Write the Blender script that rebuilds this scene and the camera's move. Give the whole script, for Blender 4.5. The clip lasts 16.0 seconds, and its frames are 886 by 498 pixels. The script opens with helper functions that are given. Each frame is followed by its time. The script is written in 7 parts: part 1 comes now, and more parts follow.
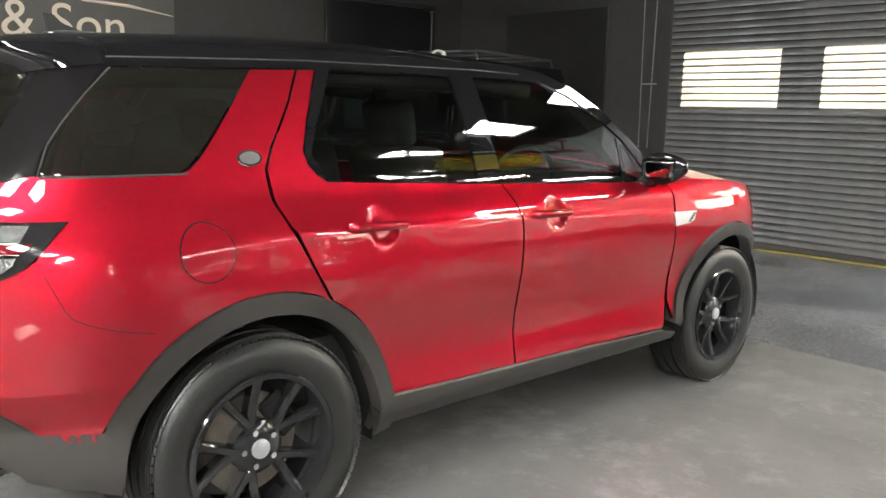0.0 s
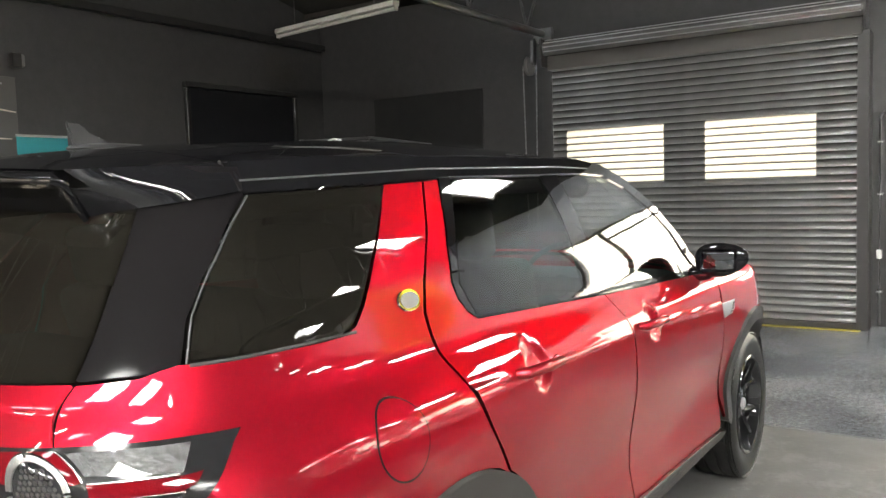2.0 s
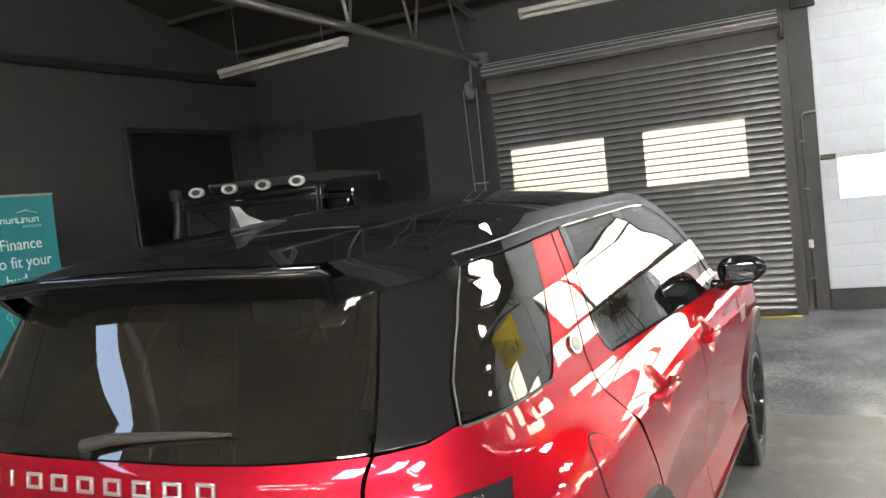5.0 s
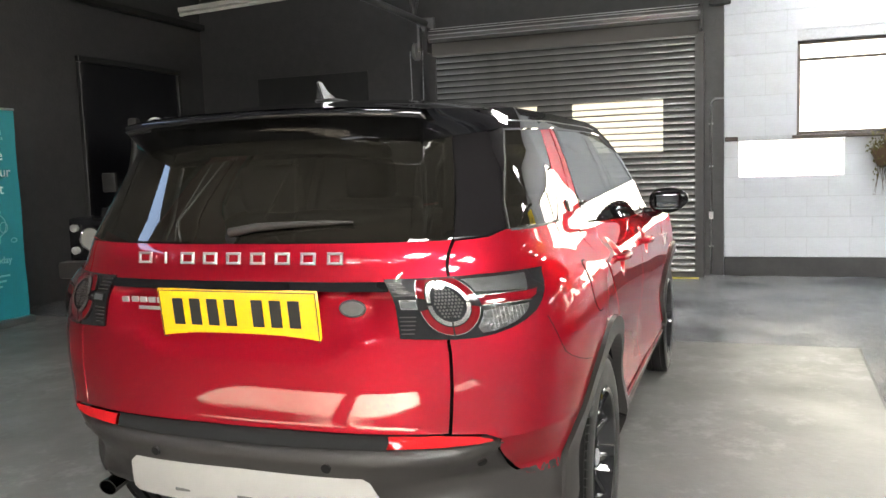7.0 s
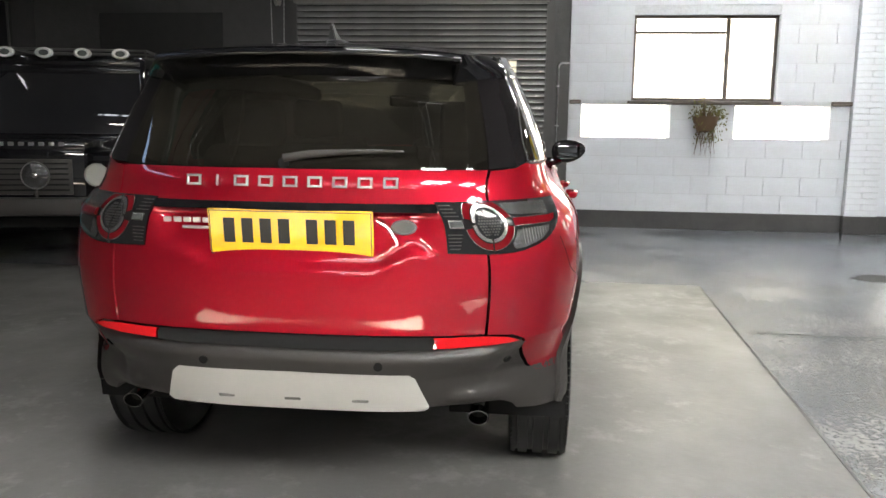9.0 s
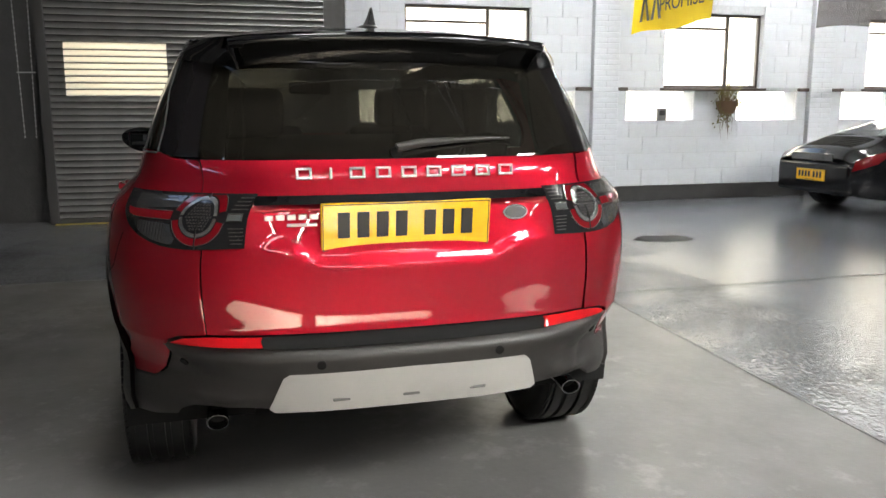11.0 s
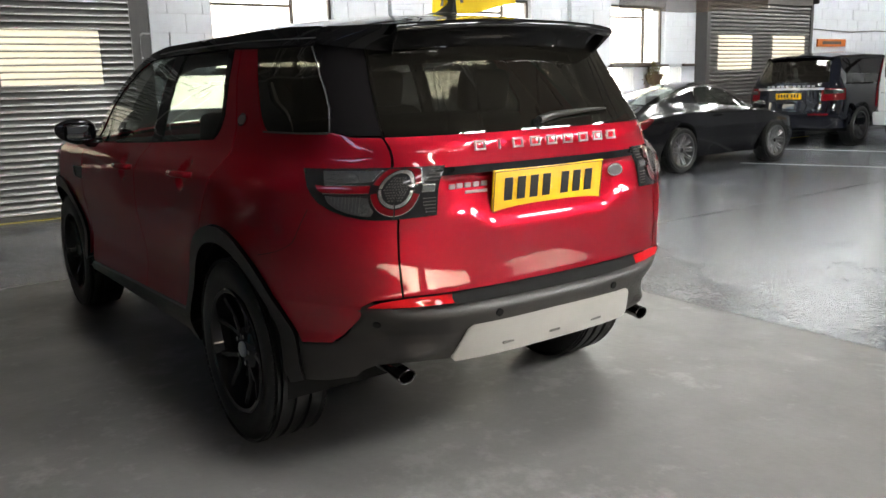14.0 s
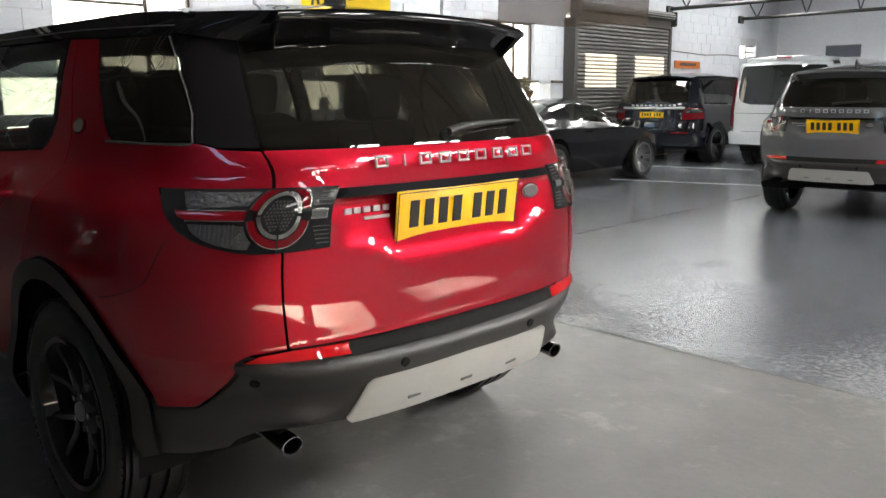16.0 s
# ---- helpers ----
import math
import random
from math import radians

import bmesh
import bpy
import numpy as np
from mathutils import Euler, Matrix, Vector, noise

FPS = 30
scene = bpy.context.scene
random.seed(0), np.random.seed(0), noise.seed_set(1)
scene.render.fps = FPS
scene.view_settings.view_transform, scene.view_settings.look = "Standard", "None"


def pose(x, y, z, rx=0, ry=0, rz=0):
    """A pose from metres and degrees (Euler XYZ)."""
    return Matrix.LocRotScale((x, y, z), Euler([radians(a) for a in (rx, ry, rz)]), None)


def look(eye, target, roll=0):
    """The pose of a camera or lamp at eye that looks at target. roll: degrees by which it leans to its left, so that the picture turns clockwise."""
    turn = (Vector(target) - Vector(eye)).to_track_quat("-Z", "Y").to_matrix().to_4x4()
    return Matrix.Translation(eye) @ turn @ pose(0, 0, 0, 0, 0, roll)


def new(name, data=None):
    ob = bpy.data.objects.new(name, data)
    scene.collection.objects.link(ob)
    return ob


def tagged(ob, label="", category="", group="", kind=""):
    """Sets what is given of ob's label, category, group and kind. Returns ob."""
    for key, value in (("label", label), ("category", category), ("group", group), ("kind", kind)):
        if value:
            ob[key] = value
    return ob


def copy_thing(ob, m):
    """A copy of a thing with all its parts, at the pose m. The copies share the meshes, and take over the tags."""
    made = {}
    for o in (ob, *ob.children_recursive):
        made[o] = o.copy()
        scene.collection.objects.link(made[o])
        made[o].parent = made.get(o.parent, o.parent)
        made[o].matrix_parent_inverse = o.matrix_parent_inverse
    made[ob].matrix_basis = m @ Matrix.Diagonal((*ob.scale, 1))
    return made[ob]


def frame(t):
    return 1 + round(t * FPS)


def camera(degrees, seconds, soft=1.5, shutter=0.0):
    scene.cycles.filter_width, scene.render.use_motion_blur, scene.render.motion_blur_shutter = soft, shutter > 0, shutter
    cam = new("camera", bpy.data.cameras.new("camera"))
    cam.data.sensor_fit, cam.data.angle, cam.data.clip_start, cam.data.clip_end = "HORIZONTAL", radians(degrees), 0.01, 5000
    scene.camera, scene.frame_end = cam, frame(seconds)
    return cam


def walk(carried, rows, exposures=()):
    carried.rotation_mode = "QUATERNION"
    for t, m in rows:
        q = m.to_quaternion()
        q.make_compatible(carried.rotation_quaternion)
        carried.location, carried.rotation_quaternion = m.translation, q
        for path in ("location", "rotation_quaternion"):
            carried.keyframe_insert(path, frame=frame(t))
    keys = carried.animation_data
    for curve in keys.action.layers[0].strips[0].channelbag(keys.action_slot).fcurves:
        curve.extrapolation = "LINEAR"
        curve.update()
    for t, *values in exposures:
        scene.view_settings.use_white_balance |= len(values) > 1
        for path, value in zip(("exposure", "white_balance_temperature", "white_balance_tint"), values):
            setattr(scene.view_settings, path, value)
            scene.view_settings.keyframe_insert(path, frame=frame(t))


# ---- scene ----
cam = camera(56.9, 16.0)
PATH = [
    (0, (-1.218, -2.985, 1.406), (0.125, -1.542, 1.07), 1.2),
    (0.5, (-1.259, -2.672, 1.481), (0.181, -1.306, 1.238), -0.1),
    (1, (-1.282, -2.331, 1.47), (0.239, -1.047, 1.282), -1.1),
    (1.5, (-1.348, -2.071, 1.487), (0.233, -0.857, 1.331), -1.5),
    (2, (-1.469, -1.883, 1.506), (0.191, -0.778, 1.355), -1.9),
    (2.5, (-1.546, -1.764, 1.546), (0.135, -0.691, 1.406), -2.6),
    (3, (-1.542, -1.609, 1.628), (0.16, -0.566, 1.5), -3.3),
    (3.5, (-1.618, -1.536, 1.674), (0.099, -0.52, 1.527), -4.1),
    (3.7, (-1.683, -1.522, 1.686), (0.049, -0.533, 1.531), -4.4),
    (5.8, (-2.091, -1.228, 1.599), (-0.281, -0.381, 1.519), -6.5),
    (6, (-2.15, -1.152, 1.563), (-0.323, -0.341, 1.503), -5.5),
    (6.5, (-2.482, -1.177, 1.468), (-0.625, -0.446, 1.348), -3.7),
    (7, (-2.79, -1.343, 1.394), (-0.92, -0.662, 1.195), -1.9),
    (7.5, (-2.972, -1.42, 1.386), (-1.07, -0.868, 1.109), -0.0),
    (8, (-3.124, -1.282, 1.372), (-1.198, -0.843, 1.06), 0.5),
    (8.5, (-3.281, -1.106, 1.371), (-1.339, -0.752, 1.051), 0.6),
    (8.7, (-3.301, -0.962, 1.349), (-1.35, -0.66, 1.033), 0.7),
    (10.8, (-3.266, 0.414, 1.35), (-1.347, -0.04, 1.016), -0.3),
    (11, (-3.241, 0.578, 1.346), (-1.345, 0.039, 1.006), -0.1),
    (11.5, (-3.149, 0.914, 1.331), (-1.319, 0.19, 0.977), 0.0),
    (12, (-3.04, 1.241, 1.348), (-1.279, 0.369, 0.98), 0.0),
    (12.5, (-3.034, 1.573, 1.345), (-1.341, 0.578, 0.966), -0.6),
    (13, (-2.979, 1.754, 1.352), (-1.315, 0.712, 0.972), -1.4),
    (13.5, (-2.862, 1.893, 1.345), (-1.225, 0.812, 0.959), -1.9),
    (14, (-2.965, 2.017, 1.354), (-1.372, 0.874, 0.963), -1.8),
    (14.5, (-3.04, 2.016, 1.352), (-1.514, 0.781, 0.969), -1.0),
    (15, (-2.974, 1.88, 1.37), (-1.523, 0.555, 0.999), -0.3),
    (15.5, (-2.819, 1.767, 1.359), (-1.415, 0.39, 0.994), -0.1),
    (16, (-2.527, 1.796, 1.33), (-1.142, 0.4, 0.964), -0.4),
]
EXPOSURES = [(0.0, 5.75, 7500, 10), (1.0, 5.65, 7500, 10), (2.0, 5.6, 7500, 10), (3.7, 5.55, 7500, 10), (6.0, 5.55, 7500, 10), (8.5, 5.1, 7400, 10), (11.0, 4.9, 7400, 10), (13.5, 5.0, 7400, 10), (16.0, 4.92, 7400, 10)]
walk(cam, [(t, look(eye, target, roll)) for t, eye, target, roll in PATH], EXPOSURES)

# ---------------------------------------------------------------- light
world = bpy.data.worlds.new("sky_world")
scene.world = world
world.use_nodes = True
wn = world.node_tree
sky = wn.nodes.new("ShaderNodeTexSky")
sky.sky_type = "NISHITA"
sky.sun_disc = False
sky.sun_elevation = radians(42)
sky.sun_rotation = radians(270)
wn.links.new(sky.outputs[0], wn.nodes["Background"].inputs[0])
wn.nodes["Background"].inputs[1].default_value = 0.06

sun_data = bpy.data.lights.new("sun", "SUN")
sun_data.energy, sun_data.angle, sun_data.color = 5.0, radians(0.6), (1.0, 0.92, 0.8)
sun = new("sun", sun_data)
sun.matrix_world = look((-10, 0, 9.0), (0, 0, 0))


def area(name, m, sx, sy, power, color=(1, 1, 1)):
    d = bpy.data.lights.new(name, "AREA")
    d.shape, d.size, d.size_y, d.energy, d.color = "RECTANGLE", sx, sy, power, color
    ob = new(name, d)
    ob.matrix_world = m
    return ob


# ---------------------------------------------------------------- materials
def material(name, base, rough=0.5, metal=0.0, grain=None, stain=None, bump=None, coat=0.0, rough_var=0.0, alpha_tint=None):
    """grain, stain: (scale, colour, amount); bump: (scale, strength)."""
    m = bpy.data.materials.new(name)
    m.use_nodes = True
    nt = m.node_tree
    b = nt.nodes["Principled BSDF"]
    b.inputs["Roughness"].default_value = rough
    b.inputs["Metallic"].default_value = metal
    b.inputs["Coat Weight"].default_value = coat
    b.inputs["Coat Roughness"].default_value = 0.02
    if coat > 0.7:
        b.inputs["Specular IOR Level"].default_value = 0.0
    tc = nt.nodes.new("ShaderNodeTexCoord")
    col = nt.nodes.new("ShaderNodeRGB")
    col.outputs[0].default_value = (*base, 1)
    last = col.outputs[0]
    for spec in (grain, stain):
        if not spec:
            continue
        n = nt.nodes.new("ShaderNodeTexNoise")
        n.inputs["Scale"].default_value = spec[0]
        n.inputs["Detail"].default_value = 6
        n.inputs["Roughness"].default_value = 0.65
        nt.links.new(tc.outputs["Object"], n.inputs["Vector"])
        ramp = nt.nodes.new("ShaderNodeValToRGB")
        ramp.color_ramp.elements[0].position = 0.34
        ramp.color_ramp.elements[1].position = 0.72
        nt.links.new(n.outputs["Fac"], ramp.inputs[0])
        mul = nt.nodes.new("ShaderNodeMath")
        mul.operation = "MULTIPLY"
        mul.inputs[1].default_value = spec[2]
        nt.links.new(ramp.outputs[0], mul.inputs[0])
        mix = nt.nodes.new("ShaderNodeMix")
        mix.data_type = "RGBA"
        mix.inputs["B"].default_value = (*spec[1], 1)
        nt.links.new(mul.outputs[0], mix.inputs["Factor"])
        nt.links.new(last, mix.inputs["A"])
        last = mix.outputs["Result"]
    nt.links.new(last, b.inputs["Base Color"])
    if rough_var:
        n = nt.nodes.new("ShaderNodeTexNoise")
        n.inputs["Scale"].default_value = 2.3
        n.inputs["Detail"].default_value = 8
        nt.links.new(tc.outputs["Object"], n.inputs["Vector"])
        r = nt.nodes.new("ShaderNodeMapRange")
        r.inputs["From Min"].default_value, r.inputs["From Max"].default_value = 0.3, 0.7
        r.inputs["To Min"].default_value, r.inputs["To Max"].default_value = rough - rough_var, rough + rough_var
        nt.links.new(n.outputs["Fac"], r.inputs["Value"])
        nt.links.new(r.outputs[0], b.inputs["Roughness"])
    if bump:
        n = nt.nodes.new("ShaderNodeTexNoise")
        n.inputs["Scale"].default_value = bump[0]
        n.inputs["Detail"].default_value = 5
        nt.links.new(tc.outputs["Object"], n.inputs["Vector"])
        bp = nt.nodes.new("ShaderNodeBump")
        bp.inputs["Strength"].default_value = bump[1]
        bp.inputs["Distance"].default_value = 0.01
        nt.links.new(n.outputs["Fac"], bp.inputs["Height"])
        nt.links.new(bp.outputs[0], b.inputs["Normal"])
    return m


def glass_material(name, tint, gloss_rough=0.0, haze=0.0):
    m = bpy.data.materials.new(name)
    m.use_nodes = True
    nt = m.node_tree
    nt.nodes.remove(nt.nodes["Principled BSDF"])
    tr = nt.nodes.new("ShaderNodeBsdfTransparent")
    tr.inputs[0].default_value = (*tint, 1)
    gl = nt.nodes.new("ShaderNodeBsdfGlossy")
    gl.inputs["Roughness"].default_value = gloss_rough
    lw = nt.nodes.new("ShaderNodeLayerWeight")
    lw.inputs["Blend"].default_value = 0.5
    pw = nt.nodes.new("ShaderNodeMath")
    pw.operation = "POWER"
    pw.inputs[1].default_value = 4.0
    nt.links.new(lw.outputs["Facing"], pw.inputs[0])
    fr = nt.nodes.new("ShaderNodeMath")
    fr.operation = "MULTIPLY_ADD"
    fr.inputs[1].default_value, fr.inputs[2].default_value = 0.9, 0.055
    nt.links.new(pw.outputs[0], fr.inputs[0])
    mx = nt.nodes.new("ShaderNodeMixShader")
    nt.links.new(fr.outputs[0], mx.inputs[0])
    nt.links.new(tr.outputs[0], mx.inputs[1])
    nt.links.new(gl.outputs[0], mx.inputs[2])
    last = mx
    if haze:
        # an uneven pale brown film that imitates veiling haze over the glass
        df = nt.nodes.new("ShaderNodeBsdfDiffuse")
        df.inputs[0].default_value = (0.5, 0.45, 0.36, 1)
        tc = nt.nodes.new("ShaderNodeTexCoord")
        nz = nt.nodes.new("ShaderNodeTexNoise")
        nz.inputs["Scale"].default_value = 5.0
        nz.inputs["Detail"].default_value = 6.0
        nt.links.new(tc.outputs["Object"], nz.inputs["Vector"])
        ml = nt.nodes.new("ShaderNodeMath")
        ml.operation = "MULTIPLY"
        ml.inputs[1].default_value = 2 * haze
        nt.links.new(nz.outputs["Fac"], ml.inputs[0])
        last = nt.nodes.new("ShaderNodeMixShader")
        nt.links.new(ml.outputs[0], last.inputs[0])
        nt.links.new(mx.outputs[0], last.inputs[1])
        nt.links.new(df.outputs[0], last.inputs[2])
    nt.links.new(last.outputs[0], nt.nodes["Material Output"].inputs[0])
    return m


def glow_material(name, color, strength):
    m = bpy.data.materials.new(name)
    m.use_nodes = True
    nt = m.node_tree
    nt.nodes.remove(nt.nodes["Principled BSDF"])
    e = nt.nodes.new("ShaderNodeEmission")
    e.inputs[0].default_value = (*color, 1)
    e.inputs[1].default_value = strength
    nt.links.new(e.outputs[0], nt.nodes["Material Output"].inputs[0])
    return m


def translucent_material(name, color):
    m = bpy.data.materials.new(name)
    m.use_nodes = True
    nt = m.node_tree
    nt.nodes.remove(nt.nodes["Principled BSDF"])
    a = nt.nodes.new("ShaderNodeBsdfTranslucent")
    d = nt.nodes.new("ShaderNodeBsdfDiffuse")
    a.inputs[0].default_value = d.inputs[0].default_value = (*color, 1)
    mx = nt.nodes.new("ShaderNodeMixShader")
    mx.inputs[0].default_value = 0.25
    nt.links.new(a.outputs[0], mx.inputs[1])
    nt.links.new(d.outputs[0], mx.inputs[2])
    nt.links.new(mx.outputs[0], nt.nodes["Material Output"].inputs[0])
    return m


def sheer_material(name, color, open_part):
    """Thin cloth: part of the light goes straight through between its threads."""
    m = material(name, color, rough=0.85, stain=(2.5, tuple(c * 0.8 for c in color), 0.5))
    nt = m.node_tree
    tr = nt.nodes.new("ShaderNodeBsdfTransparent")
    mx = nt.nodes.new("ShaderNodeMixShader")
    mx.inputs[0].default_value = open_part
    nt.links.new(nt.nodes["Principled BSDF"].outputs[0], mx.inputs[1])
    nt.links.new(tr.outputs[0], mx.inputs[2])
    nt.links.new(mx.outputs[0], nt.nodes["Material Output"].inputs[0])
    return m


def paint_material(name, base, flake, coat=1.0, metal=0.0):
    m = material(name, base, rough=0.42, metal=metal, grain=(900.0, flake, 0.25), coat=coat)
    m.node_tree.nodes["Principled BSDF"].inputs["Specular Tint"].default_value = (min(1, flake[0] * 2), min(1, flake[1] * 3), min(1, flake[2] * 3), 1)
    return m


M_RED = paint_material("red_paint", (0.33, 0.0075, 0.02), (0.42, 0.013, 0.03), 1.0, 0.75)
M_GREY_PAINT = paint_material("grey_paint", (0.085, 0.088, 0.092), (0.13, 0.13, 0.135))
M_BLACK_PAINT = material("black_paint", (0.006, 0.006, 0.007), rough=0.25, coat=1.0)
M_NAVY_PAINT = material("navy_paint", (0.006, 0.007, 0.011), rough=0.3, coat=1.0)
M_WHITE_PAINT = material("silver_white_paint", (0.46, 0.48, 0.5), rough=0.35, coat=0.8, stain=(1.5, (0.4, 0.41, 0.42), 0.3))
M_PLASTIC = material("black_plastic", (0.023, 0.0205, 0.019), rough=0.4, bump=(400.0, 0.15), stain=(6.0, (0.03, 0.0275, 0.026), 0.4))
M_GLOSS_BLACK = material("gloss_black_trim", (0.006, 0.006, 0.007), rough=0.12, coat=1.0)
M_PILLAR = material("satin_black_pillar", (0.008, 0.0073, 0.0078), rough=0.15, coat=0.0)
M_UNDER = material("underbody_black", (0.012, 0.012, 0.012), rough=0.9)
M_PLASTIC.node_tree.nodes["Principled BSDF"].inputs["Specular IOR Level"].default_value = 0.42
M_PILLAR.node_tree.nodes["Principled BSDF"].inputs["Specular IOR Level"].default_value = 0.14
M_UNDER.node_tree.nodes["Principled BSDF"].inputs["Specular IOR Level"].default_value = 0.12
M_RUBBER = material("tyre_rubber", (0.009, 0.009, 0.0088), rough=0.42, stain=(14.0, (0.018, 0.0175, 0.0165), 0.6), bump=(90.0, 0.1))
M_RIM = material("gloss_black_alloy", (0.012, 0.012, 0.013), rough=0.1, coat=1.0)
M_FIN = material("satin_black_aerial", (0.03, 0.03, 0.031), rough=0.3, coat=0.4)
M_ALLOY = material("silver_alloy", (0.24, 0.24, 0.245), rough=0.32, metal=1.0)
M_DISC = material("brake_steel", (0.22, 0.2, 0.18), rough=0.45, metal=0.8, stain=(20.0, (0.12, 0.08, 0.05), 0.5))
M_CHROME = material("chrome", (0.8, 0.8, 0.8), rough=0.08, metal=1.0)
M_SILVER = material("silver_badge", (0.5, 0.5, 0.515), rough=0.3, metal=0.8)
M_SKID = material("silver_skid_paint", (0.42, 0.405, 0.38), rough=0.4, stain=(5.0, (0.35, 0.345, 0.33), 0.4))
M_LAMP_BLACK = material("lamp_black", (0.012, 0.012, 0.013), rough=0.14)
M_COUPE_PAINT = material("black_car_paint", (0.006, 0.006, 0.007), rough=0.16, coat=0.25)
for dim, amount in ((M_LAMP_BLACK, 0.25), (M_COUPE_PAINT, 0.2)):
    dim.node_tree.nodes["Principled BSDF"].inputs["Specular IOR Level"].default_value = amount
# Dark grey for the shade inside the skid panel's slots.
M_SLOT_SHADE = material("grey_skid_slot", (0.12, 0.117, 0.11), rough=0.6)
M_PLATE = material("yellow_plate", (0.85, 0.44, 0.004), rough=0.3, coat=0.5)
M_PLATE_W = material("white_plate", (0.75, 0.75, 0.73), rough=0.3, coat=0.5)
M_INK = material("plate_ink", (0.01, 0.01, 0.01), rough=0.4)
M_LENS_RED = material("red_lens", (0.12, 0.003, 0.007), rough=0.12, coat=1.0, bump=(260.0, 0.2))
M_REFLECTOR = material("red_reflector", (0.42, 0.008, 0.012), rough=0.1, coat=1.0, bump=(260.0, 0.2))
M_LAMP_SILVER = material("silver_lamp_trim", (0.27, 0.265, 0.255), rough=0.25, metal=0.85)
M_LENS_SMOKE = material("grey_smoked_lens", (0.07, 0.075, 0.075), rough=0.15, coat=1.0)
M_DARK_CHROME = material("dark_chrome", (0.2, 0.2, 0.205), rough=0.12, metal=1.0)
M_MOULDING = material("dark_window_moulding", (0.04, 0.04, 0.04), rough=0.55)
M_MIRROR = material("tinted_mirror", (0.13, 0.135, 0.14), rough=0.02, metal=1.0)
M_LENS_DARK = material("smoked_lens", (0.014, 0.014, 0.016), rough=0.08, coat=1.0)
M_LENS_CLEAR = material("clear_reflector", (0.075, 0.075, 0.076), rough=0.16, metal=0.7, bump=(90.0, 0.6), coat=0.8)
# Privacy glass gets a little veiling haze mixed into its colour.
M_REAR_GLASS = glass_material("privacy_glass", (0.075, 0.07, 0.062), haze=0.015)
M_SIDE_GLASS = glass_material("side_glass", (0.42, 0.46, 0.43))
M_WIN_GLASS = glass_material("window_glass", (0.93, 0.94, 0.92))
M_INTERIOR = material("dark_upholstery", (0.014, 0.013, 0.013), rough=0.8, grain=(60.0, (0.03, 0.028, 0.027), 0.5))

M_BLACK_WALL = material("black_painted_block", (0.043, 0.042, 0.042), rough=0.55, grain=(9.0, (0.06, 0.058, 0.057), 0.7), bump=(35.0, 0.35))
M_WHITE_BLOCK = material("white_painted_block", (0.56, 0.58, 0.62), rough=0.6, grain=(16.0, (0.48, 0.5, 0.54), 0.5), stain=(1.1, (0.45, 0.465, 0.5), 0.5), bump=(45.0, 0.4))
M_MORTAR = material("painted_mortar", (0.5, 0.515, 0.55), rough=0.8, grain=(30.0, (0.34, 0.35, 0.37), 0.6), bump=(60.0, 0.3))
M_PLINTH = material("dark_plinth_paint", (0.022, 0.021, 0.022), rough=0.55, stain=(3.0, (0.05, 0.048, 0.045), 0.6), bump=(30.0, 0.3))
M_SHUTTER = material("grey_shutter_steel", (0.34, 0.335, 0.33), rough=0.25, metal=0.65, stain=(3.0, (0.15, 0.146, 0.142), 0.5))
M_HEADPLATE = material("brown_grey_steel", (0.1, 0.092, 0.084), rough=0.6, stain=(3.0, (0.08, 0.072, 0.066), 0.5))
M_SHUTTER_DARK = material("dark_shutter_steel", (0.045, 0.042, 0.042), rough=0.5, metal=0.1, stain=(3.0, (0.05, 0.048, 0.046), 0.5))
M_VISION = translucent_material("translucent_slat", (0.64, 0.62, 0.56))
M_STEEL_BLACK = material("black_painted_steel", (0.014, 0.014, 0.014), rough=0.45, stain=(5.0, (0.03, 0.028, 0.026), 0.5))
M_STEEL_GREY = material("grey_steel_tube", (0.2, 0.2, 0.2), rough=0.35, metal=0.7, stain=(6.0, (0.12, 0.11, 0.1), 0.5))
M_GALV = material("galvanised_steel", (0.42, 0.42, 0.42), rough=0.4, metal=0.9)
M_CEIL_DARK = material("dark_ceiling_board", (0.055, 0.048, 0.042), rough=0.9, stain=(0.8, (0.03, 0.027, 0.024), 0.6), bump=(20.0, 0.3))
M_CEIL_LIGHT = material("brown_ceiling_board", (0.085, 0.08, 0.074), rough=0.9, stain=(0.8, (0.06, 0.055, 0.05), 0.6), bump=(20.0, 0.3))
M_FLOOR = material("worn_painted_concrete", (0.088, 0.094, 0.106), rough=0.2, grain=(75.0, (0.06, 0.064, 0.072), 0.6), stain=(1.7, (0.112, 0.118, 0.13), 0.5), bump=(30.0, 0.4))
M_SLAB = material("smooth_grey_floor_paint", (0.125, 0.122, 0.118), rough=0.44, rough_var=0.08, grain=(5.0, (0.088, 0.086, 0.083), 0.7), stain=(1.3, (0.165, 0.16, 0.154), 0.8), bump=(22.0, 0.12))


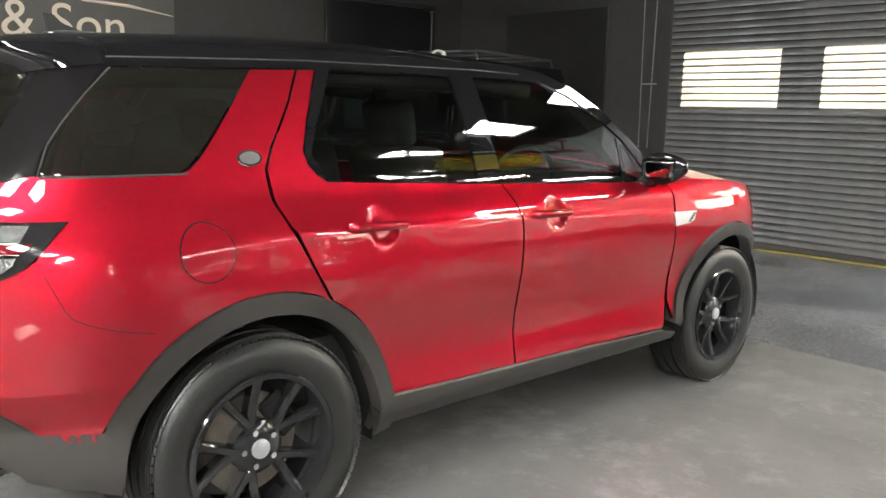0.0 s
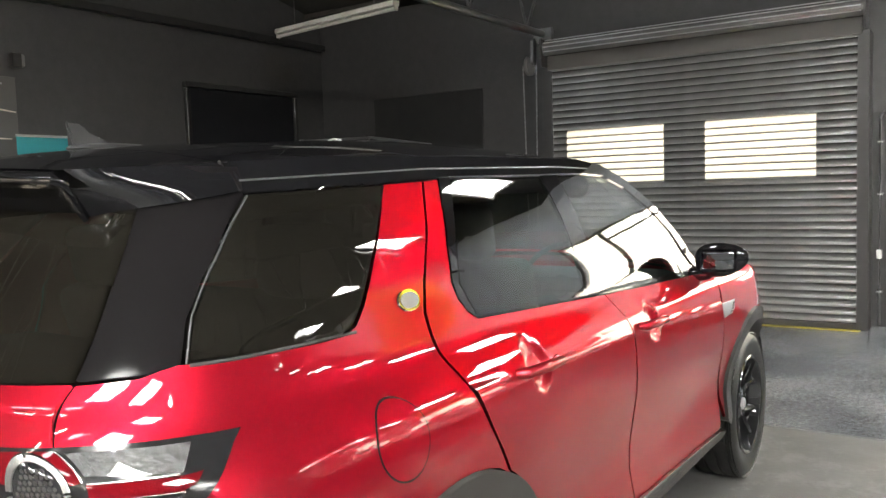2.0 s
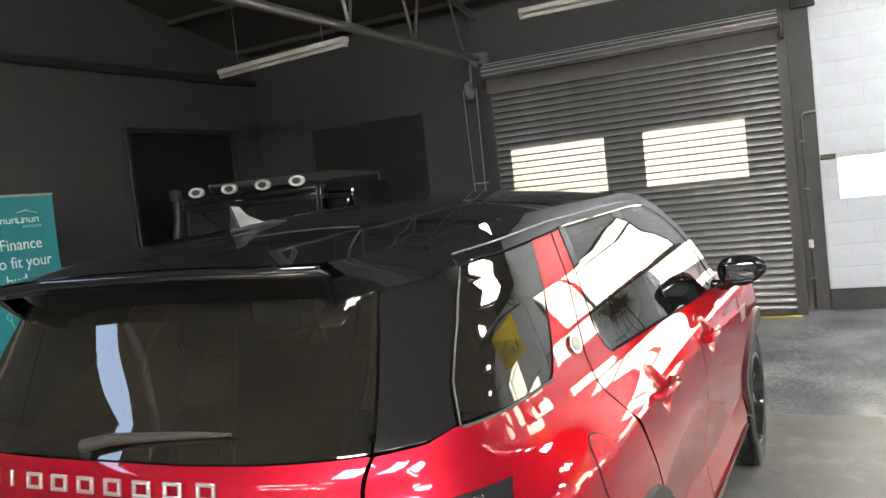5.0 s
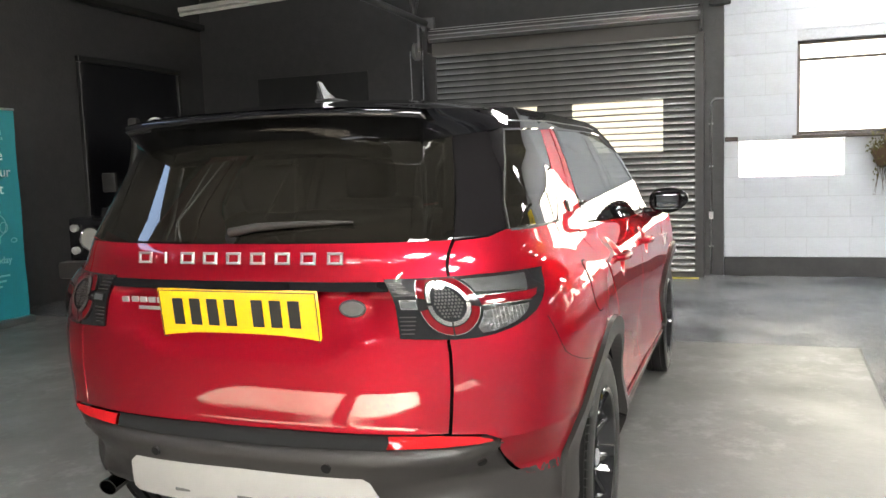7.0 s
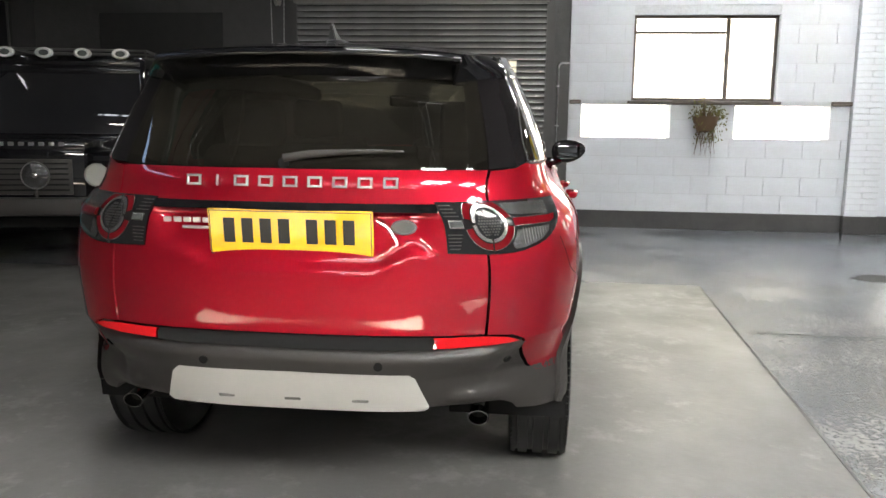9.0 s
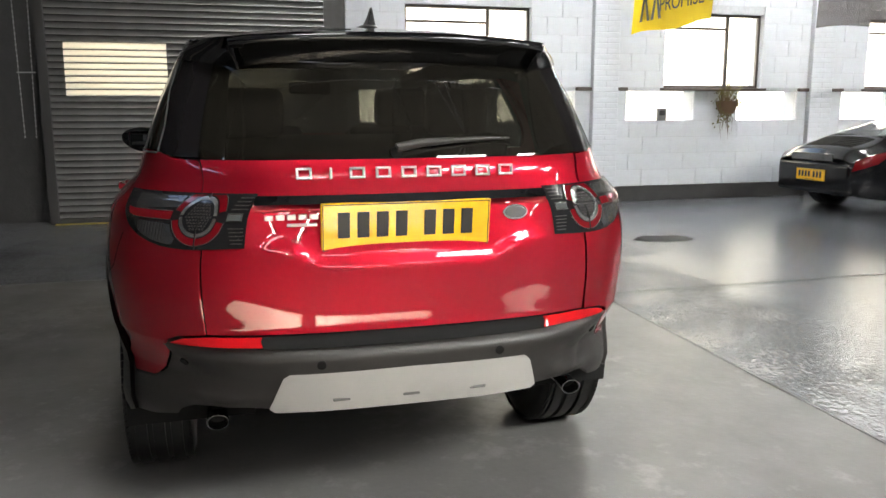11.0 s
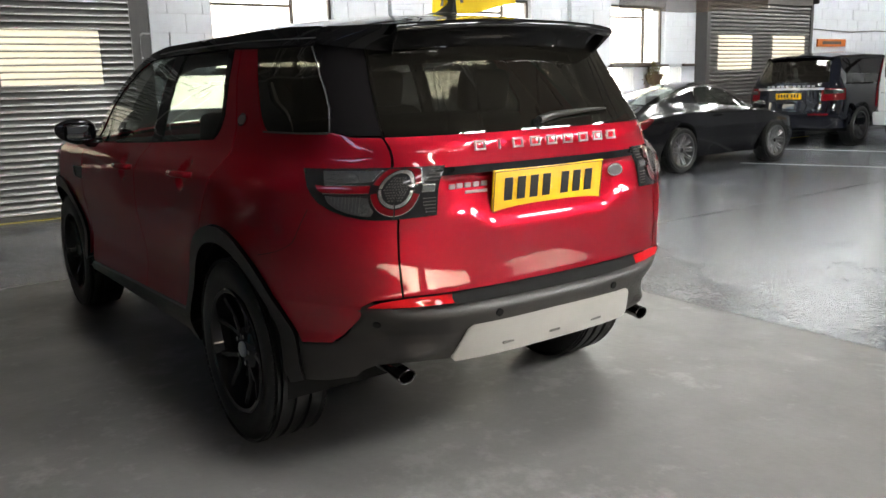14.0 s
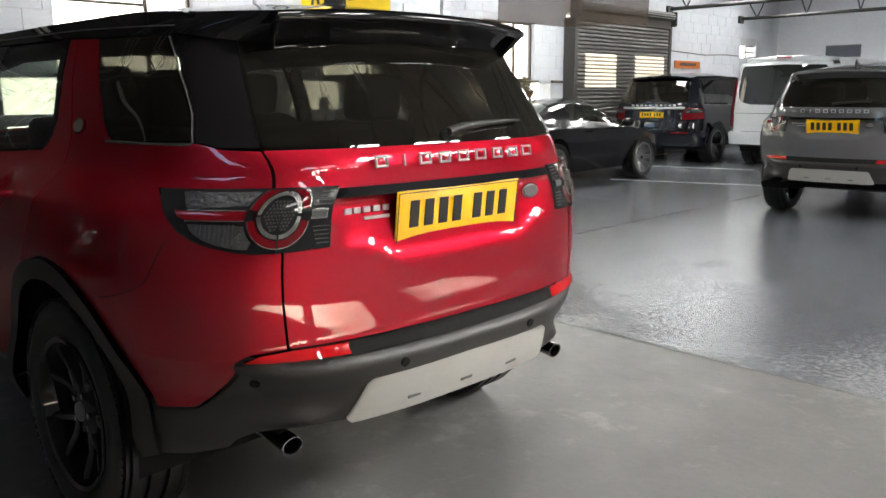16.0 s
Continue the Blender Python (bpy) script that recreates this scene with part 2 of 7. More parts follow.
def worn_chips(m, scale, color, y_full, y_none, pit=0.0):
    """Adds chipped, shiny wear: densest at y_full, running out ragged at y_none."""
    nt = m.node_tree
    b = nt.nodes["Principled BSDF"]
    tc = nt.nodes["Texture Coordinate"]
    old = b.inputs["Base Color"].links[0].from_socket
    fine = nt.nodes.new("ShaderNodeTexNoise")
    fine.inputs["Scale"].default_value, fine.inputs["Detail"].default_value, fine.inputs["Roughness"].default_value = scale, 4, 0.7
    wide = nt.nodes.new("ShaderNodeTexNoise")
    wide.inputs["Scale"].default_value, wide.inputs["Detail"].default_value = 0.9, 5
    for n in (fine, wide):
        nt.links.new(tc.outputs["Object"], n.inputs["Vector"])
    sep = nt.nodes.new("ShaderNodeSeparateXYZ")
    nt.links.new(tc.outputs["Object"], sep.inputs[0])
    near = nt.nodes.new("ShaderNodeMapRange")
    near.inputs["From Min"].default_value, near.inputs["From Max"].default_value = y_none, y_full
    near.inputs["To Min"].default_value, near.inputs["To Max"].default_value = -0.16, 0.10
    nt.links.new(sep.outputs["Y"], near.inputs["Value"])
    acc = fine.outputs["Fac"]
    for other in (near.outputs[0], wide.outputs["Fac"]):
        ad = nt.nodes.new("ShaderNodeMath")
        ad.operation = "ADD"
        nt.links.new(acc, ad.inputs[0])
        nt.links.new(other, ad.inputs[1])
        acc = ad.outputs[0]
    cut = nt.nodes.new("ShaderNodeMapRange")
    cut.inputs["From Min"].default_value, cut.inputs["From Max"].default_value = 1.03, 1.2
    nt.links.new(acc, cut.inputs["Value"])
    mix = nt.nodes.new("ShaderNodeMix")
    mix.data_type = "RGBA"
    mix.inputs["B"].default_value = (*color, 1)
    nt.links.new(cut.outputs[0], mix.inputs["Factor"])
    nt.links.new(old, mix.inputs["A"])
    nt.links.new(mix.outputs["Result"], b.inputs["Base Color"])
    if pit:
        bp = nt.nodes.new("ShaderNodeBump")
        bp.inputs["Strength"].default_value, bp.inputs["Distance"].default_value = pit, 0.01
        nt.links.new(cut.outputs[0], bp.inputs["Height"])
        if b.inputs["Normal"].is_linked:
            nt.links.new(b.inputs["Normal"].links[0].from_socket, bp.inputs["Normal"])
        nt.links.new(bp.outputs[0], b.inputs["Normal"])


worn_chips(M_SLAB, 7.0, (0.185, 0.18, 0.175), 60.0, -60.0)
worn_chips(M_FLOOR, 34.0, (0.2, 0.2, 0.205), -2.1, -4.0, 0.6)
for m_, level in ((M_FLOOR, 0.6), (M_SLAB, 0.38)):
    m_.node_tree.nodes["Principled BSDF"].inputs["Specular IOR Level"].default_value = level
M_LINE = material("white_line_paint", (0.4, 0.4, 0.4), rough=0.6, stain=(8.0, (0.2, 0.2, 0.21), 0.8))
M_YELLOW = material("yellow_edge_paint", (0.5, 0.36, 0.02), rough=0.6, stain=(9.0, (0.2, 0.16, 0.05), 0.7))
M_EDGE = material("slab_edge", (0.09, 0.09, 0.09), rough=0.7, stain=(4.0, (0.14, 0.14, 0.14), 0.8))
M_WALL_BACK = material("pale_grey_wall", (0.4, 0.4, 0.41), rough=0.8, stain=(0.7, (0.32, 0.32, 0.32), 0.6), bump=(30.0, 0.2))
M_CRACK = material("dark_floor_joint", (0.02, 0.02, 0.021), rough=0.9)
M_YARD = material("pale_yard", (0.4, 0.39, 0.37), rough=0.9, stain=(0.2, (0.3, 0.29, 0.28), 0.5))
M_FRAME = material("brown_window_steel", (0.06, 0.05, 0.045), rough=0.5, stain=(10.0, (0.1, 0.07, 0.05), 0.5))
M_SILL = material("dark_brown_sill", (0.06, 0.045, 0.038), rough=0.55, stain=(6.0, (0.09, 0.06, 0.05), 0.5))
M_SKYLIGHT = glow_material("daylight_panel", (0.86, 0.93, 1.0), 2.6)
M_DAY = glow_material("bright_yard", (1.0, 0.97, 0.92), 0.34)
M_TUBE = glow_material("lit_tube", (0.92, 0.96, 1.0), 6.5)
M_TUBE_OFF = material("unlit_tube_fitting", (0.6, 0.58, 0.53), rough=0.45, stain=(12.0, (0.42, 0.4, 0.36), 0.5))
M_TEAL = material("teal_banner_print", (0.008, 0.235, 0.265), rough=0.55, stain=(2.0, (0.006, 0.2, 0.23), 0.5))
M_INK_WHITE = material("white_print", (0.75, 0.78, 0.78), rough=0.6)
M_INK_PALE = material("pale_teal_print", (0.22, 0.48, 0.5), rough=0.6)
M_FLAG = material("yellow_flag_cloth", (0.8, 0.56, 0.004), rough=0.75, stain=(2.5, (0.7, 0.48, 0.004), 0.5))
M_FLAG_BACK = sheer_material("brown_banner_cloth", (0.2, 0.15, 0.115), 0.45)
M_SIGN = material("grey_sign_board", (0.09, 0.088, 0.082), rough=0.5, stain=(2.0, (0.11, 0.105, 0.1), 0.5))
M_SIGN_INK = material("cream_sign_paint", (0.72, 0.62, 0.52), rough=0.6)
M_LEAF = material("dry_leaf", (0.1, 0.11, 0.03), rough=0.7, grain=(40.0, (0.16, 0.1, 0.03), 0.7))
M_STEM = material("brown_stem", (0.09, 0.055, 0.03), rough=0.9)
M_BASKET = material("brown_basket", (0.1, 0.06, 0.035), rough=0.9, bump=(80.0, 0.5))
M_ORANGE = material("orange_sign", (0.5, 0.12, 0.01), rough=0.6, stain=(6.0, (0.4, 0.1, 0.01), 0.5))
M_BLUE_NOTICE = material("slate_notice", (0.045, 0.055, 0.075), rough=0.5, stain=(5.0, (0.06, 0.07, 0.09), 0.5))
M_BOX_WHITE = material("white_plastic_box", (0.6, 0.6, 0.58), rough=0.45)
M_SPOT = material("spot_lamp_lens", (0.36, 0.36, 0.33), rough=0.2, metal=0.3, coat=1.0)


# ---------------------------------------------------------------- mesh helpers
def thing(name, m=None, label="", category="", group="", kind=""):
    ob = new(name)
    ob.empty_display_size = 0.1
    if m is not None:
        ob.matrix_world = m
    return tagged(ob, label, category, group, kind)


def part(name, bm, mat, parent=None, label="", smooth=True, kind=""):
    me = bpy.data.meshes.new(name)
    bm.to_mesh(me)
    bm.free()
    for mm in (mat if isinstance(mat, (list, tuple)) else (mat,)):
        me.materials.append(mm)
    if smooth:
        me.shade_smooth()
        me.set_sharp_from_angle(angle=radians(38))
    ob = new(name, me)
    if parent is not None:
        ob.parent = parent
    return tagged(ob, label, kind=kind)


def structure(name, bm, mat, label="", smooth=False):
    return tagged(part(name, bm, mat, smooth=smooth), label, name.split("_")[0], kind="structure")


def box(bm, c, size, m=None, bevel=0.0, seg=1):
    mm = Matrix.Translation(c) @ (m or Matrix()) @ Matrix.Diagonal((*size, 1))
    r = bmesh.ops.create_cube(bm, size=1.0, matrix=mm)
    if bevel:
        es = list({e for v in r["verts"] for e in v.link_edges})
        bmesh.ops.bevel(bm, geom=es, offset=bevel, segments=seg, affect="EDGES", profile=0.6)


def cyl(bm, p, q, r, r2=None, seg=16, caps=True):
    p, q = Vector(p), Vector(q)
    d = q - p
    m = Matrix.Translation((p + q) / 2) @ d.to_track_quat("Z", "Y").to_matrix().to_4x4()
    bmesh.ops.create_cone(bm, cap_ends=caps, segments=seg, radius1=r, radius2=r if r2 is None else r2, depth=d.length, matrix=m)


def lathe(bm, prof, m=Matrix(), seg=32, close=False):
    """prof: (radius, along) pairs turned round the local z axis."""
    rings = []
    for k in range(seg):
        a = 2 * math.pi * k / seg
        rings.append([bm.verts.new(m @ Vector((r * math.cos(a), r * math.sin(a), h))) for r, h in prof])
    n = len(prof)
    for k in range(seg):
        a, b = rings[k], rings[(k + 1) % seg]
        for j in range(n if close else n - 1):
            bm.faces.new((a[j], b[j], b[(j + 1) % n], a[(j + 1) % n]))


def sweep(bm, pts, r, seg=8, caps=True):
    """A round tube along a line of points."""
    pts = [Vector(p) for p in pts]
    rings = []
    for k, p in enumerate(pts):
        d = (pts[min(k + 1, len(pts) - 1)] - pts[max(k - 1, 0)]).normalized()
        q = d.to_track_quat("Z", "Y")
        rr = r[k] if isinstance(r, (list, tuple)) else r
        rings.append([bm.verts.new(p + q @ Vector((rr * math.cos(2 * math.pi * i / seg), rr * math.sin(2 * math.pi * i / seg), 0))) for i in range(seg)])
    for a, b in zip(rings, rings[1:]):
        for i in range(seg):
            bm.faces.new((a[i], a[(i + 1) % seg], b[(i + 1) % seg], b[i]))
    if caps:
        bm.faces.new(rings[0][::-1])
        bm.faces.new(rings[-1])


def text_mesh(name, body, size, m, mat, parent=None, depth=0.002, label=""):
    c = bpy.data.curves.new(name, "FONT")
    c.body, c.size, c.extrude, c.align_x = body, size, depth, "CENTER"
    tmp = bpy.data.objects.new(name, c)
    scene.collection.objects.link(tmp)
    me = bpy.data.meshes.new_from_object(tmp.evaluated_get(bpy.context.evaluated_depsgraph_get()))
    bpy.data.objects.remove(tmp)
    bpy.data.curves.remove(c)
    me.materials.clear()
    me.materials.append(mat)
    ob = new(name, me)
    ob.matrix_world = m
    if parent is not None:
        ob.parent = parent
        ob.matrix_local = m
    return tagged(ob, label)


B = bmesh.new

# ---------------------------------------------------------------- the hall
XB, XS, YA, XD, YE = 7.475, 7.232, 6.05, -13.0, -21.8   # window wall, shutter curtain, black side wall, far back wall, end wall
H_EAVE, H_CHORD = 3.9, 3.27
WINDOWS = [(-3.73, -1.96), (-7.42, -5.79), (-10.80, -9.32)]
WIN_Z = (1.63, 2.69)
LOWS = [(-2.46, -1.34), (-4.40, -3.25), (-6.30, -5.20), (-8.08, -7.03), (-9.95, -8.90), (-11.32, -10.68)]
LOW_Z = (1.16, 1.58)
SHUTTERS = [(-0.90, 2.35), (-15.34, -11.76)]
END_WIN = (-20.4, -19.45, 2.27, 2.62)


def wall_with_holes(name, mat, x0, x1, y0, y1, z0, z1, holes, label):
    """A wall along y, x0..x1 thick, with rectangular openings (ya, yb, za, zb) cut through it."""
    bm = B()
    ys = sorted({y0, y1, *[v for h in holes for v in h[:2]]})
    zs = sorted({z0, z1, *[v for h in holes for v in h[2:]]})
    solid = lambda a, b: not any(h[0] <= a < h[1] and h[2] <= b < h[3] for h in holes)
    for ya, yb in zip(ys, ys[1:]):
        run = None
        for za, zb in [*zip(zs, zs[1:]), (z1, z1)]:
            if za < z1 and solid((ya + yb) / 2, (za + zb) / 2):
                run = (run[0], zb) if run else (za, zb)
            elif run:
                box(bm, ((x0 + x1) / 2, (ya + yb) / 2, sum(run) / 2), (x1 - x0, yb - ya, run[1] - run[0]))
                run = None
    bmesh.ops.remove_doubles(bm, verts=bm.verts, dist=0.0005)
    return structure(name, bm, mat, label)


holes_b = [(a, b, *WIN_Z) for a, b in WINDOWS] + [(a, b, *LOW_Z) for a, b in LOWS]
holes_b += [(-20.4, -19.45, 2.27, 2.62)]
door_holes = [(a + 0.02, b - 0.02, 0.0, 2.95) for a, b in SHUTTERS]
wall_with_holes("wall_east_black", M_BLACK_WALL, XB, XB + 0.3, -1.17, YA + 0.3, 0, 5.2, door_holes[:1], "matt black painted blockwork wall round the roller shutter")
wall_with_holes("wall_east_white", M_MORTAR, XB + 0.012, XB + 0.3, YE, -1.171, 0, 5.2, holes_b + door_holes[1:], "white painted blockwork wall with steel windows")

bm = B()
box(bm, ((XB + XD) / 2, YA + 0.15, 2.6), (XB - XD, 0.3, 5.2))
structure("wall_north", bm, M_BLACK_WALL, "matt black painted blockwork side wall")
bm = B()
box(bm, ((XB + XD) / 2, YE - 0.15, 3.0), (XB - XD, 0.3, 6.0))
structure("wall_south", bm, M_WHITE_BLOCK, "white painted end wall of the workshop")
# Unseen wall; its pale grey is chosen to bounce light on to the car.
wall_with_holes("wall_west", M_WALL_BACK, XD - 0.3, XD, YE, YA + 0.3, 0, 5.2,
                [], "pale grey painted blank wall at the back")

# floor
bm = B()
box(bm, ((XB + XD) / 2, (YA + YE) / 2, -0.1), (XB - XD + 1.2, YA - YE + 1.0, 0.2))
structure("floor", bm, M_FLOOR, "worn grey painted concrete workshop floor")
bm = B()
edge_y = lambda x: -2.02 - 0.036 * x
slab = [(-9.0, edge_y(-9.0)), (3.62, edge_y(3.62)), (3.62, YA), (-9.0, YA)]
vs = [bm.verts.new((x, y, 0.004)) for x, y in slab]
low = [bm.verts.new((x, y, 0.0005)) for x, y in slab]
bm.faces.new(vs)
for i in range(4):
    bm.faces.new((vs[i], low[i], low[(i + 1) % 4], vs[(i + 1) % 4]))
bmesh.ops.recalc_face_normals(bm, faces=bm.faces[:])
structure("floor_slab", bm, M_SLAB, "smoother grey painted floor bay")
for nm, mt, (ax, ay), (bx, by), wd, lb in [
        ("floor_joint_1", M_CRACK, (2.06, -2.2), (2.14, -9.2), 0.012, "dark joint in the concrete floor"),
        ("floor_joint_2", M_EDGE, (3.63, edge_y(3.63) - 0.007), (-9.0, edge_y(-9.0) - 0.007), 0.014, "edge between two floor bays"),
        ("floor_joint_3", M_EDGE, (3.63, edge_y(3.63)), (3.63, 6.0), 0.010, "edge between two floor bays"),
        ("floor_line_1", M_LINE, (4.84, -9.49), (1.0, -10.66), 0.09, "worn white line painted on the floor"),
        ("floor_line_2", M_LINE, (6.2, -12.0), (1.0, -13.2), 0.09, "worn white line painted on the floor")]:
    bm = B()
    d = Vector((bx - ax, by - ay, 0))
    z = 0.0055 if nm != "floor_line_1" else 0.002
    box(bm, ((ax + bx) / 2, (ay + by) / 2, z), (d.length, wd, 0.002), Matrix.Rotation(math.atan2(d.y, d.x), 4, "Z"))
    structure(nm, bm, mt, lb)
bm = B()
bmesh.ops.create_circle(bm, cap_ends=True, segments=18, radius=0.22, matrix=Matrix.Translation((4.22, -3.94, 0.003)) @ Matrix.Diagonal((0.9, 1.5, 1, 1)))
for v in bm.verts:
    v.co.x += random.uniform(-0.05, 0.05)
    v.co.y += random.uniform(-0.05, 0.05)
structure("floor_stain", bm, M_CRACK, "dark worn hollow in the concrete floor")

# plinths
for nm, ya, yb in [("plinth_1", -11.7, -1.175), ("plinth_2", YE, -15.4)]:
    bm = B()
    box(bm, (XB - 0.008, (ya + yb) / 2, 0.11), (0.04, yb - ya, 0.22), bevel=0.006)
    structure(nm, bm, M_PLINTH, "dark painted plinth along the foot of the wall")

# roof: boards on both slopes, pale strips of rooflight between the frames
RIDGE_X, RIDGE_Z = (XB + XD) / 2, 6.1
slope = (RIDGE_Z - H_EAVE) / (XB - RIDGE_X)


def roof_z(x):
    return RIDGE_Z - slope * abs(x - RIDGE_X)


FROSTED = [(xa, xb, -2.95 - 1.8225 * k, -2.5 - 1.8225 * k) for k in range(10) for xa, xb in ((5.75, 6.6),)]
# Three on the far slope, one over the car: unseen, added as fill light.
FROSTED += [(-7.2, -5.2, -3.9 - 3.645 * k, -2.2 - 3.645 * k) for k in range(0, 3)] + [(-1.7, -0.9, -0.3, 0.6)]
# Unseen openings, placed so that sun patches fall behind the camera.
CLEAR = [(-9.3, -8.6, 0.6, 2.1), (-9.3, -8.6, -0.9, 0.35), (-9.3, -8.6, -3.0, -1.9)]
OPENINGS = FROSTED + CLEAR


def roof_half(name, xa, xb, mat, ya, yb, label):
    bm = B()
    xs = sorted({xa, xb, *[v for s in OPENINGS for v in s[:2] if xa < v < xb]})
    ys = sorted({ya, yb, *[v for s in OPENINGS for v in s[2:] if ya < v < yb]})
    for a, b in zip(xs, xs[1:]):
        for c, d in zip(ys, ys[1:]):
            mx, my = (a + b) / 2, (c + d) / 2
            if any(s[0] < mx < s[1] and s[2] < my < s[3] for s in OPENINGS):
                continue
            lo = [bm.verts.new((x, y, roof_z(x))) for x, y in ((a, c), (b, c), (b, d), (a, d))]
            hi = [bm.verts.new((x, y, roof_z(x) + 0.08)) for x, y in ((a, c), (b, c), (b, d), (a, d))]
            bm.faces.new(lo[::-1])
            bm.faces.new(hi)
            for i in range(4):
                bm.faces.new((lo[i], lo[(i + 1) % 4], hi[(i + 1) % 4], hi[i]))
    structure(name, bm, mat, label)


roof_half("ceiling_dark_east", RIDGE_X, XB + 0.35, M_CEIL_DARK, -1.1, YA + 0.3, "dark stained boarded roof slope")
roof_half("ceiling_pale_east", RIDGE_X, XB + 0.35, M_CEIL_LIGHT, YE - 0.3, -1.1, "pale boarded roof slope")
roof_half("ceiling_west", XD - 0.35, RIDGE_X, M_CEIL_LIGHT, YE - 0.3, YA + 0.3, "pale boarded roof slope")
for k, z0 in enumerate((H_EAVE - 0.03,)):
    bm = B()
    for x in [7.2, 6.0, 4.8, 3.6, 2.4, 1.2, 0.0]:
        box(bm, (x, (YA - 1.1) / 2, roof_z(x) - 0.03), (0.07, YA + 1.1, 0.06))
    structure("ceiling_purlin", bm, M_CEIL_DARK, "dark timber purlins under the roof boards")


def truss(y, mat):
    t = thing("roof_truss", pose(0, y, 0), "painted tubular steel roof truss with zigzag webs", "truss", "roof trusses")
    bm = B()
    cyl(bm, (XD + 0.2, 0, H_CHORD), (XB - 0.06, 0, H_CHORD), 0.042, seg=14)
    part("bottom_chord", bm, mat, t)
    bm = B()
    box(bm, (0, 0, 0), (0.001, 0.001, 0.001))
    bm.clear()
    for xa, xb in ((XD + 0.1, RIDGE_X), (RIDGE_X, XB - 0.05)):
        cyl(bm, (xa, 0, roof_z(xa) - 0.14), (xb, 0, roof_z(xb) - 0.14), 0.04, seg=10)
    part("top_chord", bm, mat, t)
    n = 16
    for k in range(n):
        xa = XB - 0.45 - k * 1.25
        if xa - 0.62 < XD + 0.4:
            break
        for dx in (-0.3, 0.3):
            bm = B()
            cyl(bm, (xa, 0, H_CHORD), (xa + dx, 0, roof_z(xa + dx) - 0.14), 0.017, seg=8)
            part("web", bm, mat, t)
    bm = B()
    box(bm, (XB - 0.02, 0, H_CHORD - 0.02), (0.08, 0.24, 0.18), bevel=0.01)
    part("wall_plate", bm, mat, t)
    return t


for k in range(7):
    truss(2.52 - 3.645 * k, M_STEEL_GREY if k == 0 else M_STEEL_BLACK)


# frosted rooflight sheets, four of them added as fill; far-slope CLEAR openings have none
for k, (xa, xb, ya, yb) in enumerate(FROSTED):
    bm = B()
    vs = [bm.verts.new((x, y, roof_z(x) + 0.04)) for x, y in ((xa, ya), (xb, ya), (xb, yb), (xa, yb))]
    bm.faces.new(vs)
    r = bmesh.ops.extrude_face_region(bm, geom=bm.faces[:])
    bmesh.ops.translate(bm, verts=[v for v in r["geom"] if isinstance(v, bmesh.types.BMVert)], vec=(0, 0, 0.01))
    structure("window_%d" % (11 + k), bm, M_SKYLIGHT, "frosted rooflight sheet full of daylight")


# windows
def window_unit(name, ya, yb):
    w = thing(name, pose(XB, (ya + yb) / 2, 0), "brown steel framed window with top light, glaring daylight outside", "window", "hall windows", "structure")
    hw, (za, zb) = (yb - ya) / 2, WIN_Z
    x = 0.11
    mull = -hw + (yb - ya) * 0.34          # the side light is at the -y end
    for nm, c, s in [("frame", (x, 0, zb - 0.02), (0.05, 2 * hw, 0.04)), ("frame", (x, 0, za + 0.02), (0.05, 2 * hw, 0.04)),
                     ("frame", (x, -hw + 0.02, (za + zb) / 2), (0.05, 0.04, zb - za - 0.08)), ("frame", (x, hw - 0.02, (za + zb) / 2), (0.05, 0.04, zb - za - 0.08)),
                     ("mullion", (x, mull, (za + zb) / 2), (0.05, 0.05, zb - za - 0.08)),
                     ("transom", (x, (mull + hw) / 2, zb - 0.21), (0.045, hw - mull - 0.06, 0.035))]:
        bm = B()
        box(bm, c, s, bevel=0.006)
        part(nm, bm, M_FRAME, w, smooth=False)
    for a, b, c, d in [(-hw + 0.04, mull - 0.025, za + 0.04, zb - 0.04), (mull + 0.025, hw - 0.04, za + 0.04, zb - 0.23), (mull + 0.025, hw - 0.04, zb - 0.19, zb - 0.04)]:
        bm = B()
        box(bm, (x, (a + b) / 2, (c + d) / 2), (0.006, b - a - 0.002, d - c - 0.002))
        part("pane", bm, M_WIN_GLASS, w, smooth=False).visible_shadow = False
    bm = B()
    box(bm, (x - 0.035, mull + 0.03, (za + zb) / 2), (0.02, 0.02, 0.1), bevel=0.004)
    part("stay_handle", bm, M_FRAME, w)
    bm = B()
    box(bm, (0.005, 0, za - 0.022), (0.17, 2 * hw + 0.1, 0.035), bevel=0.006)
    part("sill", bm, M_SILL, w)
    return w


for k, (a, b) in enumerate(WINDOWS):
    window_unit("window_%d" % (k + 1), a, b)
for k, (a, b) in enumerate(LOWS):
    w = thing("window_%d" % (k + 4), pose(XB, (a + b) / 2, 0), "low frosted pane below the sill band, glaring daylight", "window", "low panes", "structure")
    bm = B()
    box(bm, (0.05, 0, (LOW_Z[0] + LOW_Z[1]) / 2), (0.012, b - a - 0.004, LOW_Z[1] - LOW_Z[0] - 0.004))
    part("pane", bm, M_WIN_GLASS, w, smooth=False).visible_shadow = False
bm = B()
box(bm, (XB + 0.08, -19.92, 2.445), (0.02, 0.04, 0.35))
for z in (2.28, 2.445, 2.61):
    box(bm, (XB + 0.08, -19.92, z), (0.02, 0.95, 0.03))
structure("window_10", bm, M_FRAME, "small high steel window near the end wall")

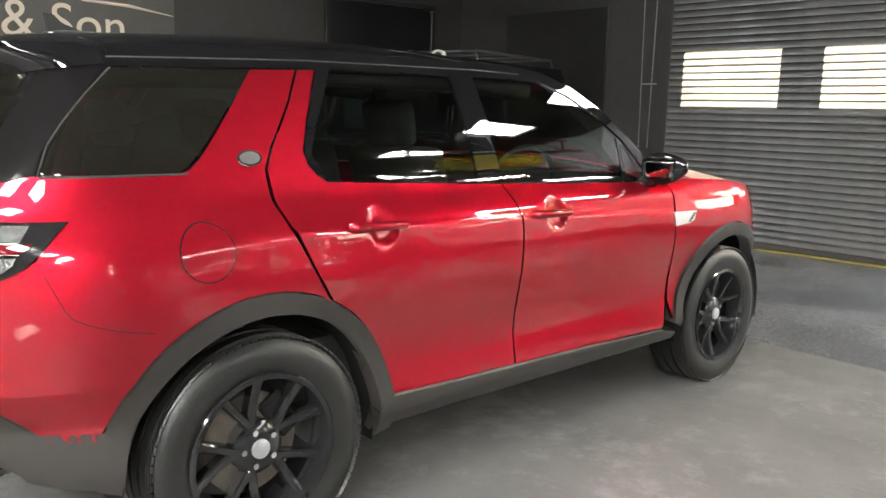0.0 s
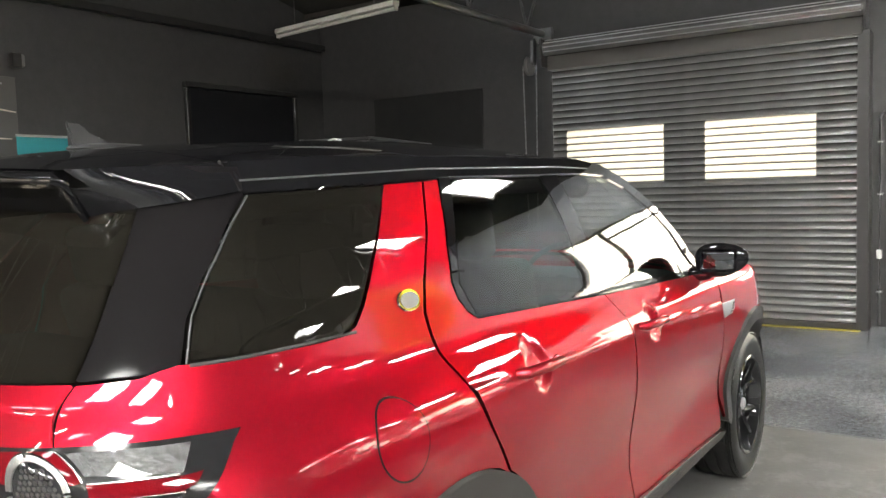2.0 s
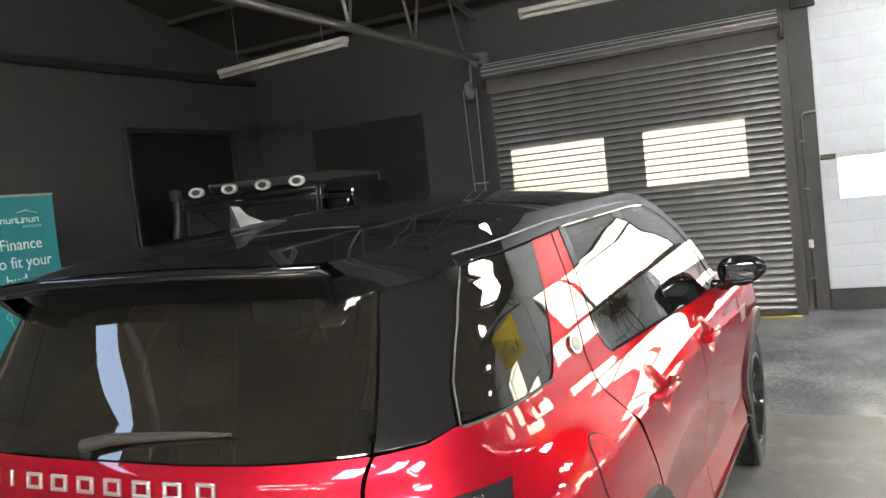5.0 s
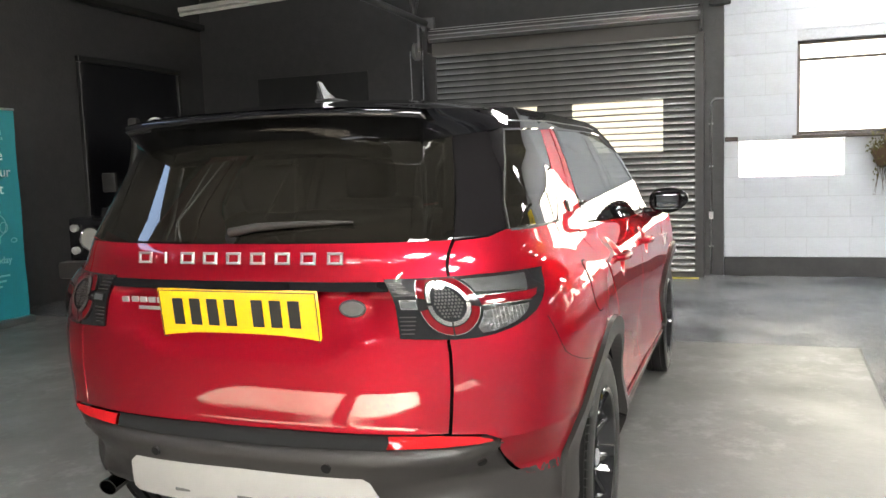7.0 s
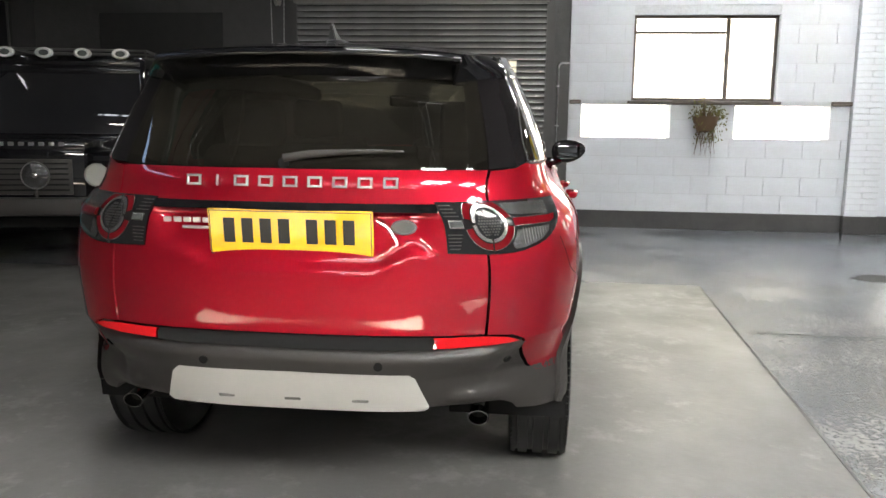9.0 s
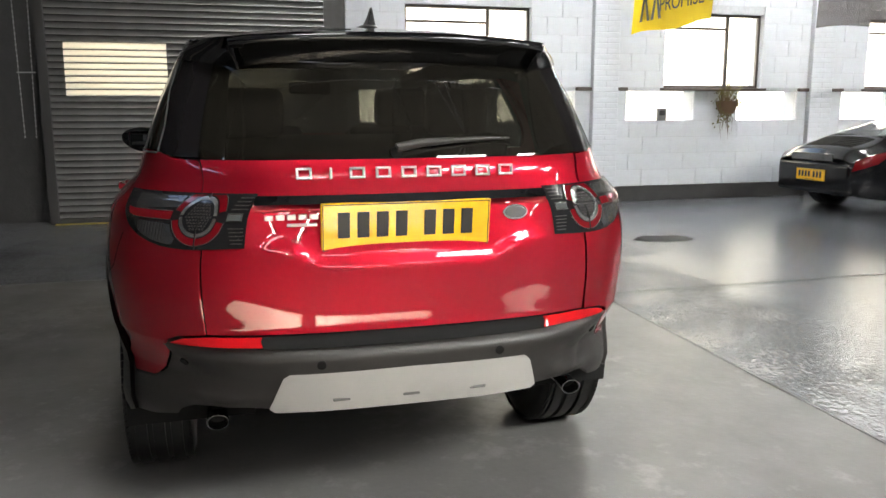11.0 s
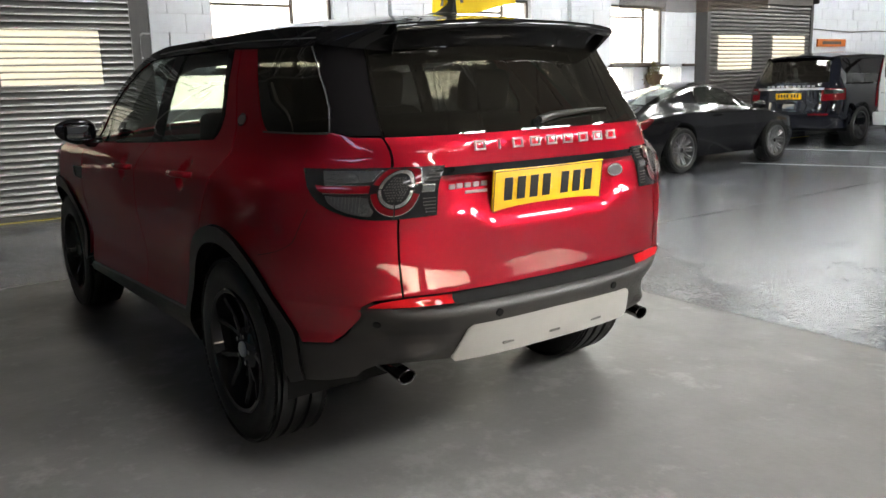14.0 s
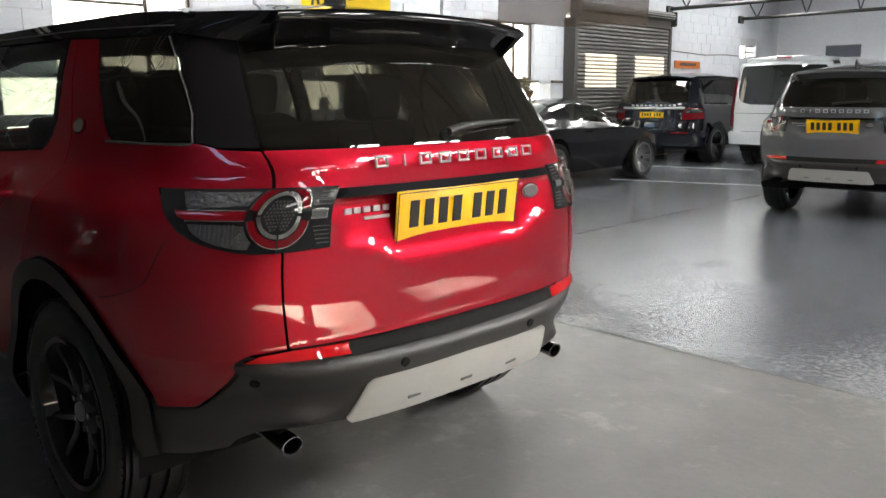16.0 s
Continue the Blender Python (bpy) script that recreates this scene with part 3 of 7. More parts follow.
# sill band along the white wall, stopping at the brick piers
PIERS = [-4.83, -8.45]
for k, (a, b) in enumerate([(-1.33, -1.18), (-2.56, -2.46), (-3.2, -2.56), (-5.2, -4.4), (-7.03, -6.3), (-8.9, -8.08), (-10.68, -9.95), (-11.7, -11.32)]):
    bm = B()
    box(bm, (XB - 0.02, (a + b) / 2, 1.607), (0.06, b - a - 0.004, 0.05), bevel=0.008)
    structure("trim_%d" % (k + 1), bm, M_SILL, "dark sill band along the wall")
bm = B()
box(bm, (XB + 0.12, -6.2, 1.607), (0.05, 10.2, 0.05))
structure("trim_9", bm, M_SILL, "dark rail between upper windows and low panes")

# the bright yard outside, far beyond the windows
bm = B()
bmesh.ops.create_grid(bm, x_segments=1, y_segments=1, size=1, matrix=Matrix.Translation((30, -8, 6)) @ Matrix.Rotation(radians(-90), 4, "Y") @ Matrix.Diagonal((12, 40, 1, 1)))
tagged(part("backdrop_yard", bm, M_DAY, smooth=False), "overexposed daylight outside the windows", "backdrop", kind="structure")
bm = B()
box(bm, (60, -8, -0.25), (110, 160, 0.1))
structure("ground", bm, M_YARD, "pale yard outside the hall")


# roller shutters
def slat_mesh(y0, y1, pitch, depth):
    """One curved slat running along y, its foot at z = 0."""
    bm = B()
    prof = [(0.3, 0.0), (-0.5, 0.02), (-0.95, 0.1), (-1.0, 0.24), (-0.88, 0.45), (-0.62, 0.68), (-0.25, 0.88), (0.2, 0.98), (0.3, 1.03)]
    a = [bm.verts.new((px * depth, y0, pz * pitch)) for px, pz in prof]
    b = [bm.verts.new((px * depth, y1, pz * pitch)) for px, pz in prof]
    c = [bm.verts.new((px * depth + 0.004, y1, pz * pitch)) for px, pz in prof]
    d = [bm.verts.new((px * depth + 0.004, y0, pz * pitch)) for px, pz in prof]
    for p, q in ((a, b), (c, d)):
        for i in range(len(prof) - 1):
            bm.faces.new((p[i], q[i], q[i + 1], p[i + 1]))
    for i in range(len(prof) - 1):
        bm.faces.new((a[i], a[i + 1], d[i + 1], d[i]))
        bm.faces.new((b[i], c[i], c[i + 1], b[i + 1]))
    return bm


def shutter(name, ya, yb, panels, pz, steel, label):
    s = thing(name, pose(XS, 0, 0), label, "roller shutter", "roller shutters", "structure")
    pitch, n = 0.0755, 37
    cuts = [ya + 0.04, *[v for p in panels for v in p], yb - 0.04]
    cache = {}

    def put(a, b, z, mt, nm):
        key = (round(a, 3), round(b, 3), nm)
        if key not in cache:
            me = bpy.data.meshes.new(nm)
            bm = slat_mesh(a, b, pitch, 0.034)
            bm.to_mesh(me)
            bm.free()
            me.materials.append(mt)
            me.shade_smooth()
            me.set_sharp_from_angle(angle=radians(50))
            cache[key] = me
        ob = new(nm, cache[key])
        ob.parent = s
        ob.location = (0, 0, z)
    for k in range(n):
        z = 0.06 + k * pitch
        if pz[0] - 0.02 <= z < pz[1] - 0.03:
            for i in range(0, len(cuts) - 1):
                solid = i % 2 == 0
                put(cuts[i], cuts[i + 1], z, steel if solid else M_VISION, "slat" if solid else "vision_slat")
                if not solid:
                    bm = B()
                    box(bm, (-0.006, (cuts[i] + cuts[i + 1]) / 2, z - 0.001), (0.012, cuts[i + 1] - cuts[i], 0.022))
                    part("hinge_strip", bm, steel, s, smooth=False)
        else:
            put(cuts[0], cuts[-1], z, steel, "slat")
    for y in (ya, yb):
        bm = B()
        sgn = 1 if y == yb else -1
        box(bm, (-0.035, y + sgn * 0.01, 1.42), (0.012, 0.1, 2.84))
        box(bm, (0.03, y + sgn * 0.01, 1.42), (0.012, 0.1, 2.84))
        box(bm, (0, y + sgn * 0.055, 1.42), (0.08, 0.012, 2.84))
        box(bm, (0.12, y + sgn * 0.045, 1.42), (0.22, 0.03, 2.84))
        part("guide", bm, M_SHUTTER_DARK, s, smooth=False)
    bm = B()
    cyl(bm, (-0.06, ya - 0.02, 3.05), (-0.06, yb + 0.02, 3.05), 0.09, seg=28)
    part("barrel", bm, steel, s)
    bm = B()
    for k in range(5):
        cyl(bm, (-0.06 - 0.093 * math.cos(0.55 * k - 0.5), ya, 3.05 + 0.093 * math.sin(0.55 * k - 0.5)), (-0.06 - 0.093 * math.cos(0.55 * k - 0.5), yb, 3.05 + 0.093 * math.sin(0.55 * k - 0.5)), 0.006, seg=6)
    part("coil_edge", bm, M_GALV, s)
    for y in (ya - 0.03, yb + 0.03):
        bm = B()
        box(bm, (-0.03, y, 3.0), (0.28, 0.02, 0.32), bevel=0.02)
        part("end_plate", bm, M_SHUTTER_DARK, s)
    bm = B()
    box(bm, (0, (ya + yb) / 2, 0.032), (0.05, yb - ya - 0.06, 0.062), bevel=0.008)
    part("bottom_rail", bm, M_SHUTTER_DARK, s)
    bm = B()
    box(bm, (-0.04, (ya + yb) / 2, 2.885), (0.016, yb - ya, 0.17), bevel=0.004)
    box(bm, (0.12, (ya + yb) / 2, 2.95), (0.02, yb - ya, 0.3))
    part("headplate", bm, M_HEADPLATE, s)
    return s


shutter("door_1", *SHUTTERS[0], [(-0.50, 0.567), (1.007, 2.133)], (1.477, 2.117), M_SHUTTER, "closed grey steel roller shutter with two translucent panels")
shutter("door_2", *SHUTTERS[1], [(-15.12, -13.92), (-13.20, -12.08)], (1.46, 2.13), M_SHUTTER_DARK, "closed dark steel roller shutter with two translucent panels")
for nm, (a, b) in zip(("floor_line_3", "floor_line_4"), SHUTTERS):
    bm = B()
    box(bm, (XS - 0.08, (a + b) / 2, 0.003), (0.07, b - a, 0.006))
    structure(nm, bm, M_YELLOW, "worn yellow safety line below the shutter")

# hand chain of the first shutter
ch = thing("chain_hoist", pose(XS - 0.16, 2.44, 0), "galvanised chain wheel and looped hand chain of the shutter", "chain hoist")
bm = B()
lathe(bm, [(0.03, -0.02), (0.11, -0.02), (0.085, -0.006), (0.085, 0.006), (0.11, 0.02), (0.03, 0.02)], pose(0, 0.08, 2.86, 90, 0, 0), 28)
part("chain_wheel", bm, M_GALV, ch)
bm = B()
box(bm, (0.03, 0.04, 3.02), (0.1, 0.03, 0.3), bevel=0.03)
part("bracket", bm, M_STEEL_GREY, ch)
for side in (-1, 1):
    bm = B()
    for k in range(62):
        z = 2.86 - k * 0.03
        yy = 0.08 + side * 0.085 * (1 - k / 200)
        bmesh.ops.create_cube(bm, size=1, matrix=Matrix.Translation((0, yy, z)) @ Matrix.Rotation(radians(90 * (k % 2)), 4, "Z") @ Matrix.Diagonal((0.016, 0.005, 0.026, 1)))
    part("chain", bm, M_GALV, ch, smooth=False)
bm = B()
box(bm, (0.05, 0.08, 1.75), (0.02, 0.2, 0.015))
part("chain_keeper", bm, M_GALV, ch)

# conduit and switch at the pier beside the shutter
cd = thing("conduit", pose(XB - 0.02, -1.03, 0), "grey metal conduit with a small white switch box", "conduit")
bm = B()
sweep(bm, [(0, 0, 0.02), (0, 0, 2.02), (0, -0.01, 2.06), (0, -0.04, 2.09), (0, -0.14, 2.09)], 0.012, 8)
part("tube", bm, M_GALV, cd)
bm = B()
box(bm, (-0.03, 0, 0.72), (0.05, 0.05, 0.09), bevel=0.006)
part("switch_box", bm, M_BOX_WHITE, cd)
for z in (0.35, 1.3, 1.8):
    bm = B()
    box(bm, (-0.004, 0, z), (0.03, 0.05, 0.02), bevel=0.003)
    part("clip", bm, M_GALV, cd)

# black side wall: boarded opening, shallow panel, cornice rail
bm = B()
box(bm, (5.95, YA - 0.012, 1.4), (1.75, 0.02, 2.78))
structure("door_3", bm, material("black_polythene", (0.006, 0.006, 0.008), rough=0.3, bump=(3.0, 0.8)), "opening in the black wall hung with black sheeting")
for nm, c, s in [("trim_10", (5.95, YA - 0.03, 2.82), (1.9, 0.06, 0.07)), ("trim_11", (5.04, YA - 0.03, 1.4), (0.06, 0.06, 2.76)), ("trim_12", (6.86, YA - 0.03, 1.4), (0.06, 0.06, 2.76)),
                 ("trim_13", ((XB + XD) / 2, YA - 0.05, 3.52), (XB - XD, 0.08, 0.09))]:
    bm = B()
    box(bm, c, s, bevel=0.008)
    structure(nm, bm, M_STEEL_BLACK, "black painted trim on the dark wall")
bm = B()
box(bm, (XB - 0.015, 4.25, 1.75), (0.03, 1.72, 1.95), bevel=0.006)
structure("panel_1", bm, M_STEEL_BLACK, "black board fixed to the dark wall")

# ---------------------------------------------------------------- vehicles
class Shell:
    """The skin of a car: a rounded plan line (rear middle, round the corner, along the side, to the front middle), s metres
    along it, and a height z. Widths and ends vary with z. x ahead from the rear axle, y to the left; side -1 is the right."""

    def __init__(self, width, rear, front, w0, xr0, xf0, ar=0.55, nr=3.2, af=0.85, nf=2.5, bulge=(), taper=((0, 0, 2), (3, 0, 2))):
        zz = np.linspace(0, 2.6, 2601)
        k = np.exp(-0.5 * (np.arange(-45, 46) / 15.0) ** 2)
        k /= k.sum()

        def smooth(tab):
            v = np.interp(zz, [p[0] for p in tab], [p[1] for p in tab])
            return np.convolve(np.pad(v, 45, mode="edge"), k, "valid")
        self.zz, self.wt, self.rt, self.ft = zz, smooth(width), smooth(rear), smooth(front)
        self.w0, self.xr0, self.xf0, self.ar, self.af, self.bulge, self.taper = w0, xr0, xf0, ar, af, bulge, taper
        th = np.linspace(0, math.pi / 2, 700)
        rx, ry = xr0 + ar - ar * np.cos(th) ** (2 / nr), w0 * np.sin(th) ** (2 / nr)
        fx, fy = xf0 - af + af * np.cos(th[::-1]) ** (2 / nf), w0 * np.sin(th[::-1]) ** (2 / nf)
        mid = np.linspace(xr0 + ar, xf0 - af, 300)[1:-1]
        px, py = np.r_[rx, mid, fx], np.r_[ry, np.full(len(mid), w0), fy]
        s = np.r_[0, np.cumsum(np.hypot(np.diff(px), np.diff(py)))]
        self.s = np.linspace(0, s[-1], 6000)
        self.px, self.py = np.interp(self.s, s, px), np.interp(self.s, s, py)
        g = np.exp(-0.5 * (np.arange(-30, 31) / 9.0) ** 2)
        g /= g.sum()
        self.px, self.py = (np.convolve(np.pad(v, 30, mode="reflect", reflect_type="odd"), g, "valid") for v in (self.px, self.py))
        self.py[0] = 0.0

    def at(self, s, z):
        x, y = np.interp(s, self.s, self.px), np.interp(s, self.s, self.py)
        t = np.clip((self.xr0 + self.ar - x) / self.ar, 0, 1)
        f = np.clip((x - self.xf0 + self.af) / self.af, 0, 1)
        x2 = x + (np.interp(z, self.zz, self.rt) - self.xr0) * t * t * (3 - 2 * t) + (np.interp(z, self.zz, self.ft) - self.xf0) * f * f * (3 - 2 * f)
        y2 = y * np.interp(z, self.zz, self.wt) / self.w0
        tz, ta, tp = zip(*self.taper)       # the rear draws in: amount and power at each height
        y2 = y2 - np.interp(z, tz, ta) * np.clip((-0.1 - x2) / 0.6, 0, 1) ** np.interp(z, tz, tp) * (y / self.w0)
        for cx, cz, rad, amt in self.bulge:
            y2 = y2 + amt * np.exp(-(((x - cx) ** 2 + (z - cz) ** 2) / rad ** 2)) * (y / self.w0)
        return np.stack([x2, -y2, z + 0 * x2], -1)

    def normal(self, s, z):
        h = 0.006
        a = self.at(s + h, z) - self.at(s - h, z)
        b = self.at(s, z + h) - self.at(s, z - h)
        n = np.cross(a, b)
        n = n / np.maximum(np.linalg.norm(n, axis=-1, keepdims=True), 1e-9)
        return n

    def s_of(self, kind, v, z):
        half = len(self.s)
        p = self.at(self.s, np.full(half, z))
        if kind == "x":
            i0 = int(half * 0.04)
            return float(np.interp(v, p[i0:, 0], self.s[i0:]))
        n = half // 3
        return float(np.interp(v, -p[:n, 1], self.s[:n]))


def spread(pts, step):
    out = []
    for a, b in zip(pts, pts[1:] + pts[:1]):
        n = max(1, int(math.ceil(math.hypot(b[0] - a[0], b[1] - a[1]) / step)))
        out += [(a[0] + (b[0] - a[0]) * k / n, a[1] + (b[1] - a[1]) * k / n) for k in range(n)]
    return out


def grid_fill(pts, step):
    """A flat mesh of an outline, cut into a fine grid."""
    bm = B()
    vs = [bm.verts.new((a, b, 0)) for a, b in pts]
    bm.faces.new(vs)
    bmesh.ops.triangulate(bm, faces=bm.faces[:])
    lo, hi = np.min(pts, 0), np.max(pts, 0)
    for ax in (0, 1):
        no = (1, 0, 0) if ax == 0 else (0, 1, 0)
        for c in np.arange(math.ceil(lo[ax] / step) * step, hi[ax], step):
            co = (c, 0, 0) if ax == 0 else (0, c, 0)
            bmesh.ops.bisect_plane(bm, geom=bm.verts[:] + bm.edges[:] + bm.faces[:], dist=1e-5, plane_co=co, plane_no=no)
    return bm


def mapped(name, bm, place, normal, mat, parent, off=0.0, edge=0.012, side=-1, label=""):
    """Bends a flat mesh on to a skin; its rim is turned inwards, and its normals are those of the skin."""
    rim = [e for e in bm.edges if e.is_boundary]
    r = bmesh.ops.extrude_edge_only(bm, edges=rim)
    inner = {v for v in r["geom"] if isinstance(v, bmesh.types.BMVert)}
    bm.verts.index_update()
    co = np.array([v.co[:2] for v in bm.verts])
    pos, nor = place(co[:, 0], co[:, 1]), normal(co[:, 0], co[:, 1])
    dep = np.array([off - edge if v in inner else off for v in bm.verts])
    pos = pos + nor * dep[:, None]
    if side > 0:
        pos[:, 1] *= -1
        nor = nor * np.array([1, -1, 1])
    for v, p in zip(bm.verts, pos):
        v.co = p
    for f in bm.faces:
        f.smooth = True
    bm.normal_update()
    want = {f: nor[f.verts[0].index] for f in bm.faces}
    flip = [f for f in bm.faces if not any(v in inner for v in f.verts) and f.normal.dot(Vector(want[f])) < 0]
    bmesh.ops.reverse_faces(bm, faces=flip)
    me = bpy.data.meshes.new(name)
    bm.to_mesh(me)
    bm.free()
    me.materials.append(mat)
    me.normals_split_custom_set_from_vertices([tuple(n) for n in nor])
    ob = new(name, me)
    ob.parent = parent
    return tagged(ob, label)


def panel(name, shell, outline, mat, parent, off=0.0, step=0.045, edge=0.012, side=-1, dent=None, label=""):
    """outline: (kind, value, z) corners; kind x or y says which coordinate the value is."""
    pts = [(shell.s_of(k, v, z), z) for k, v, z in outline]
    pts = spread(pts, step * 0.8)
    place = shell.at if dent is None else (lambda s, z: shell.at(s, z) + shell.normal(s, z) * dent(s, z)[:, None])
    if dent is None:
        normal = shell.normal
    else:
        def normal(s, z):
            h = 0.004
            n = np.cross(place(s + h, z) - place(s - h, z), place(s, z + h) - place(s, z - h))
            return n / np.maximum(np.linalg.norm(n, axis=-1, keepdims=True), 1e-9)
    return mapped(name, grid_fill(pts, step), place, normal, mat, parent, off, edge, side, label)


def both_sides(name, shell, outline, *args, **kw):
    return [panel(name, shell, outline, *args, side=s, **kw) for s in (-1, 1)]


def rear_band(name, shell, half, mat, parent, **kw):
    """A panel across the rear, mirrored about the middle: half is the outline of its right half, from the middle outwards."""
    pts = [(shell.s_of(k, v, z), z) for k, v, z in half]
    pts = pts + [(-a, b) for a, b in reversed(pts) if a > 1e-6]
    step = kw.pop("step", 0.04)
    dent = kw.pop("dent", None)
    pts = spread(pts, step * 0.8)

    def place(s, z):
        p = shell.at(np.abs(s), z)
        p[:, 1] *= np.where(s < 0, -1, 1)
        if dent is not None:
            p[:, 0] = p[:, 0] + dent(p[:, 1], z)
        return p

    def normal(s, z):
        h = 0.012
        n = np.cross(place(s + h, z) - place(s - h, z), place(s, z + h) - place(s, z - h))
        return n / np.maximum(np.linalg.norm(n, axis=-1, keepdims=True), 1e-9)
    return mapped(name, grid_fill(pts, step), place, normal, mat, parent, kw.get("off", 0.0), kw.get("edge", 0.012), -1, kw.get("label", ""))


def height_panel(name, outline, zfun, mat, parent, step=0.05, off=0.0, edge=0.012, label=""):
    """A roof or bonnet: an outline in x, y and its height."""
    pts = spread(outline, step * 0.8)

    def place(x, y):
        return np.stack([x, y, zfun(x, y)], -1)

    def normal(x, y):
        h = 0.006
        n = np.cross(place(x + h, y) - place(x - h, y), place(x, y + h) - place(x, y - h))
        return n / np.linalg.norm(n, axis=-1, keepdims=True)
    return mapped(name, grid_fill(pts, step), place, normal, mat, parent, off, edge, -1, label)


def strip(outer, inner, close=False):
    """A flat band of quads between two lines of points."""
    bm = B()
    a = [bm.verts.new((p[0], p[1], 0)) for p in outer]
    b = [bm.verts.new((p[0], p[1], 0)) for p in inner]
    n = len(a)
    for i in range(n if close else n - 1):
        bm.faces.new((a[i], a[(i + 1) % n], b[(i + 1) % n], b[i]))
    return bm


def round_band(cx, cz, r0, r1, n=48):
    t = np.linspace(0, 2 * math.pi, n + 1)[:-1]
    return strip([(cx + r1 * math.cos(a), cz + r1 * math.sin(a)) for a in t], [(cx + r0 * math.cos(a), cz + r0 * math.sin(a)) for a in t], True)


def wheel(parent, x, y, side, radius, width, rim_r, rim_mat, spokes, cap_mat, tyre_label=""):
    """side: -1 for the right of the car. Local z of the lathe points out of the car."""
    w = new("wheel")
    w.parent = parent
    w.matrix_local = pose(x, y, radius, 90 if side < 0 else -90, 0, 0)
    h, R, q = width / 2, radius, rim_r
    bm = B()
    prof = [(q - 0.012, -h * 0.8), (q + 0.012, -h * 0.92), (q + 0.05, -h), (R - 0.05, -h * 0.99), (R - 0.018, -h * 0.9), (R - 0.004, -h * 0.74)]
    for g in (-0.5, -0.17, 0.17, 0.5):
        prof += [(R, (g - 0.06) * 2 * h * 0.75), (R - 0.012, (g - 0.05) * 2 * h * 0.75), (R - 0.012, (g + 0.05) * 2 * h * 0.75), (R, (g + 0.06) * 2 * h * 0.75)]
    prof += [(R - 0.004, h * 0.74), (R - 0.018, h * 0.9), (R - 0.05, h * 0.99), (q + 0.05, h), (q + 0.012, h * 0.92), (q - 0.012, h * 0.8)]
    lathe(bm, prof, seg=64)
    part("tyre", bm, M_RUBBER, w, tyre_label)
    bm = B()
    for k in range(84):
        for sg in (-1, 1):
            m = Matrix.Rotation(2 * math.pi * (k + 0.25 * sg) / 84, 4, "Z") @ Matrix.Translation((R - 0.0125, 0, sg * h * 0.84)) @ Matrix.Rotation(radians(38 * sg), 4, "Y")
            bmesh.ops.create_cube(bm, size=1, matrix=m @ Matrix.Diagonal((0.007, 0.0215, 0.026, 1)))
    part("tread_pattern", bm, M_RUBBER, w, smooth=False, kind="stuff")
    bm = B()
    lathe(bm, [(q + 0.004, h * 0.93), (q - 0.002, h * 0.97), (q - 0.016, h * 0.93), (q - 0.024, h * 0.7), (q - 0.035, h * 0.2), (q - 0.04, -h * 0.8), (q, -h * 0.9)], seg=64)
    part("rim", bm, rim_mat, w)
    bm = B()
    cyl(bm, (0, 0, -0.01), (0, 0, 0.012), q * 0.66, seg=40)
    part("brake_disc", bm, M_DISC, w)
    bm = B()
    box(bm, (q * 0.42, q * 0.3, 0.01), (0.09, 0.15, 0.05), Matrix.Rotation(0.6, 4, "Z"), bevel=0.012)
    part("brake_caliper", bm, M_UNDER, w)
    hub_z = h * 0.55
    bm = B()
    lathe(bm, [(0.0, hub_z + 0.012), (0.062, hub_z + 0.008), (0.085, hub_z - 0.006), (0.085, hub_z - 0.05), (0.05, hub_z - 0.07)], seg=30)
    part("hub", bm, rim_mat, w)
    for k in range(spokes):
        a = 2 * math.pi * k / spokes
        for sg in (-1, 1):
            p0, p1 = Vector((0.045, sg * (0.04 if spokes == 5 else 0.02), hub_z)), Vector((q * (0.96 if spokes == 5 else 0.98), sg * (0.08 if spokes == 5 else 0.022), h * 0.84))
            bm = B()
            d = p1 - p0
            rot = Matrix.Rotation(a, 4, "Z")
            vs = []
            for t, ww, dd in ((0, 0.034, 0.05), (0.45, 0.028, 0.042), (0.85, 0.032, 0.045), (1, 0.045, 0.05)):
                p = p0 + d * t + Vector((0, 0, -0.014 * math.sin(math.pi * t)))
                vs.append([bm.verts.new(rot @ (p + Vector((0, yy * ww / 2, zz)))) for yy, zz in ((-1, -dd), (-1, -0.006), (-0.6, 0.0), (0.6, 0.0), (1, -0.006), (1, -dd))])
            for u, v in zip(vs, vs[1:]):
                for i in range(6):
                    bm.faces.new((u[i], u[(i + 1) % 6], v[(i + 1) % 6], v[i]))
            bm.faces.new(vs[0][::-1])
            bm.faces.new(vs[-1])
            part("spoke", bm, rim_mat, w)
    bm = B()
    lathe(bm, [(0.0, hub_z + 0.024), (0.02, hub_z + 0.023), (0.03, hub_z + 0.018), (0.032, hub_z)], seg=24)
    part("centre_cap", bm, cap_mat, w, "silver centre cap")
    for k in range(5):
        a = 2 * math.pi * (k + 0.5) / 5
        bm = B()
        cyl(bm, (0.056 * math.cos(a), 0.056 * math.sin(a), hub_z - 0.01), (0.056 * math.cos(a), 0.056 * math.sin(a), hub_z + 0.014), 0.01, seg=6)
        part("wheel_nut", bm, M_CHROME if rim_mat is M_RIM else M_STEEL_GREY, w)
    return w


def wheel_well(parent, x, z, y, side, r, depth):
    """The dark upper half of a wheel house, from the skin inwards."""
    bm = B()
    ang = np.radians(np.linspace(-12, 192, 26))
    a = [bm.verts.new((x + r * math.cos(t), side * y, z + r * math.sin(t))) for t in ang]
    b = [bm.verts.new((x + r * math.cos(t), side * (y - depth), z + r * math.sin(t))) for t in ang]
    for i in range(len(ang) - 1):
        bm.faces.new((a[i], a[i + 1], b[i + 1], b[i]))
    bm.faces.new(b)
    return part("wheel_well", bm, M_UNDER, parent)


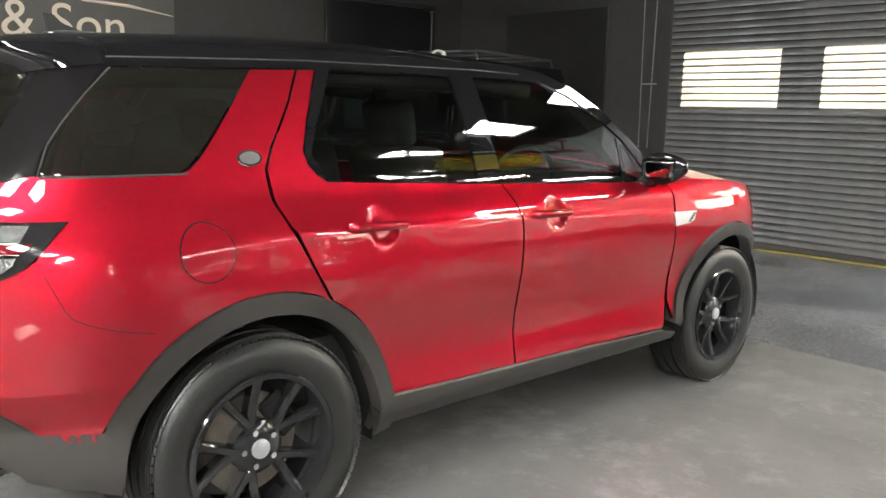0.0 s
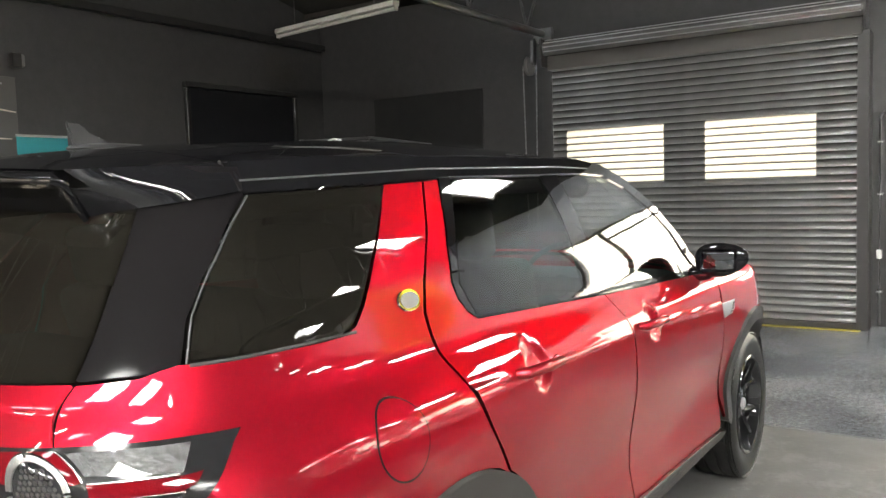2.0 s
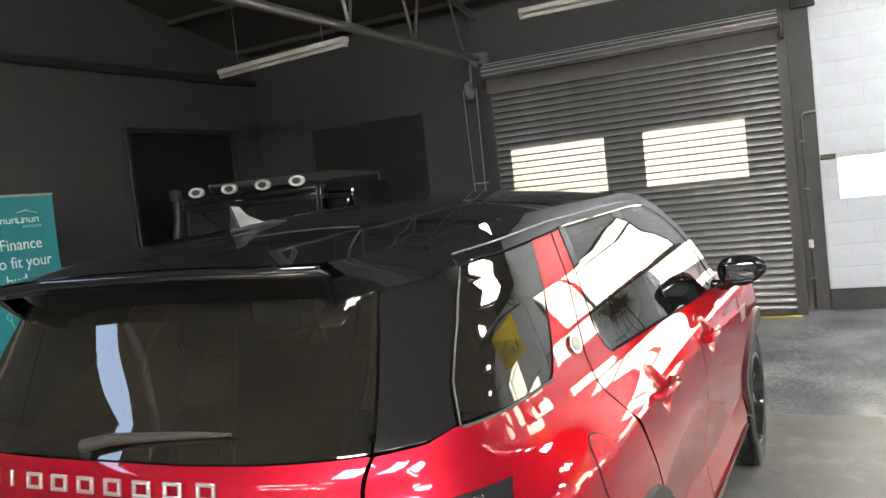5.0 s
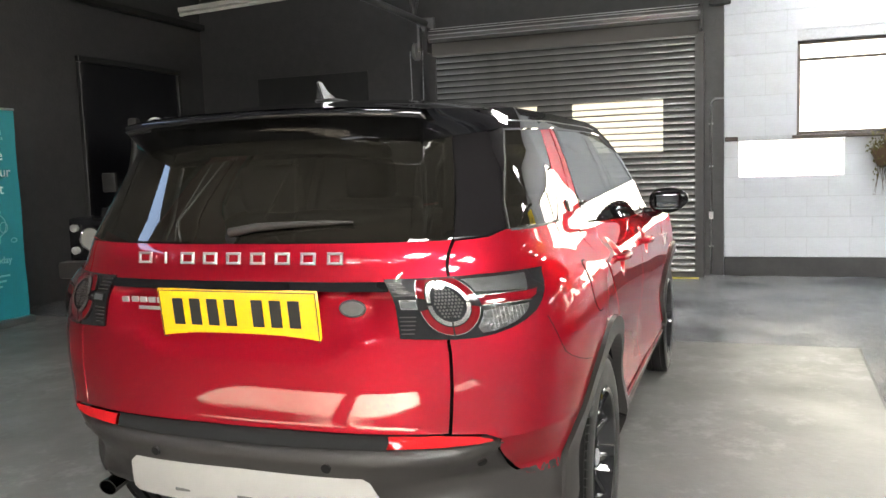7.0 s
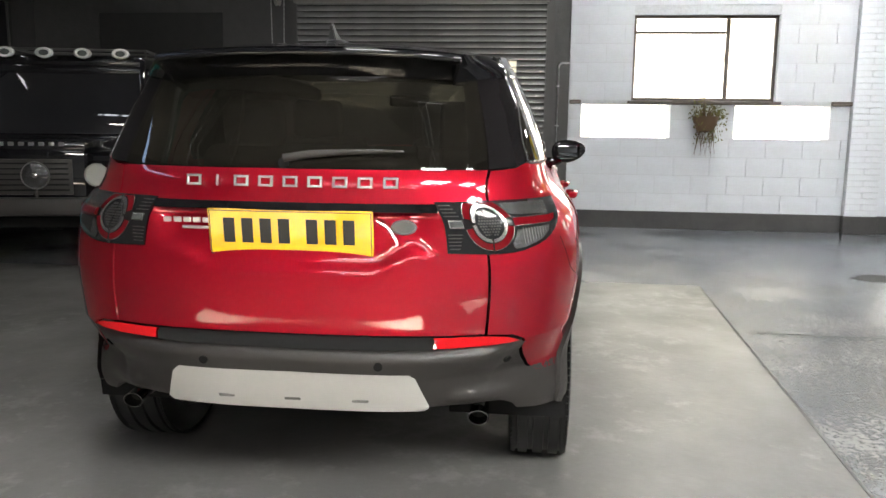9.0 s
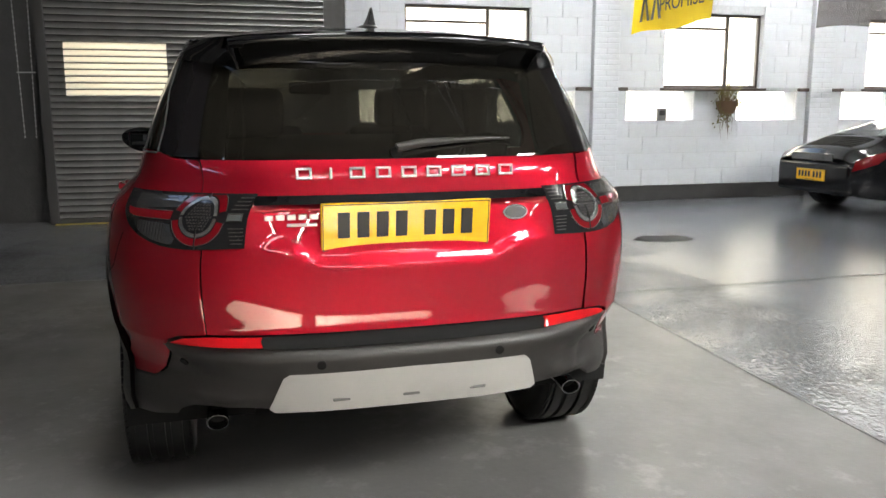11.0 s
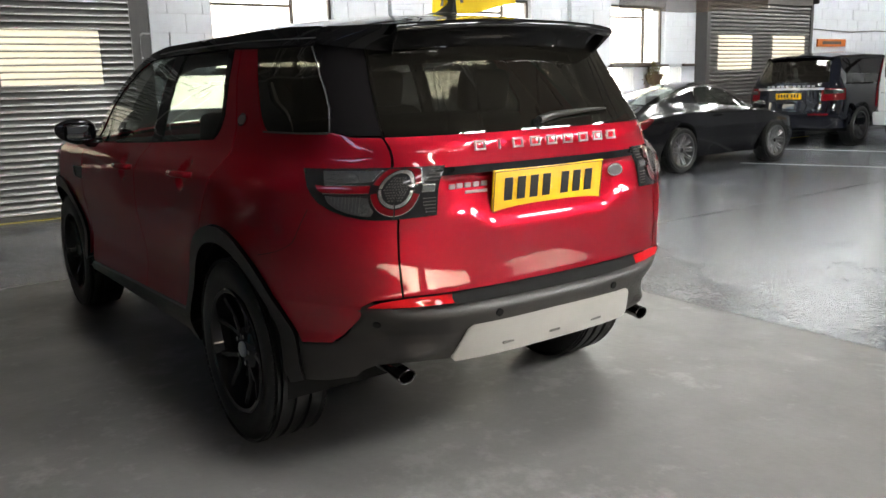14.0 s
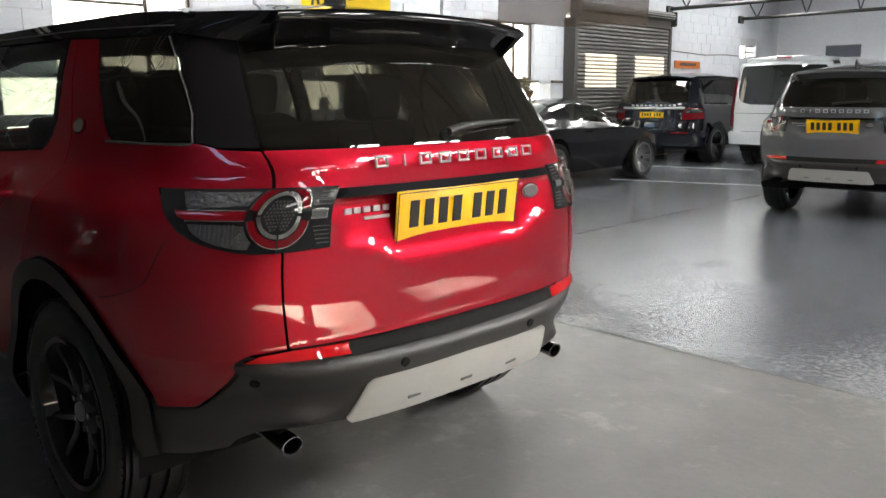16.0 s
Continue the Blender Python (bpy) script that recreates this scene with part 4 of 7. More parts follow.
def number_plate(parent, m, mat, w=0.52, h=0.145, groups=(4, 3)):
    """A plate in the local xz plane facing -y of m; its writing is left as plain bars."""
    p = new("number_plate")
    p.parent = parent
    p.matrix_local = m
    tagged(p, "yellow number plate with plain dark bars" if mat is M_PLATE else "number plate with plain bars")
    bm = B()
    box(bm, (0, 0, 0), (w, 0.008, h), bevel=0.003)
    part("plate_backing", bm, mat, p)
    for x, z, sx, sz in [(0, h / 2 - 0.006, w - 0.012, 0.0025), (0, -h / 2 + 0.006, w - 0.012, 0.0025), (-w / 2 + 0.006, 0, 0.0025, h - 0.012), (w / 2 - 0.006, 0, 0.0025, h - 0.012), (0, -h / 2 + 0.013, w * 0.3, 0.006)]:
        bm = B()
        box(bm, (x, -0.0045, z), (sx, 0.002, sz))
        part("plate_line", bm, M_INK, p, smooth=False)
    n = sum(groups)
    x = -(n * 0.058 + 0.03) / 2 * w / 0.52
    for gi, g in enumerate(groups):
        for _ in range(g):
            bm = B()
            box(bm, (x + 0.025 * w / 0.52, -0.0055, 0.008), (0.036 * w / 0.52, 0.003, h * 0.52), bevel=0.001)
            part("plate_bar", bm, M_INK, p, smooth=False)
            x += 0.058 * w / 0.52
        x += 0.03 * w / 0.52
    return p


def seat(parent, name, x, y, w, z0, zt, mat=None, heads=(0,)):
    s = new(name)
    s.parent = parent
    s.matrix_local = pose(x, y, 0)
    mat = mat or M_INTERIOR
    bm = B()
    box(bm, (0.22, 0, z0 + 0.07), (0.5, w, 0.16), bevel=0.05, seg=3)
    part("cushion", bm, mat, s)
    bm = B()
    box(bm, (-0.06, 0, (z0 + zt) / 2 + 0.06), (0.14, w, zt - z0), Matrix.Rotation(radians(-14), 4, "Y"), bevel=0.05, seg=3)
    part("backrest", bm, mat, s)
    for hy in heads:
        bm = B()
        box(bm, (-0.15, hy, zt + 0.15), (0.1, 0.26, 0.19), Matrix.Rotation(radians(-10), 4, "Y"), bevel=0.045, seg=3)
        part("headrest", bm, mat, s)
        bm = B()
        for dy in (-0.06, 0.06):
            cyl(bm, (-0.12, hy + dy, zt - 0.02), (-0.14, hy + dy, zt + 0.1), 0.006, seg=6)
        part("headrest_post", bm, M_CHROME, s)
    return s


SPORT_SHELL = Shell(
    width=[(0.0, 0.80), (0.22, 0.84), (0.34, 0.888), (0.40, 0.911), (0.47, 0.9), (0.54, 0.888), (0.62, 0.889), (0.70, 0.901), (0.80, 0.9155), (0.88, 0.917), (0.93, 0.914), (1.0, 0.9055), (1.035, 0.899), (1.06, 0.882), (1.095, 0.846), (1.125, 0.818), (1.16, 0.804), (1.2, 0.793), (1.25, 0.78), (1.3, 0.765), (1.4, 0.729), (1.53, 0.667), (1.58, 0.638), (1.66, 0.59)],
    rear=[(0.0, -0.6), (0.25, -0.70), (0.36, -0.78), (0.42, -0.812), (0.48, -0.842), (0.55, -0.868), (0.60, -0.882), (0.636, -0.876), (0.662, -0.85), (0.8, -0.848), (0.93, -0.842), (1.05, -0.834), (1.165, -0.824), (1.2, -0.795), (1.5, -0.605), (1.6, -0.54), (1.7, -0.48)],
    front=[(0.0, 3.4), (0.3, 3.52), (0.5, 3.6), (0.7, 3.58), (0.9, 3.5), (1.05, 3.38), (1.2, 3.1)],
    w0=0.9, xr0=-0.845, xf0=3.55, ar=0.55, nr=3.05, bulge=[(0.0, 0.66, 0.48, 0.02), (2.741, 0.66, 0.48, 0.02)],
    taper=[(0.3, 0.17, 2.6), (0.54, 0.155, 2.6), (0.60, 0.09, 2.5), (0.66, 0.03, 2.3), (0.9, 0.03, 2.2), (1.09, 0.05, 2.0), (1.21, 0.035, 1.8), (1.45, 0.085, 1.4), (1.7, 0.085, 1.4)])


def arc(cx, cz, r, a0, a1, n=14):
    return [("x", cx + r * math.cos(radians(a0 + (a1 - a0) * k / n)), cz + r * math.sin(radians(a0 + (a1 - a0) * k / n))) for k in range(n + 1)]


def compact_suv(name, paint, label, plate_label=""):
    """A compact sport utility car, seen mostly from the rear."""
    sh = SPORT_SHELL
    car = thing(name, None, label, "car", "", "")
    X = lambda *p: [("x", a, b) for a, b in p]
    Y = lambda *p: [("y", a, b) for a, b in p]
    g = 0.004
    # side skin
    quarter = X((0.262, 1.522), (0.195, 1.41), (0.105, 1.28), (0.079 - g, 1.215), (0.082 - g, 1.12), (0.098 - g, 1.05), (0.16, 0.92), (0.222, 0.81))
    quarter += arc(0.005, 0.375, 0.492, 63, 160)
    quarter += X((-0.48, 0.505), (-0.575, 0.511), (-0.632, 0.562), (-0.695, 0.62)) + Y((0.737, 0.65), (0.722, 0.662), (0.70, 0.672), (0.618, 0.678), (0.6195, 0.93), (0.613, 1.193), (0.69, 1.198)) + X((-0.59, 1.208), (-0.565, 1.214), (-0.30, 1.207), (-0.205, 1.208), (-0.165, 1.222), (-0.125, 1.257), (0.0, 1.4), (0.098, 1.516))
    both_sides("rear_quarter_panel", sh, quarter, paint, car, step=0.03)
    rdoor = X((0.272, 1.522), (0.338, 1.526), (0.255, 1.36), (0.222, 1.27), (0.232, 1.225), (0.262, 1.19), (0.30, 1.168), (0.6, 1.152), (0.98, 1.133), (1.101 - g, 1.127), (1.128 - g, 1.03), (1.136 - g, 0.95), (1.128 - g, 0.75), (1.119 - g, 0.55), (1.119 - g, 0.418), (0.80, 0.428), (0.487, 0.442))
    rdoor += arc(0.005, 0.375, 0.492, 10, 60)
    rdoor += X((0.232, 0.812), (0.17, 0.92), (0.108, 1.05), (0.09, 1.12), (0.087, 1.215), (0.115, 1.28), (0.204, 1.41))
    fdoor = X((1.103 + g, 1.127), (1.5, 1.112), (1.9, 1.1), (2.12, 1.092), (2.196, 1.07), (2.203, 0.9), (2.205, 0.7), (2.19, 0.50), (2.165, 0.388), (1.7, 0.404), (1.119 + g, 0.416), (1.119 + g, 0.55), (1.128 + g, 0.75), (1.136 + g, 0.95), (1.128 + g, 1.03))
    wing = X((2.205, 1.075), (2.13, 1.10), (2.25, 1.108), (2.6, 1.085), (2.9, 1.055), (3.12, 1.015), (3.2, 0.95), (3.27, 0.8), (3.3, 0.62), (3.27, 0.5), (3.2, 0.45))
    wing += arc(2.741, 0.375, 0.492, 10, 174, 22)
    wing += X((2.215, 0.52), (2.213, 0.7), (2.211, 0.9))
    doors = []

    def pressing(hx, hz):
        """A door skin's pressed waist line and the cup behind its handle."""
        def dent(s, z):
            x = np.interp(s, sh.s, sh.px)
            zc = np.interp(x, [0.0, 0.43, 1.30, 2.2], [1.045, 1.028, 1.008, 0.955])
            line = 0.0035 * np.tanh((zc - z) / 0.006) * np.exp(-((z - zc) / 0.06) ** 2)
            d = np.hypot((x - hx - 0.02) / 1.0, z - hz + 0.003) / 0.056
            c = np.clip(1.25 - d, 0, 1) / 1.0
            c = np.clip(c / 0.6, 0, 1)
            return line - 0.019 * c * c * (3 - 2 * c)
        return dent
    for s in (-1, 1):
        d = panel("rear_door", sh, rdoor, paint, car, side=s, step=0.016, dent=pressing(0.43, 1.028))
        f = panel("front_door", sh, fdoor, paint, car, side=s, step=0.016, dent=pressing(1.32, 1.008))
        doors.append((s, d, f))
        panel("front_wing", sh, wing, paint, car, side=s)
    # bonnet end and front bumper, closed to the middle
    bm = B()
    zs = [0.3, 0.45, 0.6, 0.75, 0.9, 1.0]
    ss = np.linspace(sh.s_of("x", 3.2, 0.7), sh.s[-1] - 0.01, 16)
    for sg in (1, -1):
        rows = []
        for z in zs:
            p = sh.at(ss, np.full(len(ss), z))
            rows.append([bm.verts.new((a, b * sg, c)) for a, b, c in p])
        for u, v in zip(rows, rows[1:]):
            for i in range(len(u) - 1):
                bm.faces.new((u[i], u[i + 1], v[i + 1], v[i]))
    bmesh.ops.recalc_face_normals(bm, faces=bm.faces[:])
    part("front_bumper", bm, paint, car)
    # bonnet
    def bonnet_z(x, y):
        c = np.interp(x, [2.0, 2.4, 2.8, 3.1, 3.35, 3.5], [1.19, 1.185, 1.15, 1.095, 1.02, 0.95])
        e = np.interp(x, [2.0, 2.4, 2.8, 3.1, 3.35, 3.5], [1.115, 1.10, 1.068, 1.02, 0.95, 0.9])
        return c - (c - e) * (np.abs(y) / 0.86) ** 2.6
    height_panel("bonnet", [(2.05, -0.855), (2.6, -0.86), (3.0, -0.82), (3.25, -0.7), (3.4, -0.45), (3.46, 0), (3.4, 0.45), (3.25, 0.7), (3.0, 0.82), (2.6, 0.86), (2.05, 0.855), (2.1, 0)], bonnet_z, paint, car)
    # rear gate
    def gate_dent(y, z):
        a = np.abs(y)
        t = np.clip((a - 0.25) / 0.14, 0, 1)
        low = 0.88 + 0.05 * t * t * (3 - 2 * t)
        up = np.clip((z - low + 0.014) / 0.05, 0, 1)
        up = 0.3 * up * up * (3 - 2 * up) + 0.7 * np.clip((z - low) / (1.07 - low), 0, 1)
        top = np.clip((1.074 - z) / 0.012, 0, 1)
        side = np.clip((0.5 - a) / 0.13, 0, 1)
        return 0.037 * up * top * side * side * (3 - 2 * side)
    gate = [("y", 0.0, 0.678), ("y", 0.610, 0.68), ("y", 0.6115, 0.93), ("y", 0.605, 1.195), ("y", 0.0, 1.195)]
    gt = rear_band("tailgate", sh, gate, paint, car, dent=gate_dent, step=0.02)
    rear_band("trim_strip", sh, [("y", 0, 1.066), ("y", 0.458, 1.066), ("y", 0.458, 1.092), ("y", 0, 1.092)], M_GLOSS_BLACK, car, off=0.004, label="gloss black strip between the rear lamps")
    rear_band("gate_sill_strip", sh, [("y", 0, 0.636), ("y", 0.47, 0.64), ("y", 0.455, 0.674), ("y", 0, 0.674)], M_UNDER, car, off=-0.006, step=0.02)
    # rear glass with black surround
    rear_band("rear_window", sh, [("y", 0, 1.198), ("y", 0.605, 1.2), ("y", 0.578, 1.36), ("y", 0.545, 1.51), ("y", 0, 1.51)], M_REAR_GLASS, car, off=0.004, step=0.06, label="dark tinted rear window")
    for s in (-1, 1):
        panel("rear_pillar", sh, Y((0.61, 1.202), (0.69, 1.204)) + X((-0.56, 1.218), (-0.527, 1.29), (-0.475, 1.36), (-0.412, 1.43), (-0.334, 1.504), (-0.32, 1.56), (-0.45, 1.565)) + Y((0.55, 1.56), (0.55, 1.505), (0.583, 1.36)), M_PILLAR, car, side=s, step=0.03)
        panel("quarter_window", sh, X((-0.545, 1.222), (-0.30, 1.215), (-0.205, 1.216), (-0.172, 1.23), (-0.135, 1.262), (-0.01, 1.4), (0.097, 1.514), (-0.322, 1.503), (-0.40, 1.43), (-0.463, 1.36), (-0.515, 1.29)), M_REAR_GLASS, car, side=s, step=0.03, label="tinted rear quarter window")
        panel("rear_door_window", sh, X((0.30, 1.176), (0.6, 1.16), (0.985, 1.142), (0.97, 1.3), (0.948, 1.53), (0.395, 1.522), (0.29, 1.33), (0.262, 1.26)), M_SIDE_GLASS, car, side=s, label="lightly tinted door window")
        panel("front_door_window", sh, X((1.12, 1.134), (1.5, 1.12), (1.9, 1.106), (1.9, 1.3), (1.78, 1.385), (1.62, 1.47), (1.46, 1.52), (1.3, 1.532), (1.08, 1.532), (1.10, 1.3)), M_SIDE_GLASS, car, side=s, label="clear door window")
        panel("quarter_light", sh, X((1.93, 1.106), (2.1, 1.10), (1.93, 1.27)), M_SIDE_GLASS, car, side=s)
        panel("front_pillar_trim", sh, X((1.905, 1.106), (1.925, 1.106), (1.925, 1.28), (1.905, 1.295)), M_GLOSS_BLACK, car, side=s, step=0.1)
        panel("centre_pillar", sh, X((0.988, 1.142), (1.117, 1.134), (1.096, 1.3), (1.076, 1.534), (0.952, 1.534), (0.974, 1.3)), M_GLOSS_BLACK, car, side=s)
        panel("window_frame", sh, X((0.30, 1.170), (0.258, 1.195), (0.23, 1.232), (0.228, 1.27), (0.26, 1.36), (0.345, 1.53), (0.40, 1.53), (0.285, 1.34), (0.252, 1.26), (0.297, 1.178)), M_GLOSS_BLACK, car, side=s, off=0.002)
        panel("roof_side", sh, X((-0.335, 1.508), (0.095, 1.522), (0.34, 1.534), (1.3, 1.54), (1.47, 1.53), (1.63, 1.48), (1.79, 1.395), (1.95, 1.285), (2.13, 1.105), (2.2, 1.112), (2.05, 1.26), (1.85, 1.415), (1.68, 1.51), (1.5, 1.572), (1.3, 1.592), (0.5, 1.592), (-0.1, 1.585), (-0.335, 1.572)), M_GLOSS_BLACK, car, side=s)
        # bright line under the roof edge
        q = sh.at(np.array([sh.s_of("x", v, 1.55) for v in np.linspace(-0.33, 1.36, 30)]), np.interp(np.linspace(-0.33, 1.36, 30), [-0.33, 0.3, 1.1, 1.36], [1.532, 1.555, 1.562, 1.556]))
        bm = B()
        sweep(bm, [(a, b * (-s), c) for a, b, c in q + np.array([0, 0.001, 0])], 0.0028, 6)
        part("roof_edge_strip", bm, M_STEEL_GREY, car, "satin strip along the roof edge")
        zq = np.linspace(-0.55, -0.17, 12)
        bm = B()
        q = sh.at(np.array([sh.s_of("x", v, 1.21) for v in zq]), np.full(12, 1.2115))
        sweep(bm, [(a, b * (-s), c) for a, b, c in q], 0.0035, 6)
        zv = np.linspace(1.215, 1.502, 12)
        q = sh.at(np.array([sh.s_of("x", v, z) for v, z in zip(np.interp(zv, [1.215, 1.29, 1.36, 1.43, 1.502], [-0.553, -0.52, -0.468, -0.405, -0.327]), zv)]), zv)
        sweep(bm, [(a, b * (-s), c) for a, b, c in q], 0.0024, 6)
        part("window_moulding", bm, M_MOULDING, car)
    # roof with spoiler
    xs_, zc_ = [-0.72, -0.6, -0.4, -0.1, 0.3, 0.8, 1.2, 1.5], [1.568, 1.592, 1.618, 1.642, 1.662, 1.67, 1.655, 1.61]
    zf = np.linspace(-0.8, 1.6, 481)
    zs2 = np.convolve(np.pad(np.interp(zf, xs_, zc_), 30, mode="edge"), np.ones(61) / 61, "valid")

    def roof_top(x, y):
        c = np.interp(x, zf, zs2)
        e = np.interp(x, [-0.72, -0.3, 0.3, 1.3, 1.5], [1.535, 1.566, 1.585, 1.585, 1.55])
        return c - (c - e) * (np.abs(y) / 0.635) ** 2.4
    half_r = [(-0.30, 0.615), (0.3, 0.634), (0.9, 0.634), (1.32, 0.628), (1.46, 0.5), (1.52, 0.25)]
    height_panel("roof", [(-0.34, -0.606)] + [(x, -y) for x, y in half_r] + [(1.54, 0)] + [(x, y) for x, y in reversed(half_r)] + [(-0.34, 0.606), (-0.36, 0)], roof_top, M_BLACK_PAINT, car, label="gloss black roof")
    sp = height_panel("spoiler", [(-0.365, 0), (-0.345, -0.592), (-0.42, -0.585), (-0.54, -0.552), (-0.635, -0.51), (-0.685, -0.38), (-0.70, 0), (-0.685, 0.38), (-0.635, 0.51), (-0.54, 0.552), (-0.42, 0.585), (-0.345, 0.592)], roof_top, M_BLACK_PAINT, car, edge=0.035, step=0.035, label="gloss black roof spoiler")
    # flanks of the spoiler, from its edge down to the pillar
    top = [(-0.343, 0.594), (-0.42, 0.587), (-0.54, 0.554), (-0.60, 0.53), (-0.635, 0.508)]
    low = [(-0.348, 1.508), (-0.42, 1.497), (-0.49, 1.484), (-0.535, 1.474), (-0.555, 1.466)]
    tl = np.linspace(0, 1, 13)
    tk = np.linspace(0, 1, 5)
    tx, ty = np.interp(tl, tk, [p[0] for p in top]), np.interp(tl, tk, [p[1] for p in top])
    tz = roof_top(tx, ty)
    bx_, bz = np.interp(tl, tk, [p[0] for p in low]), np.interp(tl, tk, [p[1] for p in low])
    ss_ = np.array([sh.s_of("x", a, b) for a, b in zip(bx_, bz)])
    foot = sh.at(ss_, bz) + sh.normal(ss_, bz) * 0.008
    for sd in (1, -1):
        bm = B()
        rows = []
        for f in np.linspace(0, 1, 6):
            bow = 0.01 * math.sin(math.pi * f)
            rows.append([bm.verts.new((a + (p[0] - a) * f - bow * 0.4 * t, sd * (b + (-p[1] - b) * f + bow), c + (p[2] - c) * f + bow * 0.35)) for a, b, c, p, t in zip(tx, ty, tz, foot, tl)])
        for u, v in zip(rows, rows[1:]):
            for k in range(12):
                bm.faces.new((u[k], u[k + 1], v[k + 1], v[k]))
        bmesh.ops.recalc_face_normals(bm, faces=bm.faces[:])
        part("spoiler_flank", bm, M_BLACK_PAINT, sp)
        bm = B()
        seam = [(tx[0] + 0.004, sd * (ty[0] + 0.002), tz[0] + 0.001)] + [(foot[0][0] + 0.004, sd * -foot[0][1], foot[0][2])]
        sweep(bm, seam, 0.003, 6)
        part("spoiler_seam", bm, M_UNDER, sp)
    bm = B()
    end = Vector((tx[-1], ty[-1], tz[-1]))
    heel = Vector((foot[-1][0], -foot[-1][1], foot[-1][2]))
    lip = [tuple(heel.lerp(end, f) + Vector((-0.002, 0.002, -0.004))) for f in (0.0, 0.4, 0.75)]
    lip += [(x, y, roof_top(np.array([x]), np.array([y]))[0] - 0.016) for x, y in [(-0.637, 0.502), (-0.66, 0.45), (-0.683, 0.36), (-0.69, 0.2)]]
    lip = lip + [(-0.697, 0.0, roof_top(np.array([-0.697]), np.array([0.0]))[0] - 0.016)] + [(x, -y, z) for x, y, z in reversed(lip)]
    sweep(bm, lip, [0.006, 0.01, 0.013] + [0.013] * 9 + [0.013, 0.01, 0.006], 10)
    part("spoiler_lip", bm, M_BLACK_PAINT, sp)
    # underside, from the lip in to the top of the glass
    bm = B()
    rows = []
    for x, y, z in lip:
        a = min(abs(y), 0.56)
        hz = 1.492 - 0.02 * (a / 0.56) ** 2
        p = sh.at(np.array([sh.s_of("y", a, hz)]), np.array([hz]))[0]
        q = Vector((p[0], math.copysign(a, y), hz))
        rows.append([bm.verts.new(Vector((x, y, z)).lerp(q, f) + Vector((0, 0, 0.01 * math.sin(math.pi * f)))) for f in (0, 0.25, 0.5, 0.75, 1)])
    for u, v in zip(rows, rows[1:]):
        for k in range(4):
            bm.faces.new((u[k], u[k + 1], v[k + 1], v[k]))
    for f in bm.faces:
        f.smooth = True
    part("spoiler_underside", bm, M_BLACK_PAINT, sp)
    # roof fin aerial
    fin = new("roof_fin")
    fin.parent = car
    tagged(fin, "black shark fin aerial")
    bm = B()
    prof = [(-0.10, 0.0), (0.10, 0.0), (0.02, 0.014), (-0.05, 0.045), (-0.074, 0.078), (-0.112, 0.08), (-0.104, 0.03)]
    base = roof_top(np.array([-0.20]), np.array([0.0]))[0] - 0.002
    for sgn in (1,):
        L = [bm.verts.new((-0.18 + a, 0.016 * (1 - b / 0.09), base + 0.82 * b)) for a, b in prof]
        R_ = [bm.verts.new((-0.18 + a, -0.016 * (1 - b / 0.09), base + 0.82 * b)) for a, b in prof]
        bm.faces.new(L)
        bm.faces.new(R_[::-1])
        for i in range(len(prof)):
            j = (i + 1) % len(prof)
            bm.faces.new((L[j], L[i], R_[i], R_[j]))
    bmesh.ops.recalc_face_normals(bm, faces=bm.faces[:])
    bmesh.ops.bevel(bm, geom=bm.edges[:], offset=0.004, segments=2, affect="EDGES")
    part("fin_blade", bm, M_FIN, fin)
    bm = B()
    bmesh.ops.create_uvsphere(bm, u_segments=20, v_segments=10, radius=1, matrix=Matrix.Translation((-0.16, 0, base)) @ Matrix.Diagonal((0.135, 0.04, 0.016, 1)))
    part("fin_base", bm, M_FIN, fin)
    # windscreen
    bm = B()
    rows = []
    for t in np.linspace(0, 1, 9):
        xm, zm, hw = 1.50 + 0.72 * t, 1.62 - 0.47 * t - 0.05 * math.sin(math.pi * t) * -1, 0.56 + 0.16 * t
        rows.append([bm.verts.new((xm - 0.16 * (y / 0.7) ** 2, y, zm - 0.03 * (y / 0.7) ** 2)) for y in np.linspace(-hw, hw, 13)])
    for u, v in zip(rows, rows[1:]):
        for i in range(12):
            bm.faces.new((u[i], v[i], v[i + 1], u[i + 1]))
    part("windscreen", bm, M_SIDE_GLASS, car, "clear windscreen")
    # arches, sills and bumper in black plastic
    for s in (-1, 1):
        for cx, a0, a1, nm in ((0.005, -6, 180, "rear_arch_trim"), (2.741, 8, 176, "front_arch_trim")):
            ln = [[(sh.s_of("x", cx + r * math.cos(t), 0.375 + r * math.sin(t)), 0.375 + r * math.sin(t)) for t in np.radians(np.linspace(a0 - k, a1 + k, 44))] for r, k in ((0.487, 0), (0.457, 1.5), (0.425, 3))]
            bm = strip(ln[0], ln[1])
            b2 = [bm.verts.new((*p, 0)) for p in ln[2]]
            bm.verts.ensure_lookup_table()
            mid = [bm.verts[44 + q] for q in range(44)]
            for q in range(43):
                bm.faces.new((mid[q], mid[q + 1], b2[q + 1], b2[q]))
            mapped(nm, bm, sh.at, sh.normal, M_PLASTIC, car, 0.014, 0.06, s, "black plastic wheel arch trim")
        panel("sill_trim", sh, X((0.425, 0.39), (0.48, 0.437), (0.8, 0.422), (1.4, 0.408), (2.16, 0.382), (2.3, 0.35), (2.28, 0.32), (1.4, 0.325), (0.47, 0.335)), M_PLASTIC, car, side=s, off=0.008, edge=0.05, label="black plastic sill")
        panel("sill_moulding", sh, X((0.492, 0.442), (0.8, 0.43), (1.4, 0.416), (2.16, 0.39), (2.16, 0.383), (1.4, 0.408), (0.8, 0.421), (0.487, 0.434)), M_STEEL_GREY, car, side=s, off=0.011)
